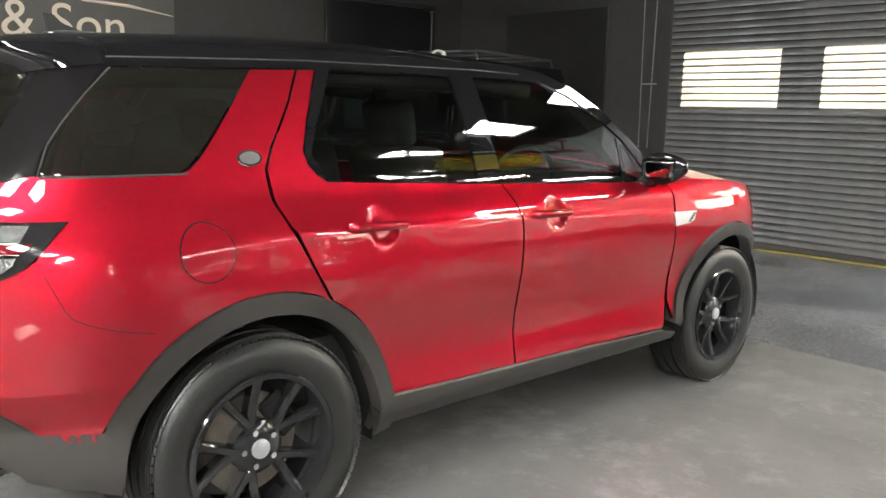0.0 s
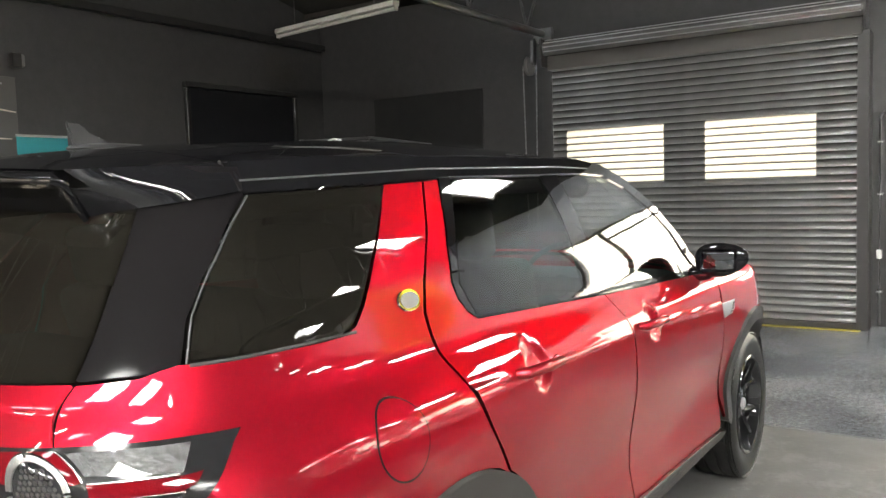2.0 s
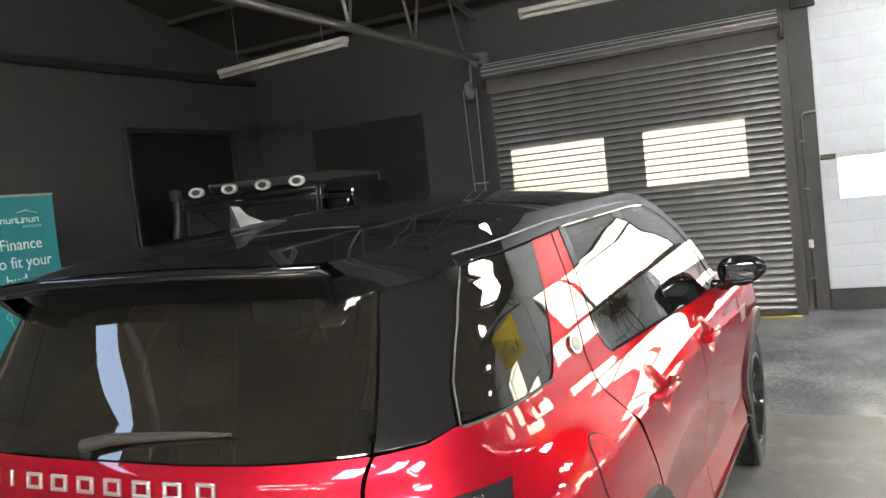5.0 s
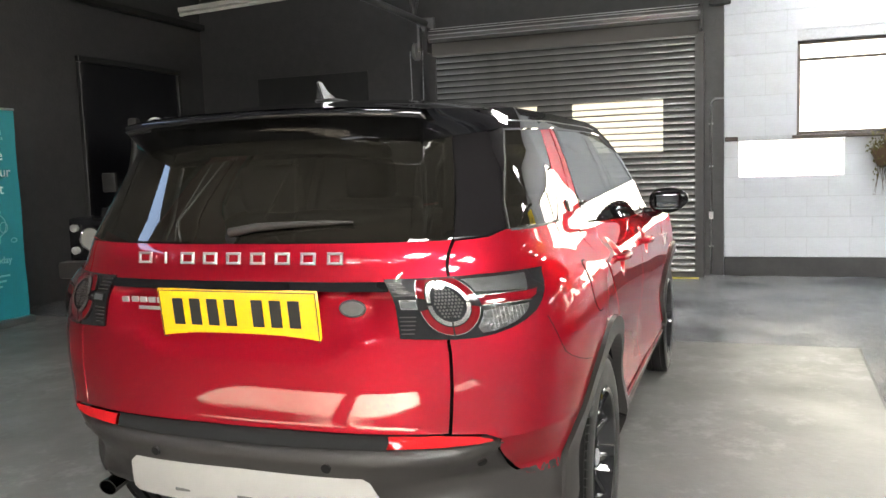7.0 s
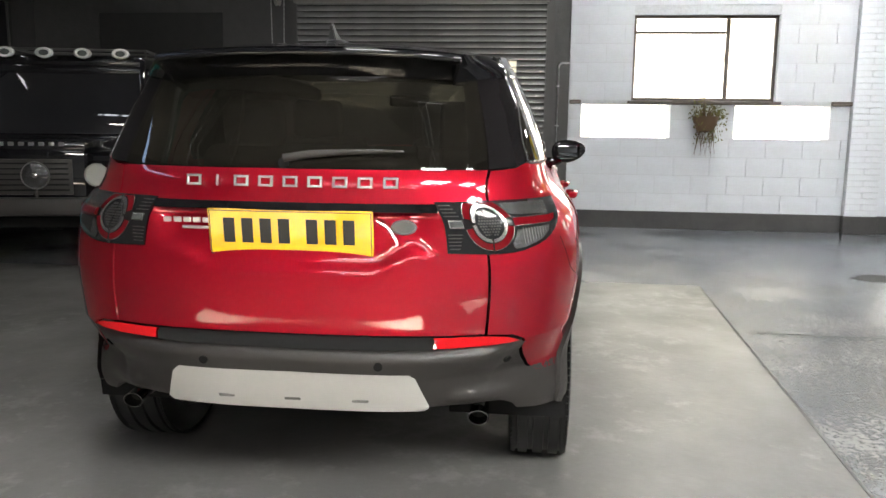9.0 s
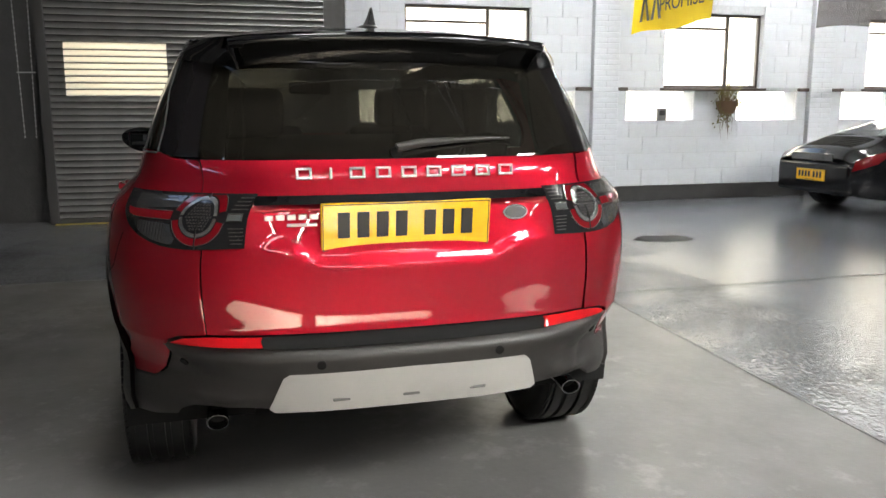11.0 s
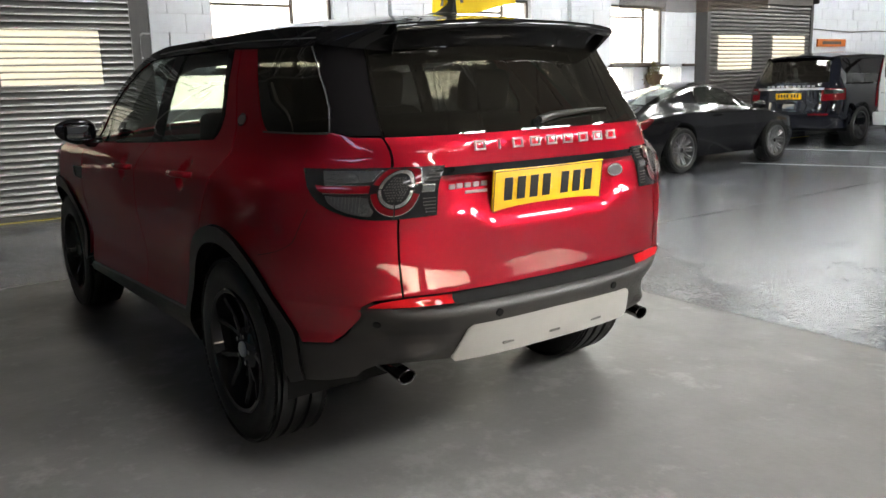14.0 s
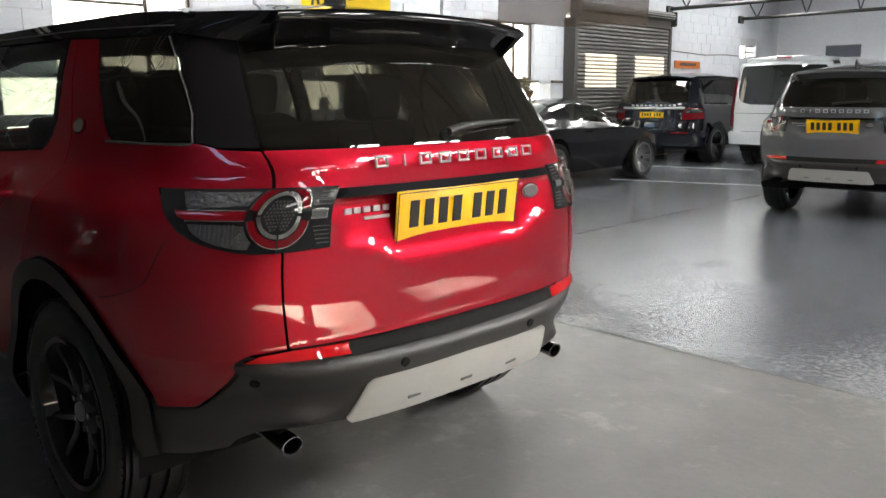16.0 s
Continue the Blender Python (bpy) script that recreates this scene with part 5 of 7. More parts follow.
        panel("front_lower_trim", sh, X((3.165, 0.44), (3.2, 0.445), (3.3, 0.5), (3.4, 0.48), (3.4, 0.3), (3.15, 0.27), (3.15, 0.4)), M_PLASTIC, car, side=s, off=0.006)
    bump = [("y", 0, 0.43), ("y", 0.45, 0.432), ("y", 0.52, 0.436), ("y", 0.60, 0.436), ("y", 0.66, 0.43), ("y", 0.70, 0.41), ("x", -0.62, 0.388), ("x", -0.55, 0.372), ("x", -0.43, 0.365), ("x", -0.425, 0.42), ("x", -0.452, 0.53), ("x", -0.485, 0.497), ("x", -0.579, 0.503), ("x", -0.638, 0.557), ("x", -0.702, 0.615), ("y", 0.742, 0.642), ("y", 0.46, 0.636), ("y", 0, 0.634)]

    def bump_dent(y, z):
        a = np.abs(y)
        shelf = np.clip((z - 0.606) / 0.024, 0, 1) * np.clip((0.72 - a) / 0.1, 0, 1)
        return 0.02 * shelf * shelf - 0.03 * np.exp(-(((a - 0.592) / 0.085) ** 2 + ((z - 0.458) / 0.028) ** 2))
    bp = rear_band("rear_bumper", sh, bump, M_PLASTIC, car, dent=bump_dent, edge=0.05, step=0.016, label="dark grey plastic rear bumper")
    sk = rear_band("skid_panel", sh, [("y", 0, 0.425), ("y", 0.418, 0.425), ("y", 0.434, 0.438), ("y", 0.396, 0.54), ("y", 0.378, 0.554), ("y", 0, 0.558)], M_SKID, car, off=0.012, label="satin silver skid panel")
    # Slots are thin boxes; the shade of the hollows is in their colour.
    for y in (-0.19, 0.03, 0.25):
        bm = B()
        box(bm, (sh.at(np.array([sh.s_of("y", abs(y - 0.03), 0.462)]), np.array([0.462]))[0][0] - 0.012, y - 0.03, 0.462), (0.006, 0.055, 0.013), bevel=0.003)
        part("skid_slot", bm, M_SLOT_SHADE, sk)
    for y in (-0.283, 0.283, -0.68, 0.68):
        p = sh.at(np.array([sh.s_of("y", abs(y), 0.586)]), np.array([0.586]))[0]
        bm = B()
        nx = sh.normal(np.array([sh.s_of("y", abs(y), 0.586)]), np.array([0.586]))[0]
        n = Vector((nx[0], nx[1] * (1 if y < 0 else -1), nx[2]))
        pc = Vector((p[0], y, 0.586))
        cyl(bm, pc - n * 0.005, pc + n * 0.006, 0.014, seg=16)
        part("parking_sensor", bm, M_UNDER, bp)
    # shut line between the quarter panel and the bumper corner
    for s in (-1, 1):
        line = [(-0.585, 0.975), (-0.568, 0.93), (-0.55, 0.885), (-0.535, 0.862), (-0.505, 0.845), (-0.455, 0.826), (-0.40, 0.812), (-0.34, 0.80)]
        pts = [(sh.s_of("x", a, b), b) for a, b in line]
        off = [(0.0022, 0.0)] * 3 + [(0.0015, 0.0015)] * 2 + [(0.0, 0.0022)] * 3
        mapped("bumper_shut_line", strip(pts, [(a + u, b + v) for (a, b), (u, v) in zip(pts, off)]), sh.at, sh.normal, M_UNDER, car, 0.0012, 0.001, s)
    # rear reflectors
    for s in (-1, 1):
        panel("rear_reflector", sh, Y((0.452, 0.642), (0.60, 0.645), (0.68, 0.648), (0.718, 0.652), (0.68, 0.667), (0.60, 0.674), (0.452, 0.673)), M_REFLECTOR, car, side=s, off=0.004, step=0.02, label="red rear reflector")
    # rear lamps
    for s in (-1, 1):
        lamp = new("rear_lamp")
        lamp.parent = car
        tagged(lamp, "rear lamp with red ring and clear reflectors")
        cs, cz = sh.s_of("y", 0.6145, 1.03), 1.031

        def cut(name, pts, mt, off, edge=0.003, step=0.02, clip=None):
            """pts: metres outwards from the ring's middle, height."""
            bm = grid_fill(spread([(cs + a, b) for a, b in pts], step), step)
            return mapped(name, bm, sh.at, sh.normal, mt, lamp, off, edge, s)

        def ring(name, r0, r1, a0, a1, mt, off):
            """A part of a ring, angles from straight outwards, cut off flat under the lamp's top edge."""
            t = [radians(a0 + (a1 - a0) * k / 30) for k in range(31)]
            lid = lambda r, a: (cs + r * math.cos(a), min(cz + r * math.sin(a), 1.0935))
            return mapped(name, strip([lid(r1, a) for a in t], [lid(r0, a) for a in t]), sh.at, sh.normal, mt, lamp, off, 0.004, s)
        rim = [(0.092 * math.cos(radians(a)), cz + 0.092 * math.sin(radians(a))) for a in range(-50, 52, 6)]
        cut("lamp_housing", [(-0.15, 0.941), (0.0, 0.936), (0.06, 0.938), (0.11, 0.944), (0.16, 0.956), (0.205, 0.973), (0.245, 0.996), (0.278, 1.026), (0.31, 1.058), (0.335, 1.08), (0.362, 1.099), (0.15, 1.1), (-0.15, 1.099)], M_LAMP_BLACK, 0.006, 0.012, 0.025)
        cut("clear_reflector", [p for p in rim if 1.05 < p[1] < 1.088] + [(0.07, 1.09), (0.272, 1.09), (0.25, 1.065), (0.238, 1.051)], M_LENS_CLEAR, 0.010)
        cut("clear_reflector", [p for p in rim if 0.964 < p[1] < 1.018] + [(0.225, 1.018), (0.215, 0.999), (0.185, 0.977), (0.15, 0.963), (0.11, 0.953), (0.075, 0.95)], M_LENS_CLEAR, 0.010)
        cut("red_band", [(0.088, 1.0225), (0.23, 1.0265), (0.252, 1.034), (0.268, 1.05), (0.255, 1.048), (0.23, 1.046), (0.088, 1.0445)], M_LENS_RED, 0.0118)
        for za, zb in ((1.0205, 1.0225), (1.0445, 1.0465)):
            cut("band_edge", [(0.09, za), (0.232, za + 0.003), (0.232, zb + 0.003), (0.09, zb)], M_LAMP_SILVER, 0.0125, 0.002, 0.1)
        for a0, a1 in ((12, 168), (192, 352)):
            ring("red_ring", 0.062, 0.082, a0, a1, M_LENS_RED, 0.0115)
            ring("ring_edge", 0.082, 0.0842, a0, a1, M_LAMP_SILVER, 0.0122)
            ring("light_ring", 0.0475, 0.0585, a0 - 8, a1 + 8, M_LAMP_SILVER, 0.0135)
        mapped("lens_centre", grid_fill([(cs + 0.047 * math.cos(t), cz + 0.047 * math.sin(t)) for t in np.linspace(0, 2 * math.pi, 32)[:-1]], 0.03), sh.at, sh.normal, M_LENS_DARK, lamp, 0.0105, 0.004, s)
        for r in range(-4, 5):
            for c in range(-4, 5):
                hx, hz = 0.0095 * (c + 0.5 * (r % 2)), 0.0085 * r
                if math.hypot(hx, hz) < 0.04:
                    mapped("lens_cell", grid_fill([(cs + hx + 0.0036 * math.cos(t), cz + hz + 0.0036 * math.sin(t)) for t in np.linspace(0, 2 * math.pi, 7)[:-1]], 0.1), sh.at, sh.normal, M_PLASTIC, lamp, 0.0112, 0.001, s)
        cut("light_bar", [(-0.135, 1.018), (-0.088, 1.018), (-0.088, 1.043), (-0.135, 1.043)], M_LAMP_SILVER, 0.0108, 0.003, 0.1)
        cut("bar_lens", [(-0.132, 1.022), (-0.09, 1.022), (-0.09, 1.039), (-0.132, 1.039)], M_LENS_SMOKE, 0.0122, 0.002, 0.1)
        for z in (0.953, 0.964, 0.975, 0.986, 0.997, 1.053, 1.064, 1.075, 1.086):
            w = 0.066 + 0.02 * abs(z - cz) / 0.08
            cut("lamp_rib", [(-0.143, z), (-w - 0.022, z), (-w - 0.022, z + 0.003), (-0.143, z + 0.003)], M_PLASTIC, 0.009, 0.002, 0.2)
        for k in range(9):
            a = 0.112 + 0.011 * k
            lo = 0.962 + 0.0036 * k
            cut("reflector_rib", [(a, lo), (a + 0.0025, lo), (a + 0.0025, 1.015), (a, 1.015)], M_LAMP_SILVER, 0.0118, 0.002, 0.2)
        cut("lamp_seam", [(-0.002, 0.937), (0.002, 0.937), (0.002, 1.099), (-0.002, 1.099)], M_UNDER, 0.0145, 0.008, 0.2)
    # plate, badges, wiper, exhausts
    number_plate(car, pose(-0.8245, 0.004, 0.993, 7, 0, -90), M_PLATE, 0.53, 0.153)
    widths = [1, 0.35, 1, 1, 1, 1, 1, 1, 1]
    for k in range(9):
        yc = 0.314 - k * 0.0785
        bm = B()
        zz_ = 1.157
        if widths[k] > 0.9:
            for dz in (-0.0135, 0.0135):
                box(bm, (0, 0, dz), (0.007, 0.047, 0.007), bevel=0.0015)
            for dy in (-0.0195, 0.0195):
                box(bm, (0, dy, 0), (0.007, 0.0075, 0.02), bevel=0.0015)
        else:
            box(bm, (0, 0, 0), (0.007, 0.007, 0.034), bevel=0.0015)
        a = sh.at(np.array([sh.s_of("y", abs(yc), zz_)]), np.array([zz_]))[0]
        ob = part("letter_block", bm, M_SILVER, gt, "silver model lettering kept as plain blocks")
        ob.matrix_local = pose(a[0] - 0.011, yc, zz_, 0, 8, 0)
    def on_gate(y, z):
        """How far back the recessed tailgate lies."""
        p = sh.at(np.array([sh.s_of("y", abs(y), z)]), np.array([z]))[0]
        return p[0] + gate_dent(np.array([y]), np.array([z]))[0]
    for k in range(5):
        bm = B()
        box(bm, (0, 0, 0), (0.006, 0.026, 0.017), bevel=0.002)
        part("badge_block", bm, M_SILVER, gt, "small silver model badge").matrix_local = pose(on_gate(0.418 - k * 0.033, 1.026) - 0.004, 0.418 - k * 0.033, 1.026, 0, -4, 0)
    bm = B()
    box(bm, (0, 0, 0), (0.006, 0.09, 0.01), bevel=0.002)
    part("trim_badge", bm, M_SILVER, gt).matrix_local = pose(on_gate(0.322, 1.003) - 0.004, 0.322, 1.003, 0, -4, -4)
    for (px, py, pz), sx, (rx, ry, rz), nm in (((-0.805, -0.354, 1.019), 0.041, (0, -86, 0), "oval_badge"),):
        bm = B()
        cyl(bm, (0, 0, -0.004), (0, 0, 0.005), 1.0, seg=32)
        ob = part(nm, bm, M_CHROME, gt, "oval chrome badge")
        ob.matrix_local = pose(px, py, pz, rx, ry, rz) @ Matrix.Diagonal((0.024, sx, 1, 1))
        bm = B()
        cyl(bm, (0, 0, 0), (0, 0, 0.007), 1.0, seg=32)
        ob = part("badge_field", bm, M_STEEL_GREY, gt)
        ob.matrix_local = pose(px, py, pz, rx, ry, rz) @ Matrix.Diagonal((0.019, sx * 0.86, 1, 1))
    for s, d, f in doors:
        st = sh.s_of("x", 0.028, 1.25)
        mapped("pillar_badge", grid_fill([(st + 0.04 * math.cos(t), 1.25 + 0.024 * math.sin(t)) for t in np.linspace(0, 2 * math.pi, 30)[:-1]], 0.5), sh.at, sh.normal, M_CHROME, car, 0.007, 0.007, s, "oval chrome pillar badge")
        mapped("pillar_badge_field", grid_fill([(st + 0.033 * math.cos(t), 1.25 + 0.018 * math.sin(t)) for t in np.linspace(0, 2 * math.pi, 30)[:-1]], 0.5), sh.at, sh.normal, M_STEEL_GREY, car, 0.009, 0.003, s)
        # handles
        for dd, hx, hz in ((d, 0.43, 1.028), (f, 1.30, 1.008)):
            p = sh.at(np.array([sh.s_of("x", hx, hz)]), np.array([hz]))[0]
            yy = p[1]
            h = new("door_handle")
            h.parent = dd
            bm = B()
            pts = [(hx - 0.115, 0.0, hz + 0.004), (hx - 0.10, -0.022, hz + 0.004), (hx, -0.034, hz + 0.003), (hx + 0.09, -0.028, hz), (hx + 0.115, -0.004, hz)]
            sweep(bm, [(a, (yy + b) * (-s), c) for a, b, c in pts], [0.012, 0.015, 0.016, 0.015, 0.011], 10)
            part("handle_bar", bm, paint, h)
        # side vent behind the front wheel
        vent = panel("side_vent", sh, X((2.188, 0.952), (2.385, 0.948), (2.362, 0.905), (2.33, 0.892), (2.203, 0.886)), M_SILVER, car, side=s, off=0.005, step=0.05, label="silver side vent")
        for k in range(4):
            panel("vent_slot", sh, X((2.35 - 0.012 * k, 0.938 - 0.011 * k), (2.372 - 0.012 * k, 0.938 - 0.011 * k), (2.368 - 0.012 * k, 0.931 - 0.011 * k), (2.346 - 0.012 * k, 0.931 - 0.011 * k)), M_UNDER, vent, side=s, off=0.008, step=0.1)
        # fuel flap
        if s < 0:
            fs = sh.s_of("x", -0.176, 1.0)
            mapped("fuel_flap_gap", round_band(fs, 1.0, 0.079, 0.0825), sh.at, sh.normal, M_UNDER, car, 0.0015, 0.002, s)
            mapped("fuel_flap", grid_fill([(fs + 0.078 * math.cos(t), 1.0 + 0.078 * math.sin(t)) for t in np.linspace(0, 2 * math.pi, 40)[:-1]], 0.04), sh.at, sh.normal, paint, car, 0.003, 0.003, s)
        # mirror
        mr = new("door_mirror")
        mr.parent = car
        tagged(mr, "gloss black door mirror")
        bm = B()
        bmesh.ops.create_uvsphere(bm, u_segments=24, v_segments=14, radius=1)
        for v in bm.verts:
            c = v.co
            c.x = c.x * 0.085 if c.x > 0 else c.x * 0.03
            out = c.y * s
            c.y = math.copysign(abs(c.y) ** 0.75, c.y) * 0.108
            c.z = math.copysign(abs(c.z) ** 0.75, c.z) * (0.072 - 0.026 * max(0.0, out)) + 0.012 * max(0.0, out)
        part("mirror_shell", bm, M_GLOSS_BLACK, mr).matrix_local = pose(2.0, s * 0.968, 1.165, 0, 0, s * -8)
        bm = B()
        box(bm, (0, 0, 0), (0.006, 0.15, 0.095), bevel=0.02, seg=3)
        part("mirror_glass", bm, M_MIRROR, mr).matrix_local = pose(1.968, s * 0.96, 1.165, 0, 0, s * -8)
        bm = B()
        sweep(bm, [(2.03, s * 0.83, 1.095), (2.03, s * 0.90, 1.10), (2.01, s * 0.94, 1.125)], [0.03, 0.026, 0.022], 10)
        part("mirror_arm", bm, M_GLOSS_BLACK, mr)
        # wheels with dark wells
        for wx in (0.0, 2.741):
            wheel(car, wx, s * 0.795, s, 0.365, 0.235, 0.245, M_RIM, 5, M_SILVER)
            wheel_well(car, wx, 0.375, 0.885, s, 0.43, 0.42)
        # exhaust tips
        ex = new("exhaust_tip")
        ex.parent = car
        tagged(ex, "oval dark chrome exhaust tip")
        bm = B()
        m = pose(-0.735, s * 0.592, 0.392, 0, -90 - 8, 0) @ Matrix.Diagonal((0.72, 0.95, 1, 1))
        lathe(bm, [(0.030, -0.12), (0.036, 0.0), (0.037, 0.012), (0.0325, 0.012), (0.031, 0.0), (0.028, -0.1), (0.0, -0.1)], m, 28)
        part("tip_tube", bm, M_DARK_CHROME, ex)
        bm = B()
        cyl(bm, m @ Vector((0, 0, -0.08)), m @ Vector((0, 0, -0.03)), 0.027, seg=20)
        part("tip_bore", bm, M_UNDER, ex)
        bm = B()
        cyl(bm, (-0.68, s * 0.592, 0.396), (-0.42, s * 0.58, 0.40), 0.022, seg=14)
        part("tail_pipe", bm, M_STEEL_GREY, ex)
    wp = new("rear_wiper")
    wp.parent = car
    tagged(wp, "rear wiper arm")
    bm = B()
    pts = []
    for yy, zz2 in [(0.03, 1.222), (-0.05, 1.236), (-0.16, 1.243), (-0.26, 1.247), (-0.345, 1.247)]:
        a = sh.at(np.array([sh.s_of("y", abs(yy), zz2)]), np.array([zz2]))[0]
        pts.append((a[0] - 0.02, yy, zz2 + 0.005))
    sweep(bm, pts, [0.014, 0.013, 0.009, 0.007, 0.003], 10)
    part("wiper_arm", bm, M_PLASTIC, wp)
    bm = B()
    sweep(bm, [(x + 0.012, y_, z - 0.018) for x, y_, z in pts[1:]], 0.005, 6)
    part("wiper_blade", bm, M_UNDER, wp)
    bm = B()
    cyl(bm, (-0.775, 0.03, 1.212), (-0.80, 0.03, 1.212), 0.018, seg=16)
    part("wiper_pivot", bm, M_UNDER, wp)
    # chassis and cabin
    bm = B()
    box(bm, (1.5, 0, 0.35), (3.5, 1.2, 0.12), bevel=0.03)
    box(bm, (1.37, 0, 0.38), (1.75, 1.5, 0.2), bevel=0.03)
    box(bm, (-0.56, 0, 0.49), (0.36, 0.9, 0.1), bevel=0.03)
    cyl(bm, (0, -0.75, 0.365), (0, 0.75, 0.365), 0.05, seg=10)
    part("chassis", bm, M_UNDER, car)
    bm = B()
    box(bm, (-0.32, 0, 0.78), (0.84, 1.16, 0.5))
    box(bm, (-0.35, 0, 1.06), (0.62, 1.36, 0.06))
    box(bm, (1.05, 0, 0.55), (2.2, 1.56, 0.2))
    box(bm, (2.75, 0, 0.72), (0.95, 1.1, 0.5))
    part("cabin_floor", bm, M_UNDER, car)
    bm = B()
    box(bm, (1.95, 0, 0.98), (0.4, 1.5, 0.26), bevel=0.06, seg=2)
    part("dashboard", bm, M_INTERIOR, car)
    bm = B()
    lathe(bm, [(0.175, 0.0), (0.188, 0.013), (0.201, 0.0), (0.188, -0.013)], pose(1.70, -0.37, 1.07, 0, -66, 0), 30, close=True)
    cyl(bm, (1.70, -0.37, 1.07), (1.85, -0.37, 1.0), 0.05, seg=12)
    box(bm, (1.703, -0.37, 1.07), (0.02, 0.36, 0.05), Matrix.Rotation(radians(24), 4, "Y"))
    part("steering_wheel", bm, M_INTERIOR, car)
    for yy in (-0.37, 0.37):
        seat(car, "front_seat", 1.05, yy, 0.5, 0.62, 1.2)
    seat(car, "rear_bench", 0.22, 0.0, 1.3, 0.64, 1.18, heads=(-0.42, 0.42))
    bm = B()
    box(bm, (0.55, 0, 1.568), (1.7, 1.1, 0.012))
    part("headliner", bm, M_INTERIOR, car)
    for yy in (-1, 1):
        bm = B()
        sweep(bm, [(-0.42, yy * 0.535, 1.475), (-0.1, yy * 0.575, 1.505), (0.5, yy * 0.585, 1.52), (1.1, yy * 0.58, 1.52), (1.5, yy * 0.55, 1.49)], 0.045, 10)
        part("roof_rail_trim", bm, M_INTERIOR, car)
        bm = B()
        sweep(bm, [(-0.56, yy * 0.6, 1.19), (-0.5, yy * 0.575, 1.3), (-0.43, yy * 0.545, 1.47)], [0.07, 0.055, 0.045], 10)
        part("rear_pillar_trim", bm, M_INTERIOR, car)
    bm = B()
    sweep(bm, [(-0.44, -0.53, 1.485), (-0.47, 0, 1.535), (-0.44, 0.53, 1.485)], 0.022, 10)
    part("rear_header_trim", bm, M_INTERIOR, car)
    bm = B()
    box(bm, (1.62, 0, 1.46), (0.015, 0.24, 0.07), bevel=0.012)
    part("inside_mirror", bm, M_INTERIOR, car)
    return car


red_car = compact_suv("red_suv", M_RED, "glossy red compact SUV with black roof and black alloy wheels")


def repaint(ob, old, fresh):
    """Gives a copy other paints than the thing that it was copied from."""
    for o in (ob, *ob.children_recursive):
        if o.type != "MESH":
            continue
        for slot in o.material_slots:
            if slot.material in old:
                k = old.index(slot.material)
                slot.link = "OBJECT"
                slot.material = fresh[k]


grey_car = copy_thing(red_car, pose(0.62, -7.93, 0, 0, 0, -90))
grey_car.name = "grey_suv"
repaint(grey_car, [M_RED, M_BLACK_PAINT], [M_GREY_PAINT, M_GREY_PAINT])
tagged(grey_car, "metallic grey compact SUV parked on the workshop floor", "car")


# ---------------------------------------------------------------- other vehicles
class Loft:
    """A low car's skin: x along the car, v from 0 (sill) over 1 (waist) to 2 (middle of the top)."""

    def __init__(self, wide, waist, top, cabin, z0, e=0.75):
        self.tab = {}
        xf = np.linspace(-1.4, 4.2, 1121)
        k = np.exp(-0.5 * (np.arange(-40, 41) / 12.0) ** 2)
        k /= k.sum()
        for nm, t in (("wide", wide), ("waist", waist), ("top", top), ("cabin", cabin)):
            v = np.interp(xf, [p[0] for p in t], [p[1] for p in t])
            self.tab[nm] = np.convolve(np.pad(v, 40, mode="edge"), k, "valid")
        self.xf, self.z0, self.e = xf, z0, e

    def get(self, nm, x):
        return np.interp(x, self.xf, self.tab[nm])

    def at(self, x, v):
        w, b, t, c = (self.get(n, x) for n in ("wide", "waist", "top", "cabin"))
        low = np.clip(v, 0, 1)
        a = np.clip(v - 1, 0, 1) * math.pi / 2
        bulge = 0.035 * np.sin(math.pi * np.clip(low * 0.85 + 0.1, 0, 1))
        yl = w - 0.07 * (1 - low) ** 2 - 0.035 + bulge
        zl = self.z0 + (b - self.z0) * low
        y = np.where(v <= 1, yl, (w - (w - c) * np.sin(np.minimum(a * 3, math.pi / 2)) * 0.9) * np.cos(a) ** self.e - 0.035 * np.cos(a) + 0.035 * np.sin(math.pi * 0.95) * np.cos(a))
        z = np.where(v <= 1, zl, b + (t - b) * np.sin(a) ** 0.95)
        return np.stack([x, -y, z], -1)

    def normal(self, x, v):
        h = 0.01
        n = np.cross(self.at(x + h, v) - self.at(x - h, v), self.at(x, v + h) - self.at(x, v - h))
        return n / np.maximum(np.linalg.norm(n, axis=-1, keepdims=True), 1e-9)


def loft_panel(name, lf, outline, mat, parent, side, off=0.0, step=0.07, edge=0.012, label=""):
    return mapped(name, grid_fill(spread(outline, step * 0.8), step), lf.at, lf.normal, mat, parent, off, edge, side, label)


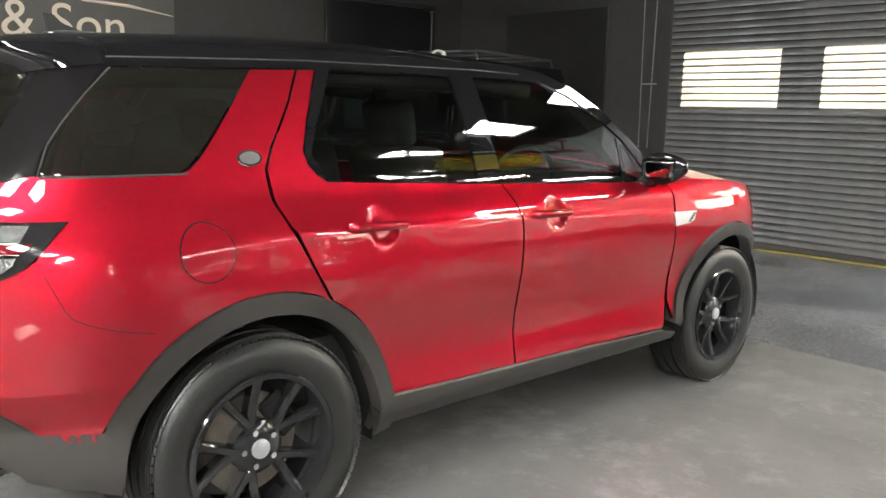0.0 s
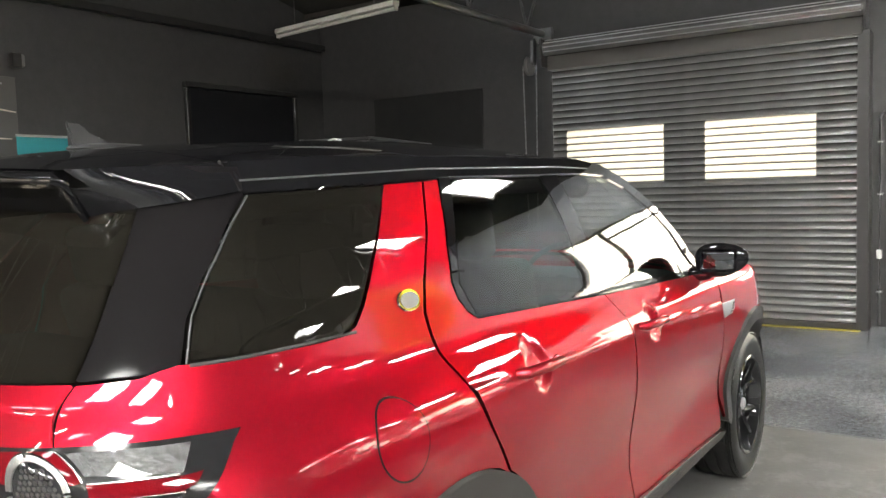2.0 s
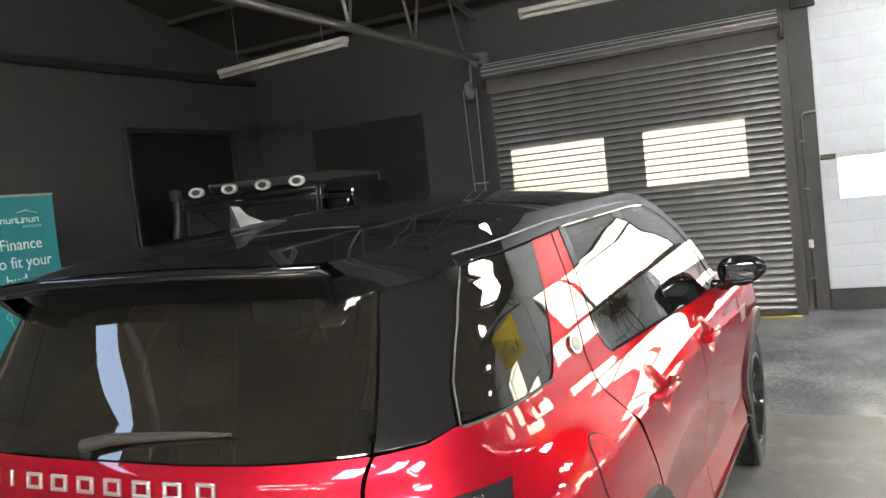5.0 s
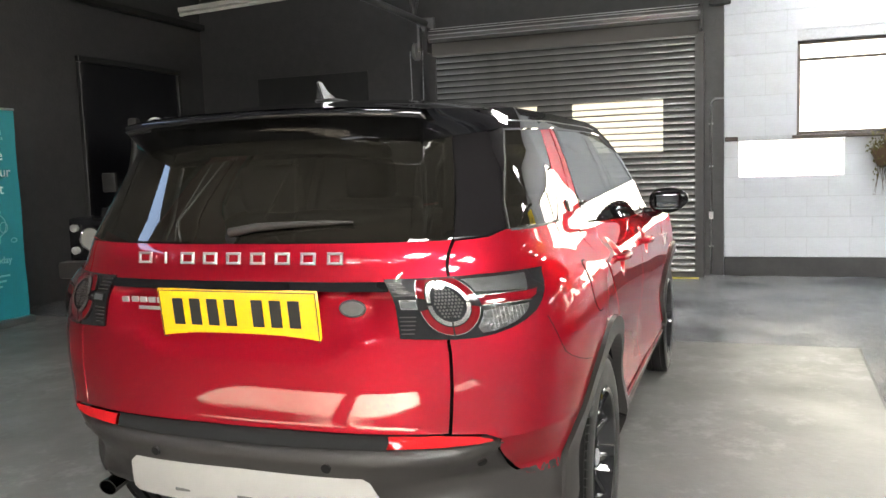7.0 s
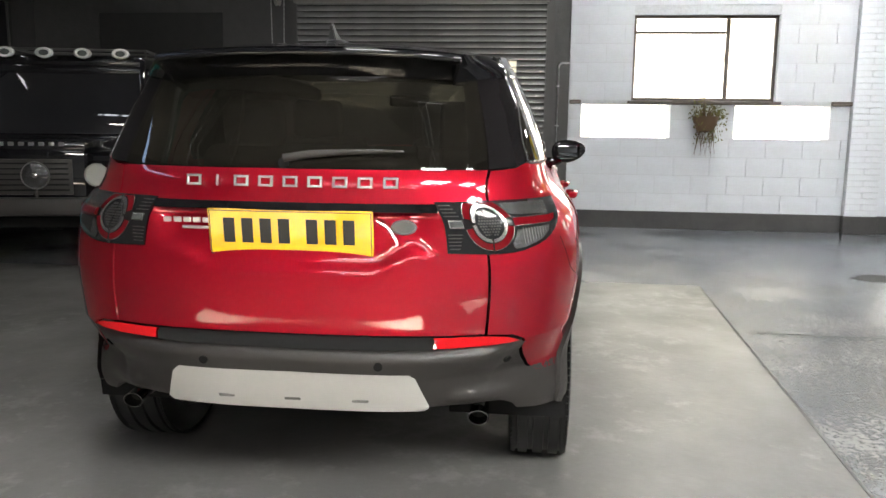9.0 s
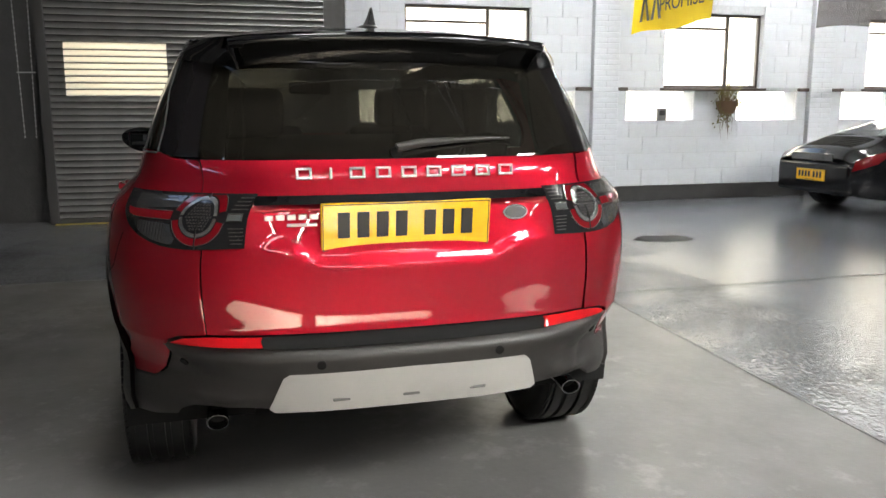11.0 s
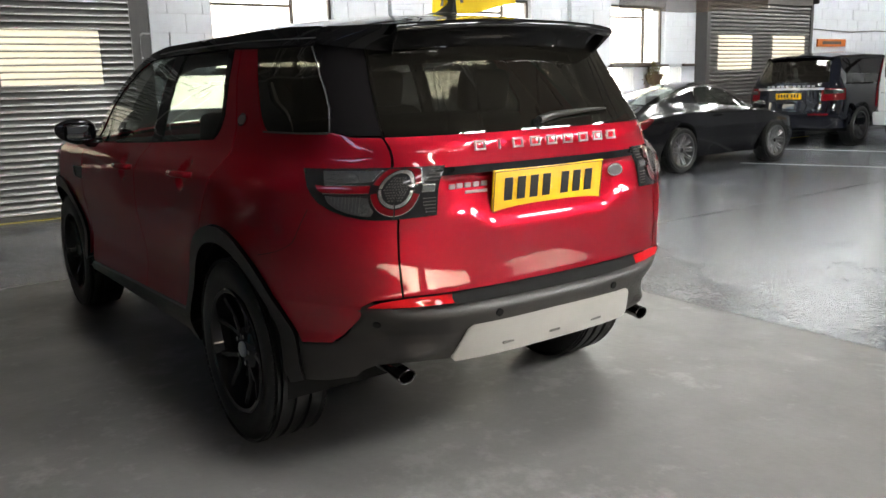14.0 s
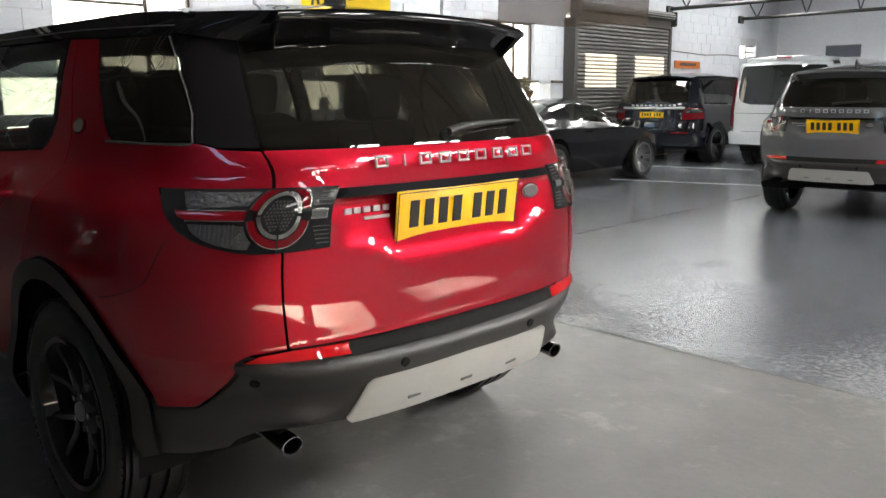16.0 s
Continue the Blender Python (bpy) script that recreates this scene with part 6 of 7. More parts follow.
def sports_coupe():
    car = thing("black_coupe", pose(5.56, -7.83, 0, 0, 0, -90), "low glossy black sports coupe with silver wheels", "car")
    lf = Loft(wide=[(-1.0, 0.62), (-0.85, 0.78), (-0.5, 0.87), (0, 0.905), (0.5, 0.88), (1.2, 0.855), (1.9, 0.86), (2.35, 0.885), (2.8, 0.84), (3.15, 0.7), (3.3, 0.5)],
              waist=[(-1.0, 0.66), (-0.8, 0.76), (-0.3, 0.85), (0.2, 0.87), (1.0, 0.84), (1.8, 0.84), (2.3, 0.80), (2.9, 0.66), (3.2, 0.52), (3.3, 0.45)],
              top=[(-1.0, 0.70), (-0.85, 0.86), (-0.6, 0.92), (-0.2, 1.06), (0.3, 1.2), (0.8, 1.28), (1.15, 1.3), (1.5, 1.25), (1.85, 1.07), (2.1, 0.9), (2.5, 0.83), (2.95, 0.72), (3.25, 0.52), (3.3, 0.46)],
              cabin=[(-1.0, 0.6), (-0.6, 0.72), (0, 0.66), (0.5, 0.63), (1.3, 0.62), (1.9, 0.68), (2.2, 0.8), (3.0, 0.72), (3.3, 0.5)], z0=0.2)
    A = lambda cx, r, a0, a1, n=18: [(cx + r * math.cos(radians(a0 + (a1 - a0) * k / n)), max(0.0, (0.33 + r * math.sin(radians(a0 + (a1 - a0) * k / n)) - 0.2) / 0.63)) for k in range(n + 1)]
    belt = [(-0.38, 1.60), (-0.2, 1.45), (0.0, 1.32), (0.3, 1.22), (0.61, 1.165), (1.2, 1.125), (1.83, 1.095), (1.91, 1.15), (1.99, 1.3)]
    body = [(-0.98, 0.25), (-0.98, 2.0), (-0.40, 2.0)] + belt + [(2.06, 2.0), (3.28, 2.0), (3.28, 0.15), (2.74, 0.0)] + A(2.35, 0.36, 0, 180) + [(1.98, 0.0), (0.38, 0.0)] + A(0, 0.37, 0, 180) + [(-0.38, 0.0), (-0.8, 0.1)]
    roof = [(-0.37, 1.61), (-0.2, 1.5), (0.5, 1.68), (0.62, 2.0), (1.42, 2.0), (1.5, 1.66), (1.72, 1.45), (1.98, 1.3), (1.89, 1.17), (1.64, 1.43), (1.41, 1.57), (1.1, 1.63), (0.77, 1.59), (0.65, 1.4), (0.61, 1.17)] + belt[3::-1][:-1]
    for s in (-1, 1):
        loft_panel("body_side", lf, body, M_COUPE_PAINT, car, s, step=0.06)
        loft_panel("roof_side", lf, roof, M_COUPE_PAINT, car, s, step=0.06)
        loft_panel("door_window", lf, [(0.62, 1.17), (1.2, 1.13), (1.83, 1.10), (1.86, 1.16), (1.62, 1.42), (1.4, 1.56), (1.1, 1.62), (0.78, 1.58), (0.66, 1.4)], M_COUPE_GLASS, car, s, 0.004, label="clear side window")
        loft_panel("quarter_window", lf, [(0.02, 1.34), (0.3, 1.24), (0.56, 1.18), (0.60, 1.38), (0.7, 1.57), (0.45, 1.55)], M_LENS_DARK, car, s, 0.004)
        loft_panel("windscreen", lf, [(1.98, 1.3), (2.05, 2.0), (1.42, 2.0), (1.5, 1.66), (1.72, 1.45)], M_COUPE_GLASS, car, s, 0.004)
        loft_panel("rear_window", lf, [(-0.38, 2.0), (-0.36, 1.62), (-0.2, 1.5), (0.5, 1.68), (0.62, 2.0)], M_COUPE_GLASS, car, s, 0.004, label="sloping rear window")
        for k in range(6):
            x = -0.78 + k * 0.06
            loft_panel("engine_slat", lf, [(x, 1.66), (x, 2.0), (x + 0.035, 2.0), (x + 0.035, 1.66)], M_UNDER, car, s, 0.006, step=0.2)
        loft_panel("tail_lamp", lf, [(-0.97, 0.78), (-0.93, 1.02), (-0.62, 1.06), (-0.58, 0.96), (-0.72, 0.82)], M_LENS_RED, car, s, 0.006, label="red tail lamp")
        loft_panel("head_lamp", lf, [(2.72, 1.02), (2.95, 1.0), (3.02, 1.25), (2.84, 1.4)], M_LENS_CLEAR, car, s, 0.006)
        loft_panel("door_gap", lf, [(0.70, 0.12), (0.72, 1.0), (0.728, 1.0), (0.708, 0.12)], M_UNDER, car, s, 0.002, step=0.3)
        loft_panel("door_gap", lf, [(1.80, 0.12), (1.84, 1.0), (1.848, 1.0), (1.808, 0.12)], M_UNDER, car, s, 0.002, step=0.3)
        bm = B()
        sweep(bm, [(0.78, s * 0.873, 0.80), (0.85, s * 0.895, 0.80), (0.95, s * 0.873, 0.80)], 0.012, 8)
        part("door_handle", bm, M_COUPE_PAINT, car)
        bm = B()
        bmesh.ops.create_uvsphere(bm, u_segments=16, v_segments=10, radius=1, matrix=pose(1.72, s * 0.97, 0.92) @ Matrix.Diagonal((0.06, 0.11, 0.065, 1)))
        sweep(bm, [(1.74, s * 0.80, 0.86), (1.73, s * 0.92, 0.90)], 0.02, 8)
        part("door_mirror", bm, M_COUPE_PAINT, car)
        for wx in (0.0, 2.35):
            wheel(car, wx, s * 0.775, s, 0.325, 0.25, 0.245, M_ALLOY, 10, M_COUPE_PAINT)
            wheel_well(car, wx, 0.33, 0.86, s, 0.365, 0.4)
    bm = B()
    box(bm, (-0.93, 0, 0.47), (0.14, 1.3, 0.4), bevel=0.06, seg=3)
    part("rear_bumper", bm, M_COUPE_PAINT, car)
    bm = B()
    box(bm, (-1.005, 0, 0.73), (0.02, 0.75, 0.10), bevel=0.008)
    part("rear_panel", bm, M_LENS_CLEAR, car, "pale reflective rear panel")
    number_plate(car, pose(-1.012, 0, 0.5, 0, 0, -90), M_PLATE)
    bm = B()
    box(bm, (1.1, 0, 0.3), (3.0, 1.3, 0.2))
    box(bm, (0.2, 0, 0.55), (1.0, 1.2, 0.3))
    box(bm, (1.95, 0, 0.72), (0.3, 1.3, 0.2), bevel=0.05)
    part("chassis", bm, M_UNDER, car)
    bm = B()
    lathe(bm, [(0.16, 0.0), (0.175, 0.012), (0.19, 0.0), (0.175, -0.012)], pose(1.55, -0.36, 0.88, 0, -66, 0), 24, close=True)
    part("steering_wheel", bm, M_INTERIOR, car)
    for yy in (-0.36, 0.36):
        seat(car, "bucket_seat", 0.95, yy, 0.5, 0.4, 0.85)
    return car


M_COUPE_GLASS = glass_material("coupe_glass", (0.72, 0.76, 0.72))
sports_coupe()


M_VAN_GLASS = glass_material("van_rear_glass", (0.12, 0.14, 0.13))


def large_suv():
    car = thing("dark_suv", pose(6.07, -13.62, 0, 0, 0, -88), "dark navy large SUV with a bright tailgate strip", "car")
    sh = Shell(width=[(0, 0.84), (0.25, 0.9), (0.5, 0.955), (0.9, 0.965), (1.08, 0.94), (1.15, 0.91), (1.4, 0.82), (1.66, 0.73), (1.74, 0.68)],
               rear=[(0, -0.75), (0.3, -0.88), (0.6, -0.95), (0.72, -0.94), (0.8, -0.91), (1.1, -0.9), (1.2, -0.88), (1.62, -0.62), (1.8, -0.45)],
               front=[(0, 3.5), (0.5, 3.75), (1.0, 3.65)], w0=0.96, xr0=-0.9, xf0=3.7, ar=0.5, nr=3.6)
    X = lambda *p: [("x", a, b) for a, b in p]
    Y = lambda *p: [("y", a, b) for a, b in p]
    for s in (-1, 1):
        side = X((-0.55, 0.42)) + arc(0, 0.38, 0.45, 176, 8) + X((0.46, 0.36), (2.27, 0.36)) + arc(2.745, 0.38, 0.45, 176, 8) + X((3.3, 0.45), (3.4, 0.9), (2.1, 1.13), (0.0, 1.15), (-0.55, 1.16)) + Y((0.72, 1.16), (0.72, 0.42))
        panel("body_side", sh, side, M_NAVY_PAINT, car, side=s, step=0.09)
        panel("side_window", sh, X((-0.5, 1.19), (0.1, 1.18), (0.05, 1.6), (-0.25, 1.6)), M_REAR_GLASS, car, side=s, step=0.1)
        panel("side_window", sh, X((0.2, 1.18), (0.95, 1.165), (0.92, 1.61), (0.15, 1.61)), M_REAR_GLASS, car, side=s, step=0.1)
        panel("side_window", sh, X((1.05, 1.165), (1.9, 1.15), (1.5, 1.55), (1.02, 1.61)), M_VAN_GLASS, car, side=s, step=0.1)
        panel("window_surround", sh, X((-0.55, 1.165), (-0.5, 1.19), (-0.25, 1.6), (0.05, 1.6), (0.1, 1.18), (0.2, 1.18), (0.15, 1.61), (0.92, 1.61), (0.95, 1.165), (1.05, 1.165), (1.02, 1.61), (1.5, 1.55), (1.9, 1.15), (2.15, 1.135), (1.6, 1.6), (1.3, 1.7), (0.0, 1.7), (-0.45, 1.68)) + Y((0.62, 1.62), (0.72, 1.2), (0.72, 1.165)), M_NAVY_PAINT, car, side=s, off=-0.004, step=0.09)
        panel("tail_lamp", sh, Y((0.62, 0.86), (0.80, 0.87)) + X((-0.62, 0.88), (-0.6, 1.08)) + Y((0.62, 1.09)), M_LENS_RED, car, side=s, off=0.008, step=0.08, label="clear and red tail lamp")
        panel("lamp_clear", sh, Y((0.66, 0.985), (0.80, 0.99)) + X((-0.66, 0.995), (-0.64, 1.06)) + Y((0.66, 1.07)), M_LENS_CLEAR, car, side=s, off=0.012, step=0.08)
        for wx in (0.0, 2.745):
            wheel(car, wx, s * 0.84, s, 0.38, 0.26, 0.262, M_ALLOY, 7, M_BLACK_PAINT)
            wheel_well(car, wx, 0.38, 0.92, s, 0.45, 0.4)
        bm = B()
        bmesh.ops.create_uvsphere(bm, u_segments=16, v_segments=10, radius=1, matrix=pose(2.0, s * 1.06, 1.22) @ Matrix.Diagonal((0.07, 0.12, 0.09, 1)))
        sweep(bm, [(2.0, s * 0.9, 1.14), (2.0, s * 1.0, 1.17)], 0.03, 8)
        part("door_mirror", bm, M_NAVY_PAINT, car)
    rear_band("tailgate", sh, Y((0, 0.66), (0.715, 0.66), (0.715, 1.15), (0, 1.15)), M_NAVY_PAINT, car, step=0.08)
    rear_band("rear_window", sh, Y((0, 1.21), (0.70, 1.21), (0.60, 1.6), (0, 1.6)), M_REAR_GLASS, car, step=0.1)
    rear_band("window_surround", sh, Y((0, 1.155), (0.72, 1.155), (0.715, 1.2), (0, 1.2)), M_NAVY_PAINT, car, step=0.1)
    rear_band("bright_strip", sh, Y((0, 1.065), (0.66, 1.065), (0.66, 1.105), (0, 1.105)), M_SILVER, car, off=0.01, label="bright satin tailgate strip")
    rear_band("rear_bumper", sh, Y((0, 0.36), (0.8, 0.36)) + X((-0.5, 0.36), (-0.5, 0.58)) + Y((0.8, 0.65), (0, 0.65)), M_NAVY_PAINT, car, off=0.02, edge=0.05, step=0.1)
    for s in (-1, 1):
        panel("bumper_reflector", sh, Y((0.42, 0.60), (0.76, 0.60), (0.76, 0.63), (0.42, 0.63)), M_LENS_RED, car, side=s, off=0.028, step=0.2)
    for k in range(10):
        bm = B()
        box(bm, (-0.905, 0.42 - k * 0.0933 - (0.05 if k > 4 else 0), 1.135), (0.01, 0.05, 0.03), bevel=0.003)
        part("letter_block", bm, M_SILVER, car, "silver lettering kept as plain blocks")
    number_plate(car, pose(-0.925, 0, 0.95, 0, 0, -90), M_PLATE, 0.52, 0.115)
    height_panel("roof", [(-0.62, 0), (-0.6, -0.6), (-0.3, -0.69), (0.4, -0.7), (1.3, -0.69), (1.62, -0.5), (1.7, 0), (1.62, 0.5), (1.3, 0.69), (0.4, 0.7), (-0.3, 0.69), (-0.6, 0.6)],
                 lambda x, y: np.interp(x, [-0.65, -0.2, 0.5, 1.3, 1.7], [1.7, 1.76, 1.78, 1.75, 1.66]) - 0.07 * (np.abs(y) / 0.7) ** 3, M_NAVY_PAINT, car, step=0.1, edge=0.04)
    bm = B()
    rows = [[bm.verts.new((1.65 + 0.6 * t, y, 1.68 - 0.5 * t)) for y in (-0.68, 0, 0.68)] for t in (0, 1)]
    for i in range(2):
        bm.faces.new((rows[0][i], rows[1][i], rows[1][i + 1], rows[0][i + 1]))
    part("windscreen", bm, M_SIDE_GLASS, car)
    height_panel("bonnet", [(2.1, -0.9), (3.3, -0.85), (3.6, -0.5), (3.66, 0), (3.6, 0.5), (3.3, 0.85), (2.1, 0.9)], lambda x, y: np.interp(x, [2.1, 3.0, 3.66], [1.17, 1.14, 1.02]) - 0.05 * (np.abs(y) / 0.9) ** 3, M_NAVY_PAINT, car, step=0.15)
    bm = B()
    box(bm, (1.35, 0, 0.45), (4.3, 1.5, 0.3), bevel=0.04)
    box(bm, (1.1, 0, 0.75), (3.2, 1.6, 0.4))
    part("chassis", bm, M_UNDER, car)
    for yy in (-0.4, 0.4):
        seat(car, "front_seat", 1.1, yy, 0.52, 0.75, 1.35)
    seat(car, "rear_bench", 0.25, 0, 1.3, 0.75, 1.3, heads=(-0.4, 0.4))
    return car


large_suv()


def white_van():
    car = thing("white_van", pose(3.72, -14.1, 0, 0, 0, -90), "silver-white van with a tall tailgate and wide dark rear window", "van")
    sh = Shell(width=[(0, 0.88), (0.3, 0.95), (0.6, 0.985), (1.1, 0.975), (1.5, 0.93), (1.9, 0.86), (1.98, 0.82)],
               rear=[(0, -0.82), (0.35, -0.95), (0.6, -0.97), (0.7, -0.94), (1.1, -0.93), (1.9, -0.84), (2.0, -0.78)],
               front=[(0, 3.6), (1.0, 3.8), (1.3, 3.4), (2.0, 2.6)], w0=0.97, xr0=-0.93, xf0=3.7, ar=0.35, nr=4.5)
    X = lambda *p: [("x", a, b) for a, b in p]
    Y = lambda *p: [("y", a, b) for a, b in p]
    for s in (-1, 1):
        side = X((-0.6, 0.45)) + arc(0, 0.34, 0.42, 165, 15) + X((0.45, 0.42), (2.5, 0.42)) + arc(2.95, 0.34, 0.42, 165, 15) + X((3.3, 0.45), (3.3, 1.3), (2.5, 1.97), (0, 1.98), (-0.62, 1.97)) + Y((0.84, 1.96), (0.9, 0.45))
        panel("body_side", sh, side, M_WHITE_PAINT, car, side=s, step=0.12)
        panel("tail_lamp", sh, Y((0.875, 0.75), (0.93, 0.75), (0.9, 1.6), (0.85, 1.6)), M_LENS_RED, car, side=s, off=0.02, step=0.1, label="tall red tail lamp")
        for wx in (0.0, 2.95):
            wheel(car, wx, s * 0.85, s, 0.335, 0.215, 0.215, M_ALLOY, 5, M_BLACK_PAINT)
            wheel_well(car, wx, 0.34, 0.93, s, 0.42, 0.4)
    rear_band("tailgate", sh, Y((0, 0.66), (0.845, 0.66), (0.86, 0.80), (0.86, 1.2), (0.82, 1.9), (0, 1.93)), M_WHITE_PAINT, car, step=0.1, off=0.008)
    rear_band("rear_window", sh, Y((0, 1.14), (0.55, 1.15), (0.70, 1.19), (0.775, 1.27), (0.795, 1.38), (0.77, 1.78), (0.73, 1.84), (0, 1.86)), M_VAN_GLASS, car, step=0.1, off=0.014, label="wide dark tailgate window")
    # Flat black strip: the shade line of a crease put in as colour.
    rear_band("tailgate_crease", sh, Y((0, 0.985), (0.82, 0.985), (0.82, 0.993), (0, 0.993)), M_UNDER, car, step=0.2, off=0.0095)
    rear_band("rear_bumper", sh, Y((0, 0.42), (0.9, 0.42)) + X((-0.6, 0.42), (-0.6, 0.6)) + Y((0.9, 0.645), (0, 0.645)), M_WHITE_PAINT, car, off=0.03, edge=0.06, step=0.12)
    height_panel("roof", [(-0.85, 0), (-0.83, -0.7), (-0.6, -0.82), (2.5, -0.82), (2.7, 0), (2.5, 0.82), (-0.6, 0.82), (-0.83, 0.7)], lambda x, y: 2.03 - 0.07 * (np.abs(y) / 0.85) ** 3 + 0 * x - 0.06 * np.clip(-(x + 0.6) / 0.25, 0, 1) ** 2, M_WHITE_PAINT, car, step=0.15, edge=0.06)
    bm = B()
    box(bm, (-0.85, 0, 1.985), (0.04, 0.26, 0.03), bevel=0.008)
    part("high_brake_lamp", bm, M_LENS_RED, car, "red high brake lamp")
    number_plate(car, pose(-0.965, 0.0, 0.82, 0, 0, -90), M_PLATE, 0.52, 0.115)
    bm = B()
    box(bm, (1.3, 0, 0.5), (4.3, 1.6, 0.25), bevel=0.03)
    box(bm, (3.1, 0, 1.0), (0.9, 1.7, 0.9), bevel=0.2, seg=2)
    part("chassis", bm, M_UNDER, car)
    bm = B()
    cyl(bm, (-0.95, -0.35, 1.15), (-1.0, 0.25, 1.2), 0.012, seg=8)
    part("wiper", bm, M_PLASTIC, car)
    return car


white_van()


def off_roader():
    """A boxy black off-roader with lamps on the roof, facing back into the hall."""
    h = math.degrees(math.atan2(-0.25, -0.97))
    car = thing("black_off_roader", pose(4.45, 3.84, 0, 0, 0, h), "boxy black off-road vehicle with four round roof lamps and a snorkel", "car")
    # local x ahead; x = 0 under the front edge of the roof
    def bx(nm, c, s, mt=M_BLACK_PAINT, bevel=0.02, m=None, label="", p=None):
        bm = B()
        box(bm, c, s, m, bevel, 2)
        return part(nm, bm, mt, p or car, label)
    bx("lower_body", (-1.25, 0, 0.88), (2.7, 1.62, 0.62), bevel=0.05)
    bx("bonnet", (0.72, 0, 1.09), (1.28, 1.02, 0.1), bevel=0.03)
    bx("engine_bay", (0.72, 0, 0.82), (1.3, 1.0, 0.5))
    for s in (-1, 1):
        bx("front_wing", (0.72, s * 0.66, 0.98), (1.24, 0.34, 0.14), bevel=0.03)
        bx("wing_side", (1.24, s * 0.66, 0.8), (0.22, 0.34, 0.36), bevel=0.03)
        bx("arch_trim", (0.7, s * 0.84, 0.93), (1.1, 0.08, 0.08), M_PLASTIC, 0.02)
        bm = B()
        cyl(bm, (1.35, s * 0.6, 0.86), (1.39, s * 0.6, 0.86), 0.09, seg=28)
        hl = part("head_lamp", bm, M_SPOT, car, "round clear head lamp")
        bm = B()
        lathe(bm, [(0.088, 0.0), (0.1, 0.02), (0.108, 0.0), (0.1, -0.01)], pose(1.385, s * 0.6, 0.86, 0, 90, 0), 28, close=True)
        part("lamp_bezel", bm, M_CHROME, hl)
        bm = B()
        cyl(bm, (1.35, s * 0.76, 0.96), (1.385, s * 0.76, 0.96), 0.035, seg=18)
        part("indicator", bm, M_SPOT, car)
        bm = B()
        cyl(bm, (1.35, s * 0.76, 0.76), (1.385, s * 0.76, 0.76), 0.035, seg=18)
        part("side_lamp", bm, M_SPOT, car)
        bx("pillar", (0.07, s * 0.72, 1.5), (0.05, 0.06, 0.82), m=Matrix.Rotation(radians(-10), 4, "Y"))
        bx("door_window", (-0.5, s * 0.715, 1.5), (0.85, 0.012, 0.5), M_SIDE_GLASS, 0.004)
        bx("door_frame", (-0.5, s * 0.72, 1.78), (1.0, 0.03, 0.06))
        bx("cabin_side", (-1.75, s * 0.73, 1.5), (1.55, 0.04, 0.72))
        bx("side_light", (-1.5, s * 0.755, 1.52), (0.9, 0.012, 0.36), M_LENS_DARK, 0.004)
        bx("roof_window", (-1.2, s * 0.66, 1.86), (0.8, 0.02, 0.1), M_LENS_DARK, 0.01, Matrix.Rotation(radians(-35 * s), 4, "X"))
        bx("mirror", (0.25, s * 0.98, 1.35), (0.06, 0.14, 0.2), M_PLASTIC, 0.02)
        for wx in (0.72, -1.64):
            wheel(car, wx, s * 0.74, s, 0.39, 0.24, 0.205, M_RIM, 5, M_SILVER)
    bx("windscreen_frame", (0.12, 0, 1.14), (0.07, 1.48, 0.06))
    bx("windscreen", (0.065, 0, 1.47), (0.012, 1.4, 0.6), M_LENS_DARK, 0.004, Matrix.Rotation(radians(-10), 4, "Y"), "dark flat windscreen")
    bx("screen_header", (0.0, 0, 1.80), (0.08, 1.48, 0.08))
    bx("roof", (-1.25, 0, 1.88), (2.52, 1.46, 0.12), bevel=0.05)
    bx("rear_wall", (-2.5, 0, 1.45), (0.05, 1.48, 0.8))
    bx("front_bumper", (1.46, 0, 0.6), (0.14, 1.7, 0.15), M_PLASTIC, 0.03)
    bx("grille", (1.36, 0, 0.84), (0.04, 0.8, 0.3), M_PLASTIC, 0.01)
    for k in range(6):
        bx("grille_bar", (1.385, 0, 0.73 + k * 0.045), (0.015, 0.74, 0.014), M_UNDER, 0.003)
    for k in range(9):
        bx("letter_block", (1.36, 0.32 - k * 0.08, 1.115), (0.012, 0.045, 0.03), M_STEEL_GREY, 0.003, label="grey lettering kept as plain blocks")
    for y in (-0.28, 0.12):
        dl = new("driving_lamp")
        dl.parent = car
        tagged(dl, "large round clear driving lamp in front of the grille")
        m = pose(1.41, y, 0.857, 0, 90, 0)
        bm = B()
        lathe(bm, [(0.104, 0.03), (0.112, 0.036), (0.116, 0.02), (0.1, -0.03), (0.0, -0.06)], m, 32)
        part("lamp_bowl", bm, M_STEEL_GREY, dl)
        bm = B()
        lathe(bm, [(0.0, 0.042), (0.05, 0.04), (0.106, 0.03)], m, 32)
        part("lamp_glass", bm, M_LENS_CLEAR, dl)
        bm = B()
        lathe(bm, [(0.0, 0.05), (0.012, 0.048), (0.024, 0.04)], m, 16)
        part("bulb_shield", bm, M_CHROME, dl)
        bm = B()
        cyl(bm, (1.42, y, 0.66), (1.41, y, 0.75), 0.014, seg=8)
        part("lamp_foot", bm, M_PLASTIC, dl)
    for k in range(4):
        y = 0.53 - k * 0.355
        lp = new("roof_lamp")
        lp.parent = car
        tagged(lp, "oval roof lamp with a pale rim")
        m = pose(0.0, y, 1.955, 0, 90, 0) @ Matrix.Diagonal((0.62, 1, 1, 1))
        bm = B()
        lathe(bm, [(0.046, 0.074), (0.066, 0.082), (0.083, 0.07), (0.08, 0.035), (0.05, 0.0), (0.02, -0.01)], m, 28)
        part("lamp_shell", bm, M_BOX_WHITE, lp)
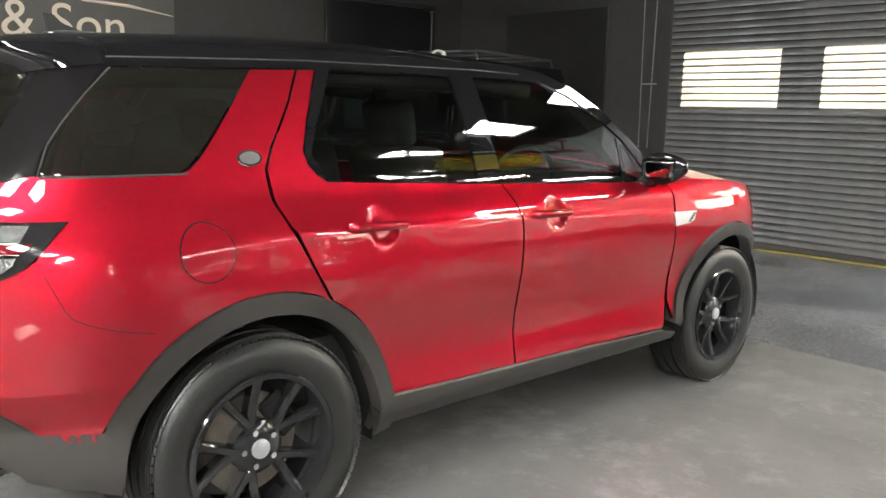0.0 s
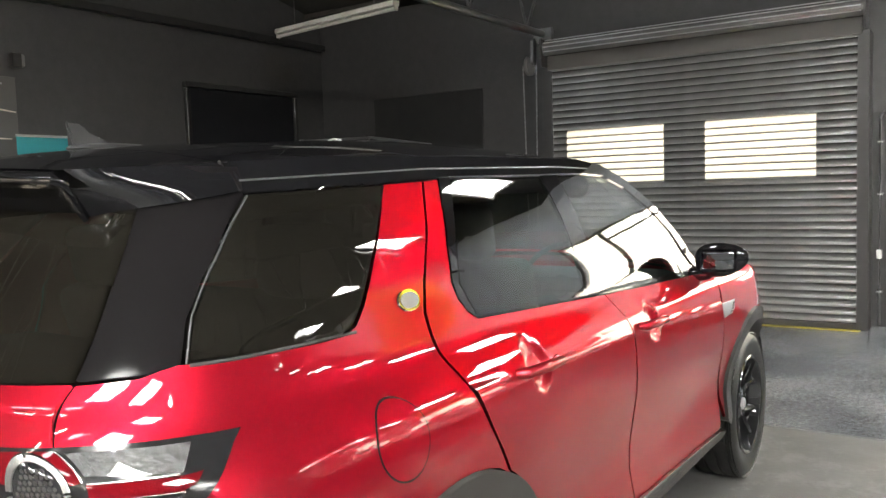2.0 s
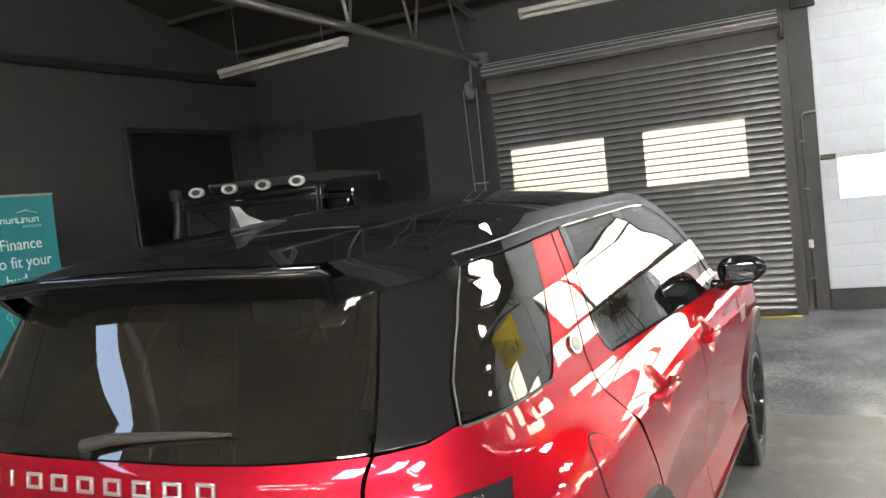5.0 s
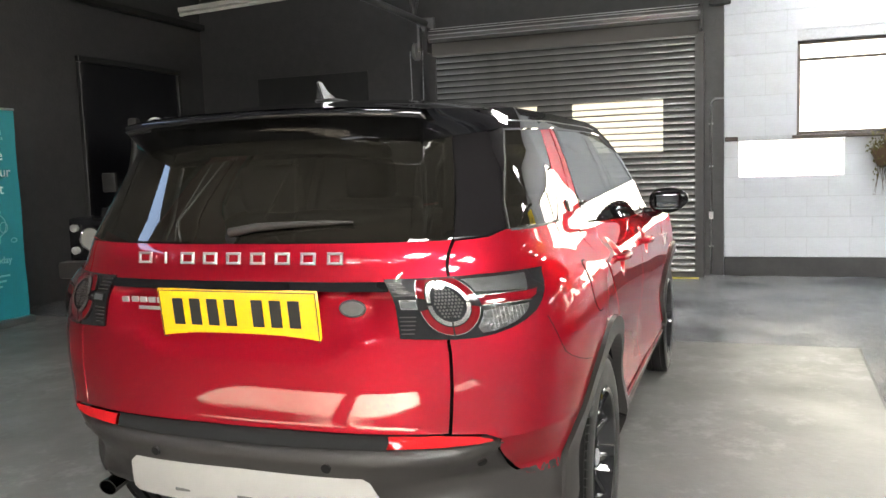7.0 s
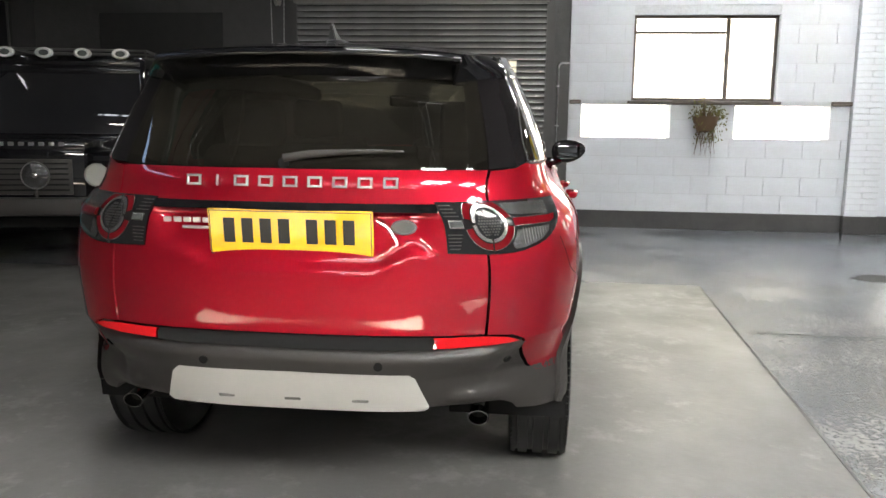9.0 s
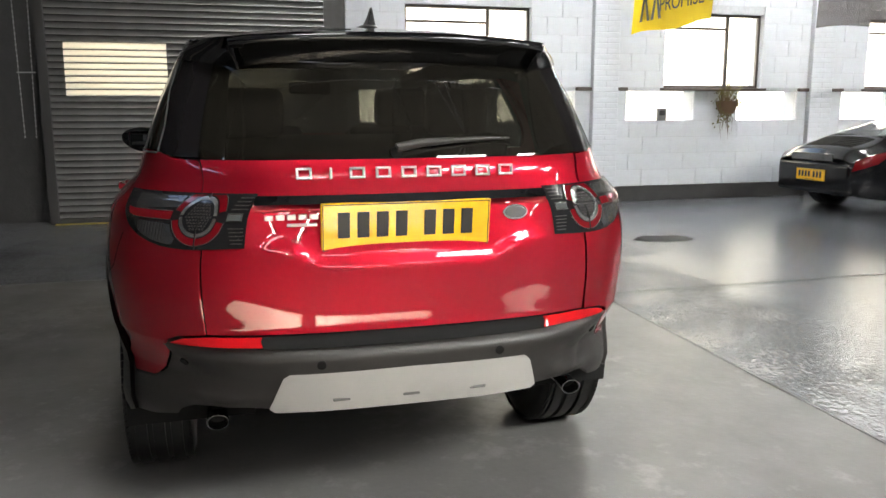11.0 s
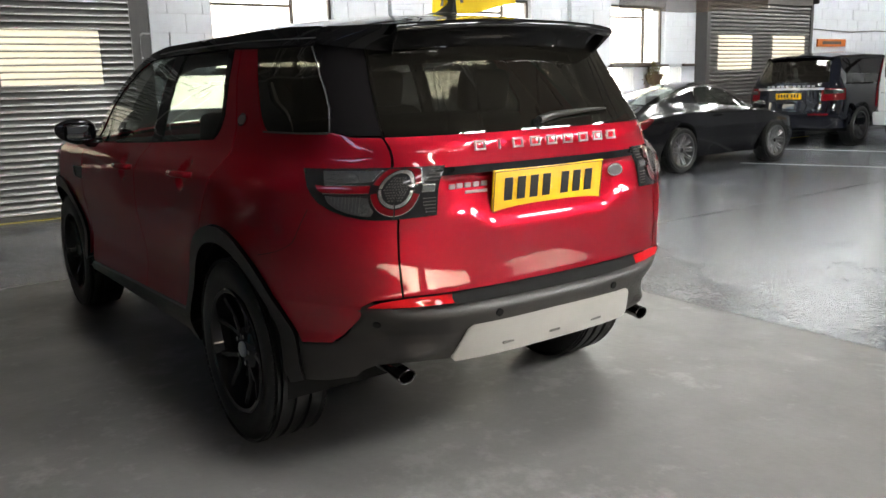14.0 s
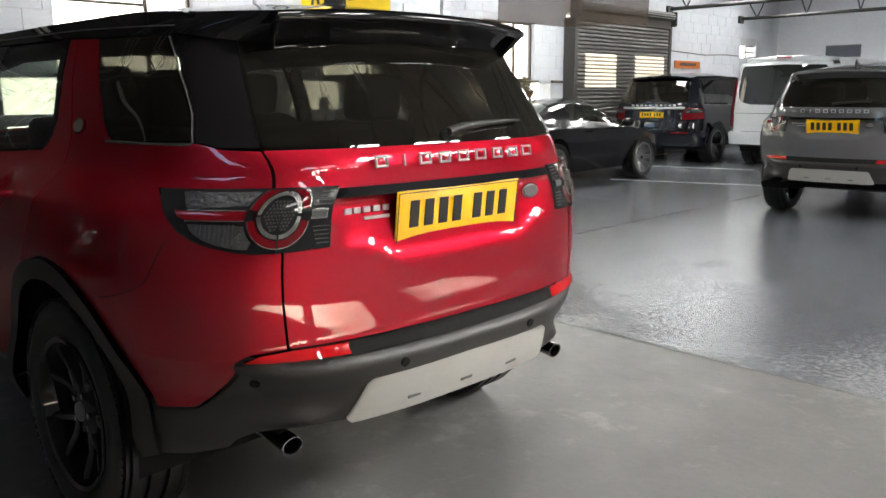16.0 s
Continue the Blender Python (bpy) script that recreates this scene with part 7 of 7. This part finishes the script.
        bm = B()
        lathe(bm, [(0.0, 0.071), (0.03, 0.073), (0.047, 0.07)], m, 24)
        part("lamp_lens", bm, M_LENS_SMOKE, lp)
        bm = B()
        cyl(bm, (0.03, y, 1.9), (0.03, y, 1.95), 0.012, seg=8)
        part("lamp_foot", bm, M_PLASTIC, lp)
    bm = B()
    sweep(bm, [(0.5, -0.86, 1.05), (0.3, -0.88, 1.12), (0.14, -0.82, 1.3), (0.02, -0.79, 1.7), (0.0, -0.79, 1.9)], [0.04, 0.045, 0.04, 0.04, 0.045], 12)
    box(bm, (0.02, -0.79, 1.95), (0.1, 0.1, 0.12), bevel=0.03, seg=2)
    part("snorkel", bm, M_PLASTIC, car, "black plastic snorkel")
    rk = new("roof_rack")
    rk.parent = car
    tagged(rk, "low tubular roof rack")
    bm = B()
    for s in (-1, 1):
        bm = B()
        sweep(bm, [(-0.5, s * 0.66, 1.94), (-0.45, s * 0.66, 2.03), (-2.3, s * 0.66, 2.03), (-2.35, s * 0.66, 1.94)], 0.014, 8)
        part("rack_rail", bm, M_STEEL_GREY, rk)
    for x in (-0.5, -1.1, -1.7, -2.3):
        bm = B()
        cyl(bm, (x, -0.66, 2.03), (x, 0.66, 2.03), 0.012, seg=8)
        part("rack_bar", bm, M_STEEL_GREY, rk)
    bx("chassis", (-0.6, 0, 0.5), (3.8, 1.0, 0.2), M_UNDER)
    return car


off_roader()


# ---------------------------------------------------------------- banners, signs, lamps, plants
def roll_banner():
    b = thing("roll_up_banner", pose(2.93, 5.26, 0, 0, 0, 2), "teal roll-up banner with white print on a silver foot", "banner")
    bm = B()
    n = 12
    rows = [[bm.verts.new((-0.41 + 0.82 * i / n, 0.006 * math.sin(7 * z + 3 * i / n) + 0.012 * (1 - ((i / n) * 2 - 1) ** 2), z)) for i in range(n + 1)] for z in np.linspace(0.07, 2.08, 22)]
    for u, v in zip(rows, rows[1:]):
        for i in range(n):
            bm.faces.new((u[i], u[i + 1], v[i + 1], v[i]))
    r = bmesh.ops.extrude_face_region(bm, geom=bm.faces[:])
    bmesh.ops.translate(bm, verts=[v for v in r["geom"] if isinstance(v, bmesh.types.BMVert)], vec=(0, 0.003, 0))
    part("print_sheet", bm, M_TEAL, b)
    bm = B()
    box(bm, (0, 0.0, 2.085), (0.84, 0.02, 0.022), bevel=0.004)
    part("top_rail", bm, M_GALV, b)
    bm = B()
    box(bm, (0, 0.02, 0.04), (0.86, 0.16, 0.07), bevel=0.02, seg=2)
    part("foot", bm, M_GALV, b)
    bm = B()
    cyl(bm, (0, 0.05, 0.05), (0, 0.05, 2.08), 0.01, seg=8)
    part("pole", bm, M_GALV, b)
    for body, size, z in (("Finance", 0.145, 1.60), ("to fit your", 0.145, 1.44), ("budget", 0.145, 1.28), ("Apply today", 0.095, 0.62)):
        text_mesh("print_line", body, size, pose(0.0, -0.022, z, 90, 0, 0), M_INK_WHITE if size > 0.1 else M_INK_PALE, b)
    # maker's mark as a plain bar with a swoosh
    for k in range(8):
        x = -0.205 + 0.058 * k
        bm = B()
        w = 0.05 if k in (0, 4) else 0.036
        for dx in (-w / 2, w / 2):
            box(bm, (x + dx, -0.015, 1.86), (0.009, 0.002, 0.055 if k in (0, 4) else 0.042))
        box(bm, (x, -0.015, 1.86 + (0.017 if k % 2 else -0.017)), (w - 0.009, 0.002, 0.009))
        part("mark_bar", bm, M_INK_WHITE, b, smooth=False)
    for k in range(7):
        bm = B()
        box(bm, (0.06 + 0.029 * k, -0.015, 1.803), (0.017, 0.002, 0.024))
        part("mark_bar", bm, M_INK_PALE, b, smooth=False)
    bm = B()
    sweep(bm, [(0.0, -0.014, 1.93), (0.1, -0.014, 1.95), (0.22, -0.014, 1.92)], [0.003, 0.006, 0.002], 6)
    part("mark_swoosh", bm, M_INK_WHITE, b)
    # line drawing of a money box
    bm = B()
    ell = lambda cx, cz, rx, rz, a0, a1, n=22: [(cx + rx * math.cos(radians(a0 + (a1 - a0) * k / n)), -0.016, cz + rz * math.sin(radians(a0 + (a1 - a0) * k / n))) for k in range(n + 1)]
    for pts in (ell(0.0, 0.98, 0.2, 0.135, 0, 360), ell(0.17, 0.96, 0.045, 0.05, 0, 360), ell(0.1, 1.1, 0.045, 0.05, 0, 180), ell(-0.02, 1.1, 0.045, 0.05, 0, 180), ell(0.28, 0.83, 0.035, 0.02, 0, 360), ell(-0.21, 1.02, 0.03, 0.03, 40, 300),
                [(-0.12, -0.016, 0.87), (-0.12, -0.016, 0.81), (-0.06, -0.016, 0.81), (-0.06, -0.016, 0.85)], [(0.06, -0.016, 0.85), (0.06, -0.016, 0.81), (0.12, -0.016, 0.81), (0.12, -0.016, 0.87)]):
        sweep(bm, pts, 0.0035, 5)
    part("line_drawing", bm, M_INK_PALE, b)
    for k in range(3):
        bm = B()
        box(bm, (-0.05, -0.016, 0.5 - k * 0.05), (0.5 - 0.1 * k, 0.002, 0.018))
        part("small_print", bm, M_INK_PALE, b, smooth=False)
    return b


roll_banner()


def wall_sign():
    s = thing("name_board", pose(1.45, YA - 0.02, 2.33), "grey painted name board with cream script lettering", "sign")
    bm = B()
    box(bm, (0, 0, 0), (3.05, 0.03, 0.76), bevel=0.004)
    part("board", bm, M_SIGN, s)
    text_mesh("lettering", "& Son", 0.52, pose(0.36, -0.018, -0.29, 90, 0, 0), M_SIGN_INK, s)
    for k in range(5):
        bm = B()
        box(bm, (-1.2 + k * 0.21, -0.018, -0.13), (0.13, 0.004, 0.26 if k % 2 else 0.2), bevel=0.001)
        part("letter_bar", bm, M_SIGN_INK, s, smooth=False)
    for pts, r in (([(-1.1, -0.018, 0.1), (-0.2, -0.018, 0.27), (0.22, -0.018, 0.24), (0.54, -0.018, 0.12)], [0.004, 0.012, 0.016, 0.014]), ([(0.54, -0.018, 0.12), (1.0, -0.018, 0.105), (1.51, -0.018, 0.04)], [0.014, 0.018, 0.005]),
                   ([(1.07, -0.018, -0.215), (1.45, -0.018, -0.22)], [0.014, 0.005])):
        bm = B()
        sweep(bm, pts, r, 6)
        part("flourish", bm, M_SIGN_INK, s)
    for x in (-1.45, 1.38):
        bm = B()
        cyl(bm, (x, -0.022, 0.31), (x, -0.014, 0.31), 0.009, seg=10)
        part("screw", bm, M_GALV, s)
    return s


wall_sign()
sb = thing("alarm_box", pose(2.98, YA - 0.05, 2.87), "small black and grey sensor box on the dark wall", "sensor")
bm = B()
box(bm, (0, 0, 0), (0.09, 0.1, 0.14), bevel=0.015, seg=2)
part("case", bm, M_PLASTIC, sb)
bm = B()
box(bm, (0.055, -0.01, 0.0), (0.04, 0.08, 0.12), bevel=0.01)
part("lens_cover", bm, M_STEEL_GREY, sb)


def tube_fitting(a, b, lit, label):
    a, b = Vector(a), Vector(b)
    d = b - a
    t = thing("tube_light", Matrix.Translation((a + b) / 2) @ pose(0, 0, 0, 0, 0, math.degrees(math.atan2(d.y, d.x))), label, "lamp", "tube lights")
    ln = d.length
    bm = B()
    box(bm, (0, 0, 0.05), (ln, 0.09, 0.05), bevel=0.008)
    part("batten", bm, M_TUBE_OFF, t)
    bm = B()
    cyl(bm, (-ln / 2 + 0.03, 0, 0), (ln / 2 - 0.03, 0, 0), 0.019, seg=14)
    part("tube", bm, M_TUBE if lit else M_TUBE_OFF, t, "lit fluorescent tube" if lit else "unlit fluorescent tube")
    for x in (-ln / 2 + 0.015, ln / 2 - 0.015):
        bm = B()
        box(bm, (x, 0, 0.01), (0.03, 0.05, 0.06), bevel=0.006)
        part("end_cap", bm, M_TUBE_OFF, t)
    for x in (-ln / 3, ln / 3):
        bm = B()
        cyl(bm, (x, 0, 0.07), (x, 0, max(0.12, roof_z((a.x + b.x) / 2) - (a.z + b.z) / 2)), 0.004, seg=6)
        part("hanger", bm, M_STEEL_GREY, t)
    return t


tube_fitting((5.24, 4.69, 3.23), (4.98, 2.85, 3.23), False, "unlit dusty fluorescent fitting hung in the black bay")
tube_fitting((5.43, 1.21, 3.23), (5.5, -0.5, 3.23), False, "unlit dusty fluorescent fitting hung in the black bay")
# First two match reflections in the tailgate; the other four are added fill lamps.
for x, y in [(-8.0, 0.7), (-8.0, -1.4), (-4.8, -7.0), (-4.8, -9.5), (-1.0, -12.0), (-1.0, -15.0)]:
    tube_fitting((x, y - 0.75, 3.3), (x, y + 0.75, 3.3), True, "lit fluorescent fitting hung behind the cars")
tube_fitting((3.2, -17.0, 3.45), (4.6, -17.0, 3.45), False, "unlit fluorescent fitting near the end wall")
tube_fitting((0.6, -15.2, 3.5), (2.0, -15.2, 3.5), False, "unlit fluorescent fitting near the end wall")


def hung_cloth(name, xa, xb, zt, zl, zr, y, mat, label, wave):
    b = thing(name, pose(0, y, 0), label, "banner", "banners on the truss")
    bm = B()
    n, m = 16, 12
    rows = []
    for j in range(m + 1):
        r = []
        for i in range(n + 1):
            t = i / n
            x = xa + (xb - xa) * t
            zb = zl + (zr - zl) * t
            z = zt + (zb - zt) * j / m
            r.append(bm.verts.new((x, wave * math.sin(5.5 * t + 1.3 * j / m) * j / m, z + 0.015 * math.sin(3 * math.pi * t) * j / m)))
        rows.append(r)
    for u, v in zip(rows, rows[1:]):
        for i in range(n):
            bm.faces.new((u[i], u[i + 1], v[i + 1], v[i]))
    r = bmesh.ops.extrude_face_region(bm, geom=bm.faces[:])
    bmesh.ops.translate(bm, verts=[v for v in r["geom"] if isinstance(v, bmesh.types.BMVert)], vec=(0, 0.003, 0))
    part("cloth", bm, mat, b)
    bm = B()
    for x in (xa, (xa + xb) / 2, xb):
        cyl(bm, (x, 0, zt - 0.01), (x, 0, H_CHORD), 0.004, seg=6)
    part("tie", bm, M_STEEL_GREY, b)
    return b


fl = hung_cloth("yellow_flag", 6.5, 4.79, 3.15, 2.27, 2.30, -4.76, M_FLAG, "yellow dealer flag with black print hung on a truss", 0.05)
text_mesh("flag_print", "DEALER\nPROMISE", 0.24, pose(5.35, 0.06, 2.72, 90, 0, 180), M_INK, fl)
for dx in (0.0, 0.27):      # the maker's double mark as plain wedges
    bm = B()
    for pts in ([(0, 0), (0.06, 0), (0.14, 0.34), (0.10, 0.34)], [(0.24, 0), (0.18, 0), (0.10, 0.34), (0.14, 0.34)]):
        bm.faces.new([bm.verts.new((6.28 - dx - a, 0.06, 2.4 + b)) for a, b in pts])
    r = bmesh.ops.extrude_face_region(bm, geom=bm.faces[:])
    bmesh.ops.translate(bm, verts=[v for v in r["geom"] if isinstance(v, bmesh.types.BMVert)], vec=(0, 0.003, 0))
    part("flag_mark", bm, M_INK, fl, smooth=False)
hung_cloth("brown_banner", 3.14, 1.41, 3.15, 2.05, 1.93, -4.76, M_FLAG_BACK, "thin brown banner hung on a truss, light shining through", 0.03)


def wall_plant(y, seed):
    rnd = random.Random(seed)
    p = thing("wall_plant", pose(XB - 0.17, y, 1.38), "straggly half-dry plant in a hanging wall basket", "plant", "wall plants")
    bm = B()
    lathe(bm, [(0.02, -0.14), (0.1, -0.12), (0.15, 0.0), (0.16, 0.06), (0.145, 0.06), (0.13, 0.0)], seg=20)
    part("basket", bm, M_BASKET, p)
    bm = B()
    box(bm, (0.12, 0, 0.15), (0.03, 0.03, 0.2))
    box(bm, (0.15, 0, 0.24), (0.03, 0.6, 0.035))
    part("bracket", bm, M_SILL, p, smooth=False)
    stems, leaves = B(), B()
    for _ in range(46):
        a = rnd.uniform(0, 2 * math.pi)
        out, up = rnd.uniform(0.05, 0.24), rnd.uniform(-0.28, 0.26)
        tip = Vector((0.55 * out * math.cos(a) - 0.03, out * math.sin(a) * 1.15, up))
        mid = Vector((tip.x * 0.6, tip.y * 0.6, max(up, 0.05) + 0.06))
        sweep(stems, [(0, 0, 0.02), mid, tip], [0.004, 0.003, 0.0015], 4)
        for _ in range(9):
            t = rnd.uniform(0.35, 1.05)
            c = (mid * (1 - t) + tip * t) + Vector((rnd.gauss(0, 0.015), rnd.gauss(0, 0.025), rnd.gauss(0, 0.025)))
            m = Matrix.Translation(c) @ Euler((rnd.uniform(0, 6), rnd.uniform(0, 6), rnd.uniform(0, 6))).to_matrix().to_4x4()
            L = rnd.uniform(0.025, 0.05)
            q = [leaves.verts.new(m @ Vector(v)) for v in ((0, 0, 0), (L * 0.5, L * 0.3, 0.006), (L, 0, 0), (L * 0.5, -L * 0.3, 0.006))]
            leaves.faces.new(q)
    for _ in range(14):
        y0 = rnd.uniform(-0.09, 0.09)
        sweep(stems, [(rnd.uniform(-0.06, 0.06), y0, -0.08), (rnd.uniform(-0.06, 0.06), y0 + rnd.gauss(0, 0.02), -0.2), (0, y0 + rnd.gauss(0, 0.04), rnd.uniform(-0.5, -0.25))], [0.005, 0.004, 0.001], 4)
    part("stem_tangle", stems, M_STEM, p, kind="stuff")
    part("leaves", leaves, M_LEAF, p, kind="stuff", smooth=False)
    return p


for k, y in enumerate((-2.86, -6.74, -10.3)):
    wall_plant(y, 40 + k)

# signs and boxes on the far walls
og = thing("orange_sign", pose(XB - 0.02, -16.65, 2.05), "long orange sign board on the white wall", "sign")
bm = B()
box(bm, (0, 0, 0), (0.03, 1.2, 0.17), bevel=0.004)
part("board", bm, M_ORANGE, og)
bm = B()
box(bm, (-0.018, 0, 0), (0.004, 0.8, 0.07))
part("print_bar", bm, M_SILL, og, smooth=False)
nb = thing("notice_board", pose(5.69, YE + 0.02, 2.46), "dark slate notice board on the end wall", "notice")
bm = B()
box(bm, (0, 0, 0), (0.9, 0.03, 0.3), bevel=0.004)
part("board", bm, M_BLUE_NOTICE, nb)
bm = B()
for z, x1 in ((0.155, 0.92), (-0.155, 0.92)):
    box(bm, (0, 0.004, z), (x1, 0.04, 0.02))
part("edge_strip", bm, M_STEEL_GREY, nb, smooth=False)
for c, s, nm, lb in (((XB - 0.03, -5.75, 1.25), (0.06, 0.15, 0.18), "socket_box", "grey socket box fixed in front of a low pane"), ((XB - 0.03, -15.75, 1.3), (0.06, 0.12, 0.3), "control_box", "grey shutter control box on the white wall")):
    t = thing(nm, pose(*c), lb, "box")
    bm = B()
    box(bm, (0, 0, 0), s, bevel=0.008)
    part("case", bm, M_STEEL_GREY, t)
    bm = B()
    box(bm, (-0.032, 0, 0.02), (0.008, s[1] * 0.6, s[2] * 0.4), bevel=0.002)
    part("cover", bm, M_PLASTIC, t)
cb = thing("wall_cable", pose(XB - 0.01, 0, 0), "thin dark cable clipped along the white wall", "cable")
bm = B()
sweep(bm, [(0, -15.9, 2.35), (0, -17.5, 2.3), (0, -18.6, 2.34), (0, -21.5, 2.3)], 0.012, 6)
part("cable", bm, M_STEEL_BLACK, cb)


# ---------------------------------------------------------------- blocks of the white wall, brick piers
COURSE, BLOCK = 0.235, 0.45
block_mesh = bpy.data.meshes.new("block")
bm = B()
box(bm, (0, 0, 0), (1, 1, 1))
es = [e for e in bm.edges if all(v.co.x < 0 for v in e.verts)]
bmesh.ops.bevel(bm, geom=es, offset=0.02, segments=1, affect="EDGES")
bm.to_mesh(block_mesh)
bm.free()
block_mesh.materials.append(M_WHITE_BLOCK)
wall_ob = bpy.data.objects["wall_east_white"]
rest = B()
rnd = random.Random(5)
rows = []
z = 0.22
while z < 4.0:
    rows.append((z, min(z + COURSE, 4.05)))
    z += COURSE
count = 0
spans = [(a - 0.2, b + 0.2) for a, b in ((p, p) for p in PIERS)]


def solid_runs(za, zb):
    """The stretches of wall along y that are free of openings at this course."""
    cut = sorted([(h[0], h[1]) for h in holes_b + door_holes[1:] if h[2] < zb - 0.03 and h[3] > za + 0.03] + spans)
    y, out = YE, []
    for a, b in cut:
        if a > y + 0.02:
            out.append((y, a))
        y = max(y, b)
    if y < -1.19:
        out.append((y, -1.175))
    return out


for r, (za, zb) in enumerate(rows):
    for a, b in solid_runs(za, zb):
        y = b
        first = True
        while y > a + 0.01:
            ln = BLOCK * 0.5 if (first and r % 2) else BLOCK
            y2 = max(a, y - ln)
            if y2 - a < 0.06:
                y2 = a
            first = False
            c = (XB + 0.006 + rnd.uniform(-0.002, 0.002), (y + y2) / 2, (za + zb) / 2)
            s = (0.016, y - y2 - 0.006, zb - za - 0.007)
            if y > -8.3 and za < 2.7 and count < 300:
                ob = new("block", block_mesh)
                ob.parent = wall_ob
                ob.location, ob.scale = c, s
                count += 1
            else:
                bmesh.ops.create_cube(rest, size=1, matrix=Matrix.Translation(c) @ Matrix.Diagonal((*s, 1)))
            y = y2
part("block_field", rest, M_WHITE_BLOCK, wall_ob, smooth=False, kind="stuff")
brick_mesh = bpy.data.meshes.new("brick")
bm = B()
box(bm, (0, 0, 0), (0.1, 0.19, 0.068), bevel=0.004)
bm.to_mesh(brick_mesh)
bm.free()
brick_mesh.materials.append(M_WHITE_BLOCK)
for k, yc in enumerate(PIERS):
    bm = B()
    box(bm, (XB - 0.03, yc, 2.0), (0.10, 0.388, 4.0))
    pier = structure("pier_%d" % (k + 1), bm, M_MORTAR, "white painted brick pier against the wall")
    n = 40 if k == 0 else 40
    for i in range(n):
        z = 0.26 + i * 0.0745
        for dy in ((-0.098, 0.098) if i % 2 else (0.0,)):
            ob = new("brick", brick_mesh)
            ob.parent = pier
            ob.location = (XB - 0.036, yc + dy, z)
            if not i % 2:
                ob.scale = (1, 2.03, 1)
    bm = B()
    box(bm, (XB - 0.045, yc, 0.11), (0.13, 0.42, 0.22), bevel=0.006)
    structure("plinth_%d" % (k + 3), bm, M_PLINTH, "dark painted foot of a brick pier")
